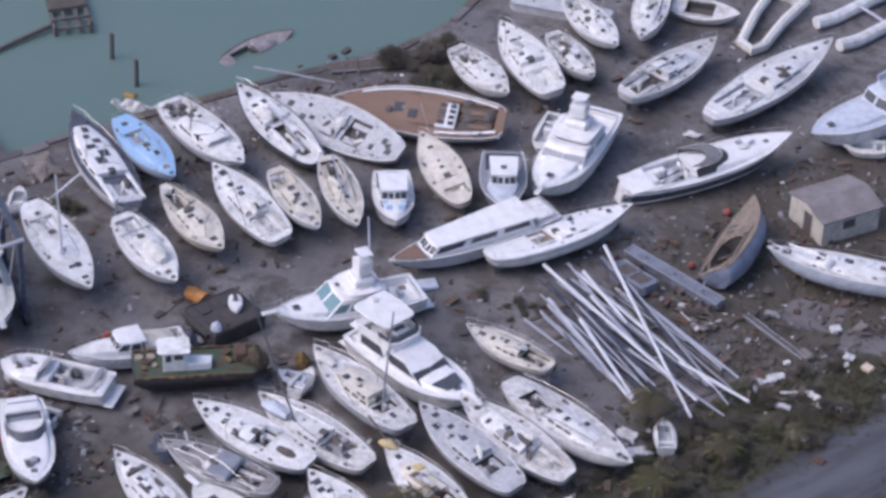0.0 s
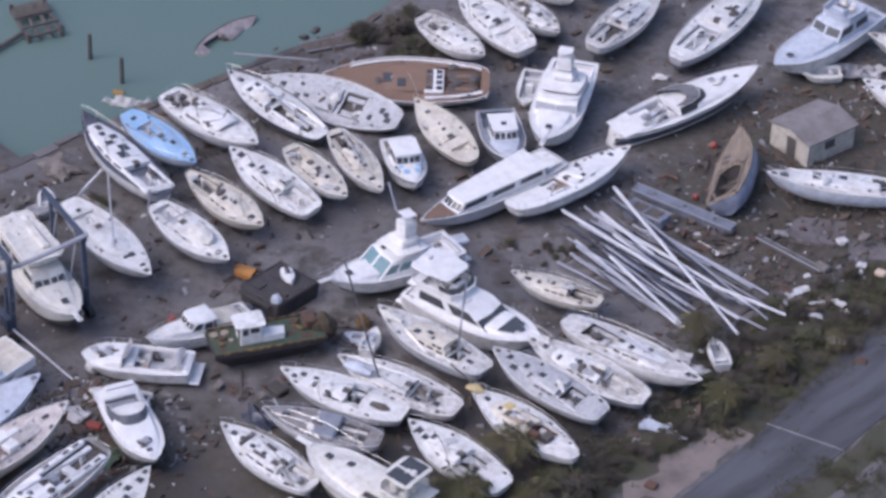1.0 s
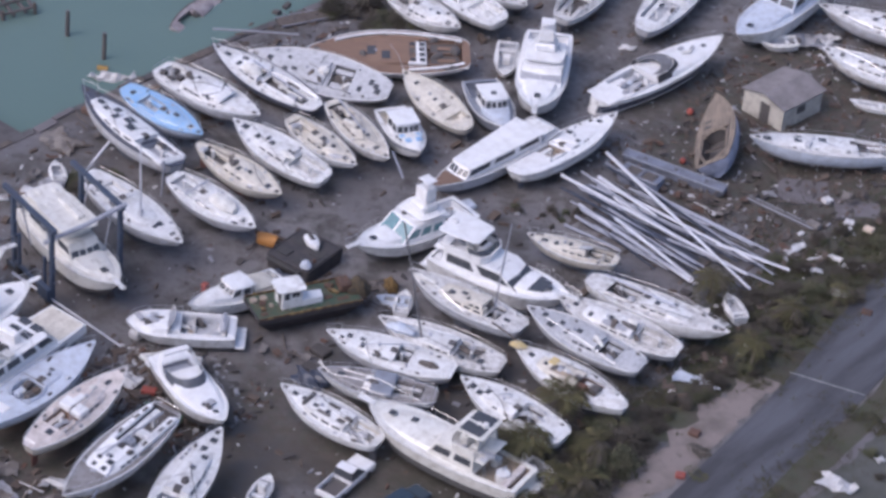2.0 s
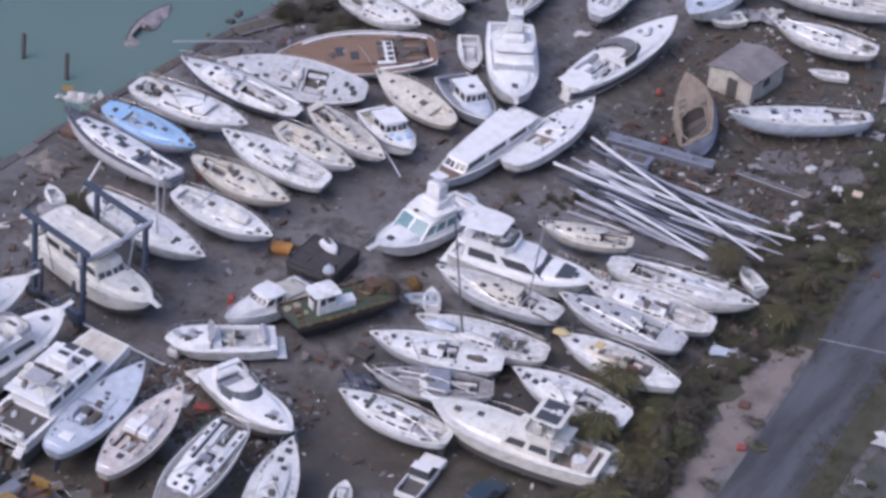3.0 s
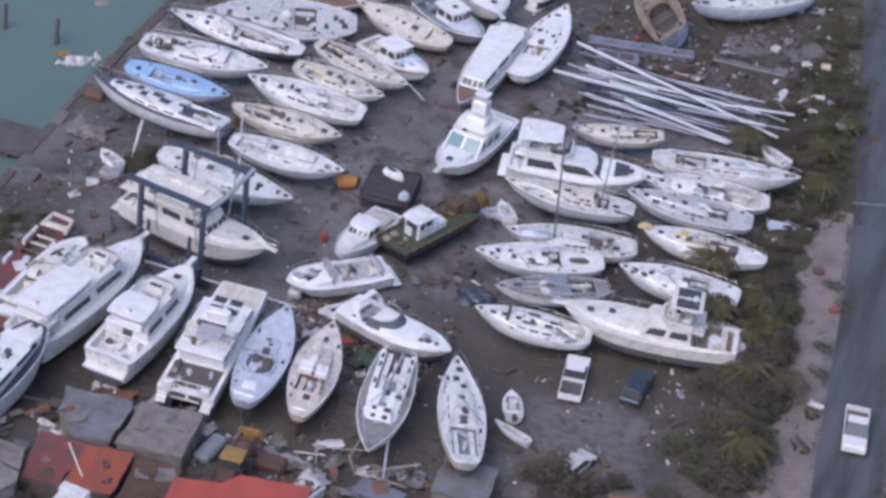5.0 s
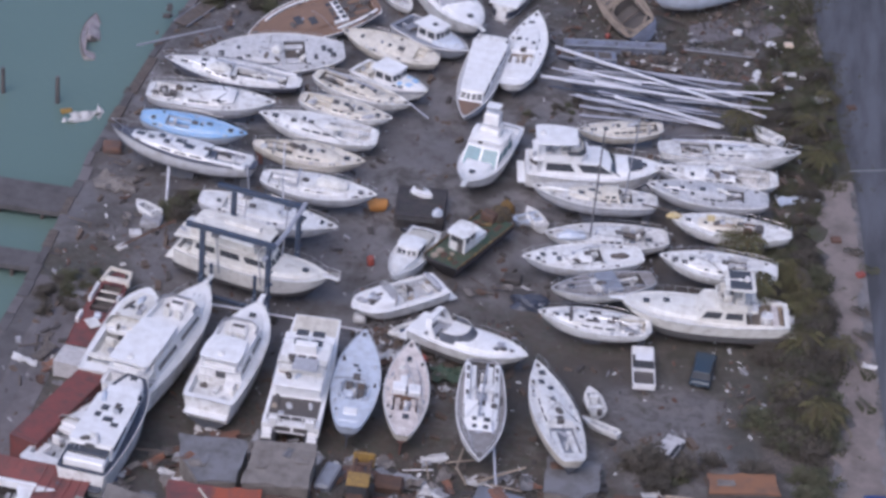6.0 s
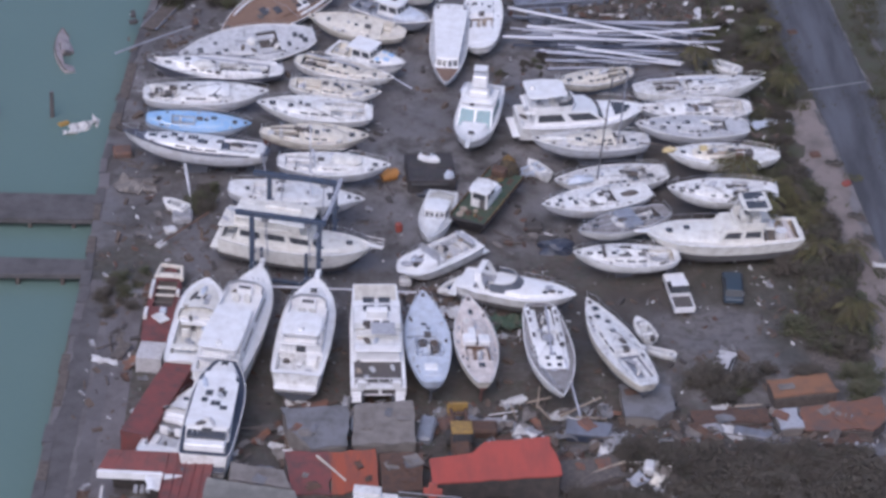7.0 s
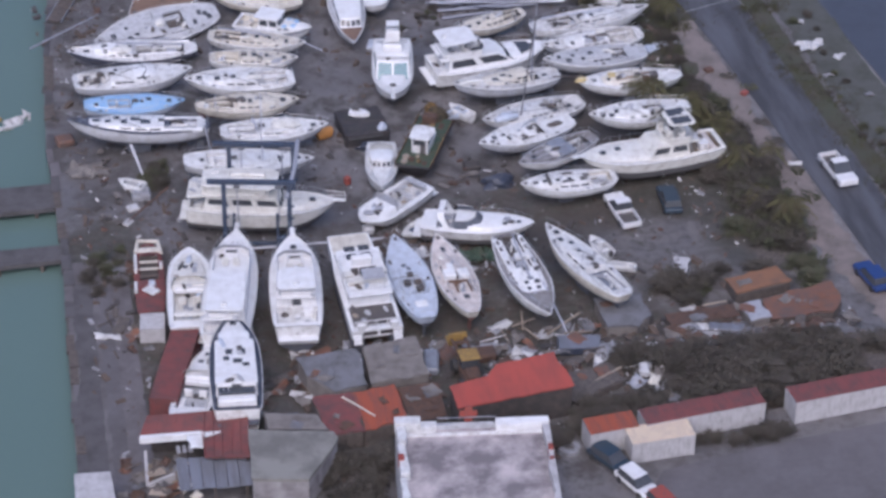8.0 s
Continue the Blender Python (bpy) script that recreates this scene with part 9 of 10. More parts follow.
def stucco_building():
    """A flat-roofed white building with a broken parapet, close to the lot."""
    t = thing("flat_roofed_building", pose(2.3, -61.3, 0, 0, 0, -7.5), "white building with broken parapet and stained flat roof", "building")
    w, d, h = 6.25, 15.0, 5.2
    for dims in ((-w, w, -0.3, 0, 0, h - 0.5), (-w, -w + 0.3, -d, -0.3, 0, h - 0.5), (w - 0.3, w, -d, -0.3, 0, h - 0.5), (-w, w, -d - 0.3, -d, 0, h - 0.5)):
        boxpart("wall", dims, PLASTER, t)
    boxpart("roof", (-w + 0.3, w - 0.3, -d, -0.3, h - 0.75, h - 0.5), STAINROOF, t)
    r = random.Random(9)

    def run(a, b, wide, high, mat, name="parapet"):
        a, b = Vector(a), Vector(b)
        n = max(1, int((b - a).length / 0.8))
        dr = (b - a).normalized()
        nr = Vector((-dr.y, dr.x))
        pts = [a + (b - a) * i / n for i in range(n + 1)]
        inner = [p + nr * wide * r.uniform(0.8, 1.25) for p in pts]
        ring = [(p.x, p.y) for p in pts] + [(p.x, p.y) for p in inner[::-1]]
        tops = [high + r.uniform(-0.04, 0.04)] * (2 * n + 2)
        bm = bmesh.new()
        slab(bm, ring, h - 0.498, tops)
        part(name, bm, mat, t)

    run((-w + 2.0, 0.25), (-w - 0.1, 0.25), 0.95, h + 0.5, WHITE)
    run((-w + 3.3, 0.0), (-w + 2.01, 0.0), 0.8, h + 0.1, WHITE)
    run((1.9, -0.05), (-w + 3.31, -0.05), 0.3, h - 0.05, GREYD)
    run((w, 0.05), (1.91, 0.0), 0.85, h + 0.25, CLEAN)
    for y0, y1, wd, z in ((-0.75, -2.6, 0.7, 0.3), (-2.7, -4.1, 0.5, 0.1), (-4.5, -6.6, 0.8, 0.2), (-7.1, -9.4, 0.5, 0.1), (-9.5, -14.8, 0.6, 0.2)):
        run((-w, y0), (-w + 0.1, y1), wd, h + z, WHITE)
    for y0, y1, wd, z in ((-3.2, -0.9, 0.5, 0.2), (-5.0, -3.25, 0.45, 0.1), (-8.4, -5.4, 0.5, 0.2), (-14.8, -8.45, 0.45, 0.2)):
        run((w, y0), (w, y1), wd, h + z, PLASTER)
    for x in (-2.6, -1.1, 0.4, 1.7):
        boxpart("rail_post", (x - 0.04, x + 0.04, -0.2, -0.12, h - 0.05, h + 0.5), DARK, t)
    boxpart("top_rail", (-2.9, 1.9, -0.2, -0.14, h + 0.5, h + 0.58), STEEL, t)
    boxpart("white_skirting", (-w + 0.9, w - 0.6, -1.25, -0.95, h - 0.499, h - 0.3), WHITE, t)
    for x, y, a, k in ((-w + 0.2, -4.3, 0.5, 0.7), (w - 0.2, -3.6, 0.4, 0.5), (w - 0.25, -5.2, 0.35, 0.3)):
        boxpart("red_banner", (x - a / 2, x + a / 2, y - k, y, h - 0.49, h + 0.34), REDP, t, bev=0.02)


stucco_building()
t = thing("red_sign_panel", pose(2.0, -61.2, 5.2, 0, 0, -7.5), "red cross-shaped sign standing on a parapet", "sign")
for nm, dims in (("sign_bar", (-0.72, 0.72, -0.06, 0.06, 0.45, 1.05)), ("sign_post", (-0.32, 0.32, -0.1, 0.1, 0.0, 1.55))):
    boxpart(nm, dims, REDP, t, bev=0.03)


def container(m, length, label, roof_mat, wall_mat, width=2.44, h=2.6):
    t = thing("shipping_container", m, label, "container", "containers")
    a, b = length / 2, width / 2
    boxpart("body", (-a + 0.05, a - 0.05, -b + 0.05, b - 0.05, 0.05, h - 0.06), wall_mat, t)
    boxpart("roof", (-a, a, -b, b, h - 0.05, h), roof_mat, t, bev=0.02)
    for x in (-a, a - 0.12):
        for y in (-b, b - 0.12):
            boxpart("corner_post", (x, x + 0.12, y, y + 0.12, 0, h - 0.052), wall_mat, t)
    n = int(length / 0.55)
    for i in range(n):
        x = -a + 0.3 + i * (length - 0.6) / (n - 1)
        for s in (-1, 1):
            boxpart("side_rib", (x - 0.1, x + 0.1, *sorted((s * (b - 0.05), s * (b - 0.012))), 0.15, h - 0.15), wall_mat, t)
    for i in range(n // 2):
        x = -a + 0.6 + i * (length - 1.2) / (n // 2 - 1)
        boxpart("roof_rib", (x - 0.12, x + 0.12, -b + 0.15, b - 0.15, h, h + 0.025), roof_mat, t)
    for y in (-b * 0.5, b * 0.5):
        boxpart("end_door", (a - 0.055, a - 0.01, y - b * 0.42, y + b * 0.42, 0.12, h - 0.15), wall_mat, t)
    return t


container(pose(-20.3, -45.2, 0, 0, 0, 72), 10.4, "oxide-red shipping container on the quay", RUSTRED, RUSTRED)
container(pose(22.75, -59.35, 0, 0, 0, 6), 10.7, "long white container with dark red roof", RUSTRED, PLASTER, 2.2, 2.4)
container(pose(37.2, -58.6, 0, 0, 0, 6), 13.0, "long pale container with dark red roof beside the parking lot", RUSTRED, PLASTER, 2.3, 2.4)
container(pose(14.6, -60.0, 0, 0, 0, 5), 4.3, "short white container with orange-red roof", ORANGEROOF, PLASTER, 2.2, 2.3)
container(pose(18.4, -61.75, 0, 0, 0, 3), 5.5, "white office container with faded peach roof", PEACH, PLASTER, 2.35, 2.2)
container(pose(-21.4, -37.5, 0, 0, 0, 82), 2.4, "small white storage box on the quay", PLASTER, PLASTER, 2.2, 1.6)


def yard_shed():
    """The gabled block shed at the back of the yard."""
    t = thing("gabled_shed", pose(17.5, 43.0, 0, 0, 0, -6), "cream block shed with weathered grey gabled roof", "shed")
    w, d, h, r = 2.4, 2.85, 2.4, 0.6
    for dims in ((-w, w, -d, -d + 0.2, 0, h), (-w, w, d - 0.2, d, 0, h), (-w, -w + 0.2, -d + 0.2, d - 0.2, 0, h), (w - 0.2, w, -d + 0.2, d - 0.2, 0, h)):
        boxpart("wall", dims, CREAMWALL, t)
    for s in (-1, 1):
        bm = bmesh.new()
        loft(bm, [[(s * (w + 0.25), y, h - 0.05), (0, y, h + r), (0, y, h + r + 0.1), (s * (w + 0.25), y, h + 0.05)] for y in (-d - 0.25, d + 0.25)])
        part("roof", bm, SHEDROOF, t)
    for y in (-d + 0.1, d - 0.1):
        bm = bmesh.new()
        loft(bm, [[(-w, y - 0.1, h), (0, y - 0.1, h + r - 0.02), (w, y - 0.1, h)], [(-w, y + 0.1, h), (0, y + 0.1, h + r - 0.02), (w, y + 0.1, h)]])
        part("gable", bm, CREAMWALL, t)
    boxpart("door", (-0.3, 0.8, -d - 0.04, -d + 0.02, 0.02, 2.05), DARK, t)
    boxpart("window", (w - 0.02, w + 0.04, -0.8, 0.4, 1.1, 1.9), DARK, t)


yard_shed()
flat("concrete_pad", [(24.2, 33.6), (27.4, 36.0), (29.6, 33.4), (27.2, 30.6), (24.6, 30.9)], 0.04, QUAY, "pale dirt pad beyond the mast pile", "ground", 0.1)


# ---- plants ----
def leaf_card(bm, p, d, up, ln, w):
    """A small creased leaf."""
    s = d.cross(up)
    s = s.normalized() * w if s.length > 1e-4 else Vector((w, 0, 0))
    a, b, c, e = bm.verts.new(p), bm.verts.new(p + d * ln * 0.5 + s + up * 0.03), bm.verts.new(p + d * ln), bm.verts.new(p + d * ln * 0.5 - s + up * 0.03)
    bm.faces.new((a, b, c))
    bm.faces.new((a, c, e))


def bush_proto(seed, mat, label, leaves=950, size=1.0, name="bush"):
    rnd = random.Random(seed)
    t = thing(name, pose(0, 0, 0), label, name.replace("_", " "), "storm-battered scrub")
    bm = bmesh.new()
    tips = []
    for i in range(int(11 * size)):
        a, e = rnd.uniform(0, 6.28), rnd.uniform(0.3, 1.4)
        p = Vector((math.cos(a) * math.cos(e), math.sin(a) * math.cos(e), math.sin(e))) * rnd.uniform(0.9, 1.5) * size
        tube(bm, [(0, 0, -0.05), p * 0.5 + Vector((rnd.uniform(-.1, .1), rnd.uniform(-.1, .1), 0.05)), p], 0.045 * size, 4, 0.012)
        tips.append(p)
    part("stem", bm, BARK, t)
    bm = bmesh.new()
    for i in range(leaves):
        c = rnd.choice(tips) * rnd.uniform(0.45, 1.1)
        p = c + Vector((rnd.gauss(0, 0.22), rnd.gauss(0, 0.22), rnd.gauss(0, 0.16))) * (0.4 + 0.6 * size)
        p.z = max(0.05, p.z)
        d = Vector((rnd.uniform(-1, 1), rnd.uniform(-1, 1), rnd.uniform(-0.25, 0.4))).normalized()
        leaf_card(bm, p, d, Vector((0, 0, 1)), rnd.uniform(0.16, 0.36), rnd.uniform(0.05, 0.11))
    part("foliage", bm, mat, t)
    return t


def frond_mesh(bm, rnd, top, rise, ln, out, n=17):
    """One feathered palm frond: a bent midrib with drooping leaflets."""
    prev = top.copy()
    for k in range(1, n + 1):
        q = k / n
        p = top + out * ln * q * (1 - 0.15 * q) + Vector((0, 0, rise * ln * 0.5 * q - ln * 0.75 * q * q))
        p.z = max(p.z, 0.12)
        d = (p - prev).normalized()
        side = d.cross(Vector((0, 0, 1)))
        side = side.normalized() if side.length > 1e-3 else Vector((-out.y, out.x, 0))
        if k > 1:
            for s in (1, -1):
                if rnd.random() < 0.86:
                    lv = (side * s + d * 0.7 + Vector((0, 0, -0.4 if prev.z > 0.6 else 0.0))).normalized()
                    leaf_card(bm, prev, lv, Vector((0, 0, 1)), 0.95 * math.sin(math.pi * min(0.95, q * 0.85 + 0.12)) + 0.12, 0.06)
        leaf_card(bm, prev, d, Vector((0, 0, 1)), (p - prev).length, 0.035)
        prev = p
    bmesh.ops.remove_doubles(bm, verts=bm.verts[:], dist=0.002)


def palm_proto(seed, h, label, fronds=19):
    rnd = random.Random(seed)
    t = thing("palm_tree", pose(0, 0, 0), label, "palm tree", "storm-battered palms")
    bm = bmesh.new()
    lx, ly = rnd.uniform(-0.8, 0.8), rnd.uniform(-0.8, 0.8)
    pts = [Vector((lx * k * k, ly * k * k, h * k - 0.1)) for k in (0, 0.25, 0.5, 0.75, 1)]
    tube(bm, pts, 0.2, 8, 0.13)
    part("trunk", bm, BARK, t, smooth=True)
    for i in range(fronds):
        a = 2 * math.pi * i / fronds + rnd.uniform(-0.3, 0.3)
        # the wind has combed the crown to one side
        out = Vector((math.cos(a), math.sin(a), 0)) + Vector((0.28, 0.12, 0))
        bm = bmesh.new()
        frond_mesh(bm, rnd, pts[-1], rnd.uniform(-0.1, 1.0), rnd.uniform(2.5, 4.0), out)
        part("frond", bm, PALMLEAF if rnd.random() < 0.72 else BROWNLEAF, t)
    return t


def fallen_frond(x, y, rz, ln, mat, label):
    bm = bmesh.new()
    frond_mesh(bm, random.Random(int(abs(x * 9 + y * 5))), Vector((0, 0, 0.3)), 0.5, ln, Vector((1, 0, 0)))
    ob = part("fallen_frond", bm, mat)
    ob.matrix_world = pose(x, y, 0.02, 0, 0, rz)
    tagged(ob, label, "palm frond", "fallen palm fronds")


rb = random.Random(77)
bushes = [bush_proto(i, (BROWNLEAF, BROWNLEAF, LEAF)[i % 3], ("wind-stripped brown coastal scrub bush", "salt-burnt brown scrub bush", "low dull green coastal bush")[i % 3]) for i in range(6)]
places = []
for i in range(190):
    y = rb.uniform(-35, 5)
    x = 37.3 + 0.5 * math.sin(y * 0.35) + rb.gauss(0, 1.25) + (0.5 if y < -14 else 0)
    k = rb.uniform(0.7, 1.5)
    if y > -7:
        k = 0.45 * k if rb.random() < 0.45 else 0
    if k and x < (40.2 if y < -14 else 38.5) + 0.5 * math.sin(y * 1.1):
        places.append((x, y, k))
for i in range(105):
    y = rb.uniform(-34, -16)
    places.append((38.9 + 0.45 * math.sin(y * 0.8) + rb.uniform(-1.3, 1.0) * (1 + 0.012 * y), y, rb.uniform(0.6, 1.25)))
for i in range(30):
    y = rb.uniform(-6, 16)
    places.append((36.8 + rb.gauss(0, 0.9), y, rb.uniform(0.3, 0.6)))
for i in range(60):
    places.append((rb.uniform(32.5, 39.5), rb.uniform(5, 30), rb.uniform(0.3, 0.7)))
for i in range(26):
    x, y, k = rb.uniform(24, 40), rb.uniform(-41.5, -37.5), rb.uniform(0.8, 1.4)
    if not (29.5 < x < 38 and y < -37.8):
        places.append((x, y, k))
for i in range(60):
    places.append((rb.uniform(22, 43), rb.uniform(-57.2, -49.2), rb.uniform(0.9, 1.6)))
for i in range(14):
    places.append((rb.uniform(12.5, 18), rb.uniform(-58.5, -56), rb.uniform(0.7, 1.1)))
for i in range(26):
    places.append((rb.uniform(-9.5, 13), rb.uniform(-60.4, -57.6), rb.uniform(0.8, 1.5)))
for i in range(9):
    places.append((rb.uniform(22.0, 31), rb.uniform(-61.9, -61.1), rb.uniform(0.6, 0.95)))
for i in range(34):
    places.append((rb.uniform(17, 41), rb.uniform(-50.2, -48.2), rb.uniform(0.7, 1.2)))
for i in range(16):
    places.append((rb.uniform(12.6, 21), rb.uniform(-57.5, -54), rb.uniform(0.6, 1.1)))
for i in range(12):
    places.append((rb.uniform(-10, -5.6), rb.uniform(-66, -59.5), rb.uniform(0.8, 1.4)))
for i in range(16):
    places.append((rb.uniform(-23.5, -16), rb.uniform(24.5, 31.5), rb.uniform(0.8, 1.4)))
for i in range(7):
    places.append((rb.uniform(-19.5, -16.8), rb.uniform(-13.5, -10), rb.uniform(0.6, 1.0)))
for i in range(18):
    places.append((rb.uniform(31, 37.5), rb.uniform(10, 40), rb.uniform(0.4, 0.9)))
for i in range(10):
    places.append((rb.uniform(9.5, 15), rb.uniform(11.5, 16), rb.uniform(0.25, 0.5)))
for i in range(24):
    places.append((rb.uniform(50.8, 54.0) + 0, rb.uniform(-40, 8), rb.uniform(0.3, 0.6)))
for i in range(12):
    places.append((rb.uniform(-26.5, -22.8), rb.uniform(-33, -21), rb.uniform(0.3, 0.75)))
rest, leafed = ([], []), ([], [])
for i, (x, y, s) in enumerate(places):
    src = bushes[i % 6 if y > -42 or i < 6 else (0, 1, 3, 4)[i % 4]]
    m = Matrix.LocRotScale((x, y, 0), Euler((0, 0, rb.uniform(0, 6.28))), (s, s, s * rb.uniform(0.6, 1.0)))
    if i < 6:
        src.matrix_world = m
    elif i % 9 < 5:
        c = copy_thing(src, Matrix.Identity(4))
        c.matrix_world = m
    else:
        me = [o for o in src.children if o.name.startswith("foliage")][0].data
        vs, fs = leafed if me.materials[0] == LEAF else rest
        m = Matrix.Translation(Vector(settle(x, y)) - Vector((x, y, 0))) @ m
        n = len(vs)
        vs += [m @ v.co for v in me.vertices]
        fs += [tuple(n + k for k in f.vertices) for f in me.polygons]
for (vs, fs), mat, label in ((rest, BROWNLEAF, "tangled salt-burnt brown scrub"), (leafed, LEAF, "low dull green scrub")):
    me = bpy.data.meshes.new("undergrowth")
    me.from_pydata(vs, [], fs)
    me.materials.append(mat)
    tagged(new("undergrowth", me), label, "scrub", "", "stuff")


def tufts(name, mat, count, seed, zones, label):
    """Flattened grass and weed, thinning out at the rims."""
    rnd = random.Random(seed)
    vs, fs = [], []
    for i in range(count):
        x0, x1, y0, y1 = rnd.choice(zones)
        x, y = rnd.gauss((x0 + x1) / 2, (x1 - x0) / 3.6), rnd.uniform(y0, y1)
        x += (y0 + y1 - 2 * y) * 0.055 + 0.5 * math.sin(y * 0.5)
        if noise.noise(Vector((x * 0.35, y * 0.35, seed))) < -0.12:
            continue
        for k in range(4):
            a, n = rnd.uniform(0, 6.28), rnd.uniform(0.18, 0.5)
            d, w = Vector((math.cos(a), math.sin(a), rnd.uniform(0.15, 0.9))) * n, rnd.uniform(0.03, 0.08)
            p = Vector((x + rnd.uniform(-0.2, 0.2), y + rnd.uniform(-0.2, 0.2), 0.03))
            e = Vector((-math.sin(a), math.cos(a), 0)) * w
            j = len(vs)
            vs += [p - e, p + e, p + d]
            fs.append((j, j + 1, j + 2))
    me = bpy.data.meshes.new(name)
    me.from_pydata(vs, [], fs)
    me.materials.append(mat)
    tagged(new(name, me), label, "grass", "", "stuff")


VERGE = [(33.5, 40.6, 6, 32), (33.0, 38.0, 22, 46), (34.5, 39.5, -34, 6), (48.6, 53.4, -44, 10), (47.0, 51.0, 8, 40), (30, 37, 12, 26)]
tufts("grass", GREENBLADE, 9000, 31, VERGE, "flattened olive verge grass")
tufts("dry_grass", BROWNLEAF, 5500, 32, VERGE + [(12, 33, 23, 44)], "brown salt-burnt verge grass")
palms = [palm_proto(100 + i, h, "storm-bent coconut palm with ragged green fronds") for i, h in enumerate((3.0, 3.8, 2.4))]
PALM_AT = [(30.2, 13.6, 0.8), (32.0, -9.2, 0.9), (36.0, -10.8, 0.95), (37.2, 15.6, 0.65), (38.4, 8.0, 0.7), (38.0, -14.6, 0.9), (37.4, -20.6, 0.85), (39.4, -31.0, 0.8), (37.7, -27.4, 0.85), (40.9, -20.4, 0.65),
           (33.6, -15.5, 0.95), (31.5, -14.8, 0.6), (38.4, 21.5, 0.5), (36.4, -16.4, 0.65)]
for i, (x, y, s) in enumerate(PALM_AT):
    m = Matrix.LocRotScale((x, y, 0), Euler((0, 0, rb.uniform(0, 6.28))), (s, s, s))
    if i < 3:
        palms[i].matrix_world = m
    else:
        c = copy_thing(palms[i % 3], Matrix.Identity(4))
        c.matrix_world = m


for x, y, rz, ln, mat, label in ((42.0, -6.6, 10, 2.6, LEAF, "torn green palm frond on the road edge"), (41.6, -16.4, -10, 2.4, BROWNLEAF, "brown palm frond fallen on the sand"), (42.6, -21.8, -40, 1.8, LEAF, "green palm frond fallen on the sand"),
                              (40.6, -4.4, 25, 2.6, BROWNLEAF, "dry palm frond fallen on the sand"), (41.4, -13.2, 5, 2.2, BROWNLEAF, "dry palm frond beside the road"), (42.2, -26.2, -35, 2.6, LEAF, "green palm frond fallen beside the road"), (38.6, 12.0, 15, 2.6, BROWNLEAF, "rust-brown palm frond in the grass")):
    fallen_frond(x, y, rz, ln, mat, label)
trees = [bush_proto(200 + i, (BROWNLEAF, LEAF)[i], "storm-stripped coastal tree with sparse dull crown", 2300, 2.0, "scrub_tree") for i in range(2)]
for i, (x, y, k) in enumerate(((38.2, -29.6, 1.1), (38.9, -26.0, 0.9), (37.2, -23.6, 0.8), (39.4, -32.4, 0.9), (37.2, -6.8, 0.75), (38.0, -16.8, 0.8))):
    m = Matrix.LocRotScale((x, y, 0), Euler((0, 0, 1.3 * i)), (k, k, k * 0.8))
    if i < 2:
        trees[i].matrix_world = m
    else:
        copy_thing(trees[i % 2], Matrix.Identity(4)).matrix_world = m


# ---- storm debris ----
def single_debris(x, y, rz, sx, sy, sz, mat, name, label, z=0.0, tilt=0.0):
    bm = bmesh.new()
    if name in ("fibreglass_panel", "roof_sheet", "broken_wall", "fallen_deck", "locker_lid", "green_tarpaulin", "smashed_tender", "wrecked_tender"):
        crumple(bm, random.Random(int(abs(x * 13 + y * 7))), sx, sy, 0.12 + sz * 0.35, 0.12)
        z += 0.2 + sz * 0.3
    else:
        box(bm, -sx / 2, sx / 2, -sy / 2, sy / 2, 0, sz, bev=min(sx, sy, sz) * 0.2)
    ob = part(name, bm, mat)
    ob.matrix_world = pose(x, y, z, tilt, tilt * 0.6, rz)
    return tagged(ob, label, "debris", "storm debris")


single_debris(0.8, 41.1, 20, 1.5, 0.8, 0.3, BITS[0], "fibreglass_panel", "white hatch panel lying in the mud")
single_debris(12.6, 55.2, 30, 4.0, 2.6, 0.8, BITS[1], "broken_wall", "grey torn deck section of a smashed hull")
single_debris(13.6, 57.0, 80, 2.2, 1.4, 0.7, BITS[0], "fibreglass_panel", "white torn panel against a stranded hull")
single_debris(38.0, 22.1, 20, 1.6, 0.8, 0.3, BITS[0], "fibreglass_panel", "white fibreglass panel on the verge")
single_debris(34.2, 23.1, 40, 2.0, 0.5, 0.3, BITS[0], "fibreglass_panel", "white panel lying in the grass")
single_debris(36.7, 26.4, 35, 2.0, 0.5, 0.3, BITS[0], "fibreglass_panel", "white panel at the road edge")
single_debris(34.9, 26.2, 10, 0.9, 0.5, 0.3, BITS[0], "fibreglass_panel", "small white panel in the grass")
single_debris(32.5, 31.8, 30, 0.9, 0.7, 0.3, BITS[0], "fibreglass_panel", "small white panel on bare dirt")
single_debris(29.2, 33.3, 70, 0.9, 0.8, 0.4, BITS[0], "cool_box", "white plastic box on bare dirt")
single_debris(34.4, 32.1, 10, 0.9, 0.8, 0.4, PEACH, "cool_box", "faded yellow box near the road")
single_debris(31.7, 42.5, 10, 1.2, 1.0, 0.5, BITS[1], "fibreglass_panel", "pale grey panel behind a sailboat")
single_debris(25.0, 30.2, 25, 1.3, 0.5, 0.3, BITS[1], "fibreglass_panel", "grey scrap of panel by the pontoon")
single_debris(37.0, 3.7, 20, 2.2, 1.1, 0.3, PALEBLUE, "fibreglass_panel", "pale blue-grey panel under the palms")
single_debris(41.0, 21.6, 20, 0.9, 0.7, 0.25, RUST, "rusted_drum_lid", "rusty orange plate lying on the road")
single_debris(51.9, 0.4, 15, 2.8, 1.5, 0.7, BITS[0], "smashed_tender", "smashed white tender across the road")
single_debris(54.3, -2.1, 40, 1.2, 0.7, 0.3, BITS[0], "fibreglass_panel", "white panel across the road")
single_debris(52.6, 5.6, 70, 0.8, 0.6, 0.3, BITS[0], "fibreglass_panel", "small white panel across the road")
single_debris(51.9, -5.7, 10, 1.0, 0.6, 0.3, BITS[1], "fibreglass_panel", "grey panel across the road")
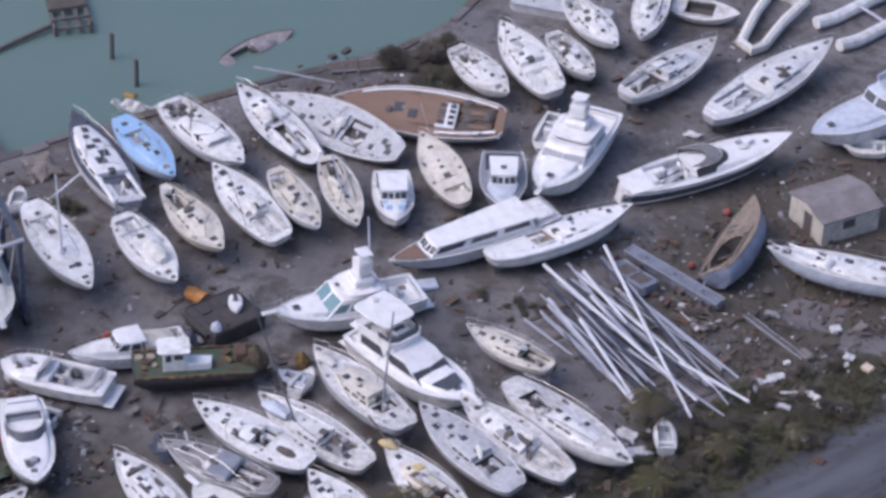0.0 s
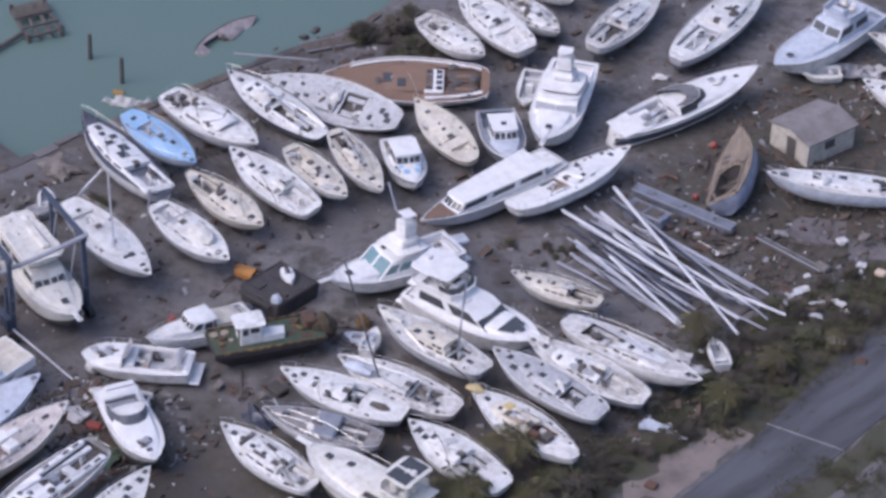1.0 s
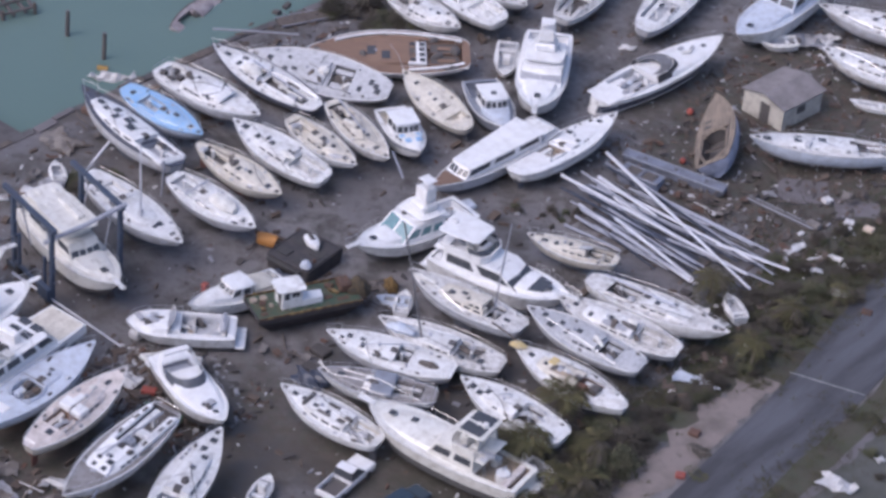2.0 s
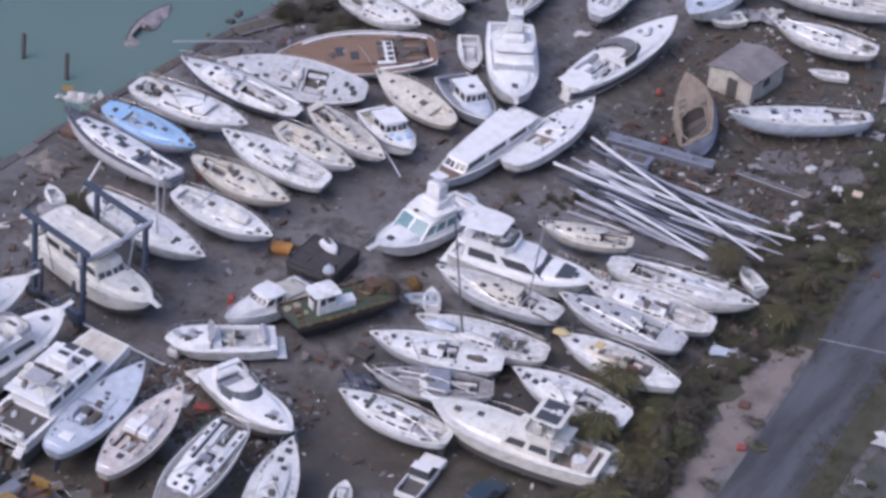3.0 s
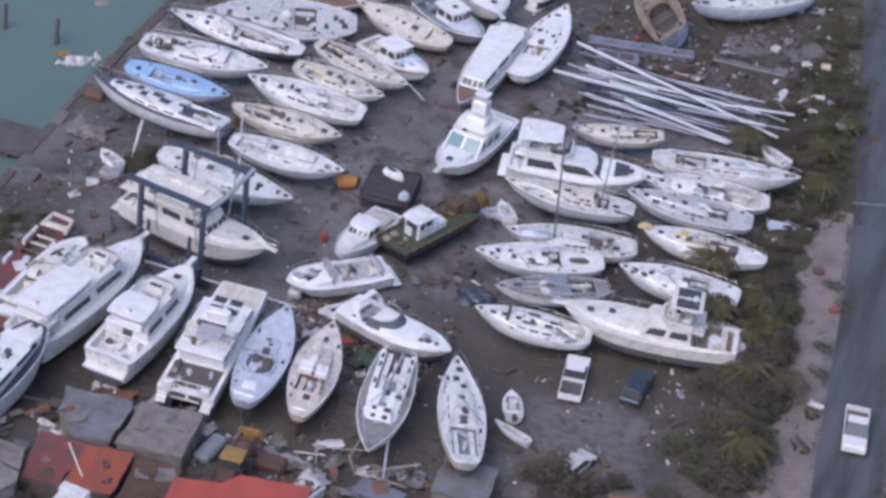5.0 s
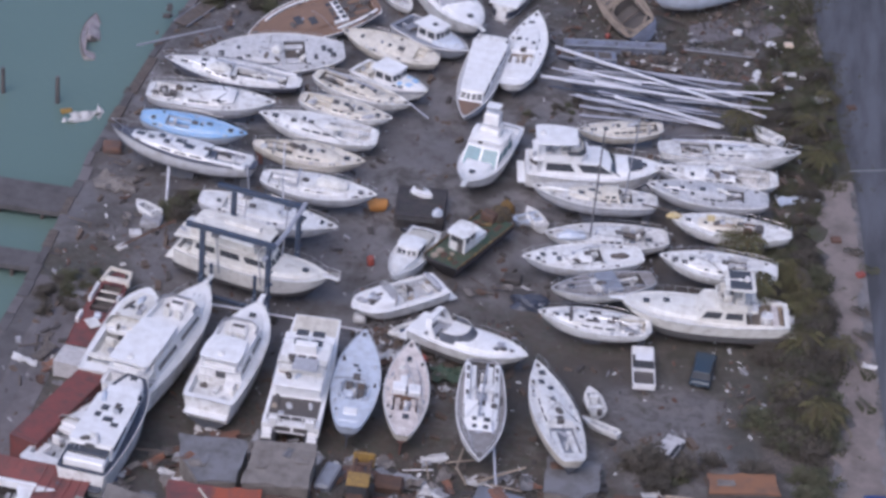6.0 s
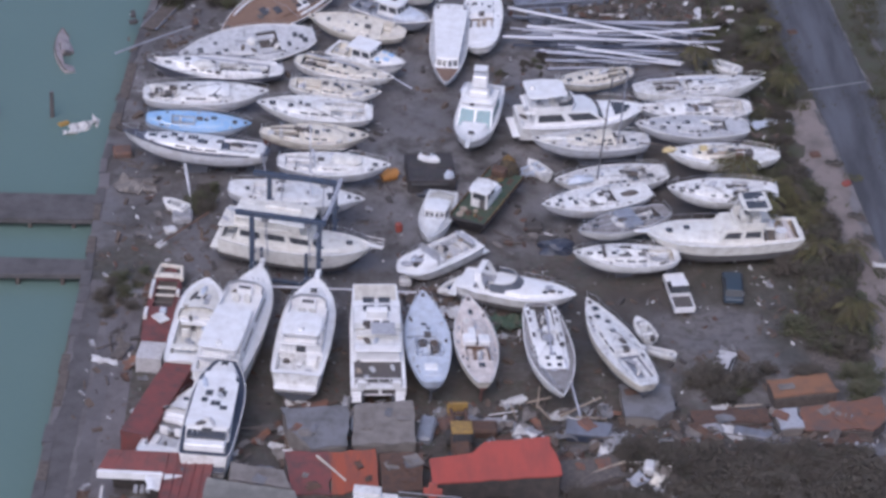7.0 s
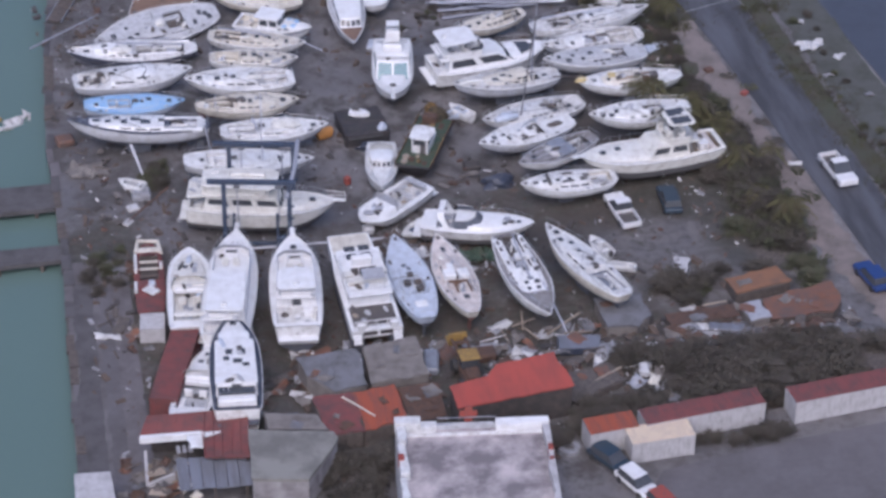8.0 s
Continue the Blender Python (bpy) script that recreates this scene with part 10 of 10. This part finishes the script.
single_debris(54.9, -10.0, 10, 0.9, 0.6, 0.3, BITS[1], "fibreglass_panel", "grey scrap of panel across the road")
single_debris(36.9, -20.0, 15, 1.3, 0.6, 0.3, BITS[1], "fibreglass_panel", "pale panel on the mud by the hedge")
single_debris(30.8, 49.3, 10, 3.0, 2.0, 0.8, BITS[1], "fibreglass_panel", "grey broken deck section of a boat")
single_debris(31.4, 24.8, 80, 2.2, 0.7, 0.4, BITS[0], "fibreglass_panel", "white panel near the mast pile")
single_debris(33.7, 25.5, 60, 2.6, 0.25, 0.2, BITS[0], "bent_rail", "bent white rail on the grass")
single_debris(30.6, 28.9, 0, 1.3, 0.9, 0.6, FELT, "steel_scrap", "block of dull grey steel scrap")
single_debris(35.3, 2.7, 30, 1.6, 1.1, 0.4, PALEBLUE, "locker_lid", "pale blue locker lid in the scrub")
single_debris(42.4, -7.4, 30, 0.8, 0.6, 0.4, REDP, "plastic_crate", "faded red crate at the road edge")
single_debris(43.4, -21.2, -20, 1.2, 0.6, 0.3, BITS[0], "fibreglass_panel", "white panel on the sand")
single_debris(35.7, -20.4, 0, 1.2, 0.8, 0.3, BITS[0], "fibreglass_panel", "white panel by the hedge")
single_debris(40.1, -2.3, 15, 0.9, 0.8, 0.35, BITS[3], "rusted_drum_lid", "rusty brown plate on the sand")
single_debris(27.0, -43.4, -60, 2.3, 1.5, 0.2, BITS[0], "roof_sheet", "white sheet of roofing")
single_debris(21.4, -49.6, 15, 2.8, 1.4, 0.3, BITS[0], "roof_sheet", "crumpled white roof sheet")
single_debris(20.0, -51.0, 80, 1.4, 0.9, 0.8, BITS[0], "water_tank", "pale plastic water tank")
single_debris(17.2, -47.8, 85, 2.6, 1.4, 0.7, BITS[1], "broken_wall", "pale broken wall panel")
single_debris(16.2, -49.6, 70, 2.2, 0.9, 0.5, BITS[0], "broken_wall", "white broken door panel")
single_debris(18.2, -48.3, 78, 3.6, 1.2, 0.3, BITS[1], "broken_wall", "pale broken wall panel")
single_debris(20.7, -48.6, 5, 2.3, 2.0, 0.4, CANVAS, "roof_sheet", "grey buckled roof sheet")
single_debris(20.6, -47.3, 8, 2.6, 0.35, 0.3, BITS[0], "ridge_board", "white ridge board across wreckage")
single_debris(22.1, -50.4, -12, 2.0, 0.9, 0.4, BITS[0], "fibreglass_panel", "white torn fibreglass panel")
single_debris(20.4, -52.8, 70, 2.0, 0.9, 0.5, CREAM, "fibreglass_panel", "cream torn panel in the scrub")
single_debris(19.0, -52.5, 40, 1.5, 1.2, 0.5, CANVAS, "fibreglass_panel", "grey torn panel in the scrub")
single_debris(27.3, -46.0, -62, 2.2, 1.2, 0.4, BITS[0], "fibreglass_panel", "white sheet leaning in wreckage")
single_debris(29.0, -46.2, -15, 3.2, 1.1, 0.5, BLUEGREY, "hull_piece", "dark blue-grey hull piece in wreckage")
single_debris(24.6, -45.8, 10, 2.4, 1.7, 0.4, FELT, "roof_sheet", "grey crumpled roof sheet")
single_debris(9.2, -42.0, 15, 2.0, 0.9, 0.3, BITS[0], "fibreglass_panel", "pale torn panel behind the sailboats")
single_debris(34.2, -12.3, 0, 0.9, 0.7, 0.4, BITS[0], "cool_box", "white plastic cool box in the scrub")
single_debris(-25.4, -37.2, -20, 2.4, 0.7, 0.25, BITS[0], "fibreglass_panel", "white panel on the quay")
single_debris(-14.6, -50.6, 0, 1.4, 1.0, 0.6, CARBRIGHT, "plastic_drum", "bright blue plastic drum by a shed")
single_debris(-21.0, -17.1, 20, 1.1, 0.9, 0.4, BITS[0], "cool_box", "white box on the rubble")
single_debris(-21.7, -19.4, 50, 1.0, 0.7, 0.3, BITS[0], "cool_box", "white plastic box by the pier")
single_debris(-26.3, -4.2, 10, 1.7, 1.5, 0.7, BROWNROOF, "rusty_tank", "orange rusty tank at the quay edge")
single_debris(-24.4, -9.8, 5, 3.6, 2.4, 0.5, FELT, "fallen_deck", "collapsed dark timber decking")
single_debris(-20.0, -15.2, 0, 1.8, 1.8, 0.8, BITS[1], "machine_crate", "grey machinery crate on the quay")
single_debris(6.1, -29.3, 30, 1.2, 0.8, 0.4, REDP, "red_locker", "red locker lid between two hulls")
single_debris(3.9, -29.6, 10, 2.4, 1.6, 0.7, BITS[0], "smashed_tender", "smashed white tender between two hulls")
single_debris(9.2, -31.0, 10, 3.6, 2.0, 0.9, GREENDECK, "green_tarpaulin", "dark green tarpaulin heap")
single_debris(0.3, -25.0, 0, 1.1, 0.9, 0.8, BITS[0], "cool_box", "white cool box beside a deck boat")
single_debris(-0.2, -16.5, 20, 0.6, 0.6, 0.9, REDP, "fuel_drum", "red and white fuel drum")
single_debris(7.0, 8.9, 70, 1.7, 1.3, 0.4, PALEBLUE, "louvred_crate", "pale blue slatted crate")
single_debris(13.4, -18.0, 0, 2.0, 1.1, 0.5, BITS[4], "battery_crate", "black crates on the mud")
single_debris(12.2, -15.8, 0, 1.6, 1.2, 0.5, BITS[4], "battery_crate", "black crates in the mud")
single_debris(10.0, -46.6, 30, 2.4, 1.2, 0.2, BITS[1], "roof_sheet", "grey sheet beside the sheds")
single_debris(8.0, -45.4, -15, 2.6, 1.5, 0.2, BITS[1], "roof_sheet", "pale grey roof sheet")
single_debris(11.2, -48.4, 70, 1.9, 0.3, 0.9, BITS[0], "bent_pipework", "bent white frame among wreckage")
single_debris(9.0, -49.2, 30, 2.6, 0.3, 0.8, BITS[0], "bent_pipework", "bent white pipe frame")
single_debris(1.9, -46.6, 80, 3.2, 1.3, 0.9, SLATE, "hull_piece", "grey hull piece beside a shed")
single_debris(6.6, -46.3, 0, 2.3, 1.6, 0.9, RUST, "rusty_engine", "rusty orange engine block")
single_debris(33.0, 10.4, 70, 2.2, 1.1, 0.6, BITS[0], "fibreglass_panel", "broken white deck panel by a sailboat")
single_debris(31.0, 11.2, 20, 1.6, 0.9, 0.5, BITS[0], "fibreglass_panel", "torn white locker lid by a sailboat")


for x, y, r in ((16.3, 28.9, 0.3), (11.9, 36.2, 0.36)):
    bm = bmesh.new()
    loft(bm, [[(math.cos(a) * q, math.sin(a) * q, z) for a in (2 * math.pi * k / 12 for k in range(12))] for q, z in ((r * 0.45, 0), (r * 0.9, r * 0.4), (r, r * 0.9), (r * 0.8, r * 1.5), (r * 0.3, r * 1.85))])
    ob = part("marker_buoy", bm, REDP, smooth=True)
    ob.matrix_world = pose(x, y, 0.02, 18, 0, 0)
    tagged(ob, "orange-red marker buoy lying in the mud", "buoy", "marker buoys")
# torn sheets and timbers between and before the sheds
rw = random.Random(41)
SHEETS = [("roof_sheet", "torn grey roof sheet in the storm wreckage", GREYROOF), ("roof_sheet", "torn rusty roof sheet in the storm wreckage", BROWNROOF), ("roof_sheet", "buckled brown felt sheet in the storm wreckage", FELT),
          ("roof_sheet", "crumpled white roof sheet in the storm wreckage", BITS[0]), ("roof_sheet", "crumpled pale grey sheet in the storm wreckage", BITS[1]), ("tarpaulin", "soaked dark tarpaulin in the storm wreckage", MUDFILL), ("roof_sheet", "dark rust roof sheet in the storm wreckage", RUST), ("roof_sheet", "oxide-red sheet in the storm wreckage", RUSTRED)]
SHED_WRECK = [(-11, 1.5, -46.2, -42.6, 24, 1), (1.5, 8.5, -51, -43.5, 24, 1), (8.5, 18, -51, -42.5, 34, 2), (17.5, 24.5, -56, -48, 22, 3), (22.5, 32.5, -49.5, -43, 24, 1), (-15, -9.5, -55, -45.5, 22, 1), (-26.5, -21, -61, -55.5, 12, 0), (-9, 13, -61, -57, 22, 0), (30, 41, -50, -46.5, 12, 0)]
YARD_WRECK = [(-24.5, -22.4, -36.5, -24.5, 3, 1), (-25, -20, -44, -27, 12, 0), (11, 32, 24, 37, 26, 0), (8.4, 12.6, -8.5, -4.6, 12, 0), (18.3, 23.8, 23.6, 26.2, 34, 1), (-3, 4, -9.5, -6.5, 5, 0), (0.5, 9, -33, -28.5, 12, 1), (-26, -20, -20, -6, 14, 0), (-24, -16, 20, 30, 10, 0), (8, 16, -20, -15, 8, 1)]
for x0, x1, y0, y1, count, pale in SHED_WRECK + YARD_WRECK:
    for i in range(count):
        nm, label, mat = SHEETS[rw.choice(((2, 5, 6, 5, 1) if -37 < y0 < -36 else (5, 5, 2, 5, 6) if y0 > -21 else (0, 1, 2, 5, 6, 2, 6)) if rw.random() > 0.11 * pale else (3, 4))]
        bm = bmesh.new()
        k = 1.0 if y0 < -35 else 0.6
        crumple(bm, rw, rw.uniform(0.6, 2.2) * k, rw.uniform(0.4, 1.4) * k, rw.uniform(0.1, 0.4) * k)
        ob = part(nm, bm, mat)
        ob.matrix_world = pose(rw.uniform(x0, x1), rw.uniform(y0, y1), rw.uniform(0.15, 0.5), rw.uniform(-12, 12), rw.uniform(-12, 12), rw.uniform(0, 360))
        tagged(ob, label, "debris", "shed wreckage")
    for i in range(count // 2):
        x, y, a, n = rw.uniform(x0, x1), rw.uniform(y0, y1), rw.uniform(0, 6.28), rw.uniform(0.7, 2.6)
        bm = bmesh.new()
        e = Vector((math.cos(a), math.sin(a), 0)) * n
        tube(bm, [Vector((x, y, rw.uniform(0.08, 0.5))), Vector((x, y, rw.uniform(0.08, 0.9))) + e], rw.uniform(0.05, 0.11), 4)
        white = rw.random() < 0.12 * pale
        tagged(part("broken_beam", bm, BITS[0] if white else TIMBER), "white broken beam in the storm wreckage" if white else "dark splintered beam in the storm wreckage", "beam", "shed wreckage")
for x, y, z in ((25.7, -45.9, 0.2), (11.0, -60.2, 0.2), (24.2, -54.9, 0.2)):
    bm = bmesh.new()
    loft(bm, [[(math.cos(a) * 0.95, math.sin(a) * 0.95, 0), (math.cos(a) * 0.95, math.sin(a) * 0.95, 0.45), (math.cos(a) * 0.5, math.sin(a) * 0.5, 0.45), (math.cos(a) * 0.5, math.sin(a) * 0.5, 0)] for a in (2 * math.pi * k / 14 for k in range(15))], caps=False)
    ob = part("drum_ring", bm, BITS[1])
    ob.matrix_world = pose(x, y, 0)
    tagged(ob, "round grey tank rim in the storm wreckage", "debris", "shed wreckage")
spar((-7.0, -52.3, 2.22), (-4.7, -55.2, 2.08), 0.09, CREAM, "pale yellow pole lying on an orange roof", False, "fallen masts")


# the sheds, containers and wreckage of the south are lifted onto the bank by settle
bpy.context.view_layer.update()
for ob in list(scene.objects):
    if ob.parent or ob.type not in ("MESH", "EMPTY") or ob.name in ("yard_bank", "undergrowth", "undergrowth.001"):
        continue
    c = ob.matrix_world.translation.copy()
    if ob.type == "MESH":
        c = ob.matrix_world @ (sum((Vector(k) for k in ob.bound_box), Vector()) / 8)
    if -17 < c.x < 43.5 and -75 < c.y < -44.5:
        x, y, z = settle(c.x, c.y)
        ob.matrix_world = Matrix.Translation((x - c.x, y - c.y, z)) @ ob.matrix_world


def scatter(name, mat, count, seed, sizes, label):
    """Small storm wrack strewn over the yard, thick in the corners where the surge left it."""
    rnd = random.Random(seed)
    zones = [(-26, 40, -45, 60, 0.34), (9, 34, 22, 62, 0.18), (-10, 42, -60, -42, 0.22), (-27.5, -17, -56, 24, 0.05), (31, 41, -34, 34, 0.10), (0, 14, -34, -22, 0.04)]
    verts, faces = [], []
    for i in range(count):
        r, k = rnd.random(), 0
        while r > zones[k][4] and k < len(zones) - 1:
            r -= zones[k][4]
            k += 1
        x0, x1, y0, y1, _ = zones[k]
        x, y = rnd.uniform(x0, x1), rnd.uniform(y0, y1)
        if x > 37.5 - 0.08 * y or (12 < x < 31 and 13 < y < 23):
            continue
        if noise.noise(Vector((x * 0.15, y * 0.15, seed))) + rnd.uniform(-0.35, 0.35) < -0.05:
            continue
        s = rnd.uniform(*sizes) * rnd.choice((0.6, 0.8, 1, 1.6))
        a, w, h = rnd.uniform(0, 3.14), s * rnd.uniform(0.12, 0.7), s * rnd.uniform(0.05, 0.3)
        ca, sa, tip = math.cos(a), math.sin(a), rnd.uniform(0, 0.35) * s
        n = len(verts)
        for z in (0, 1):
            for u, v in ((-1, -1), (1, -1), (1, 1), (-1, 1)):
                px, py = u * s / 2 * rnd.uniform(0.7, 1), v * w / 2 * rnd.uniform(0.6, 1)
                verts.append((x + px * ca - py * sa, y + px * sa + py * ca, -0.02 + bank(x, y) + z * h + (tip if u > 0 else 0) * z))
        faces += [(n + 3, n + 2, n + 1, n), (n + 4, n + 5, n + 6, n + 7), (n, n + 1, n + 5, n + 4), (n + 1, n + 2, n + 6, n + 5), (n + 2, n + 3, n + 7, n + 6), (n + 3, n, n + 4, n + 7)]
    me = bpy.data.meshes.new(name)
    me.from_pydata(verts, [], faces)
    me.materials.append(mat)
    tagged(new(name, me), label, "debris", "", "stuff")


scatter("white_debris", BITS[0], 2200, 11, (0.08, 0.38), "small white fibreglass and foam scraps")
scatter("grey_debris", BITS[1], 2600, 12, (0.1, 0.5), "grey scraps of sheet and canvas")
scatter("timber_debris", BITS[2], 6000, 13, (0.12, 0.8), "splintered brown timber and branches")
scatter("rust_debris", BITS[3], 2600, 14, (0.08, 0.45), "rust-coloured scraps and leaves")
scatter("dark_debris", BITS[4], 5000, 15, (0.12, 0.7), "black wet seaweed and rubber scraps")
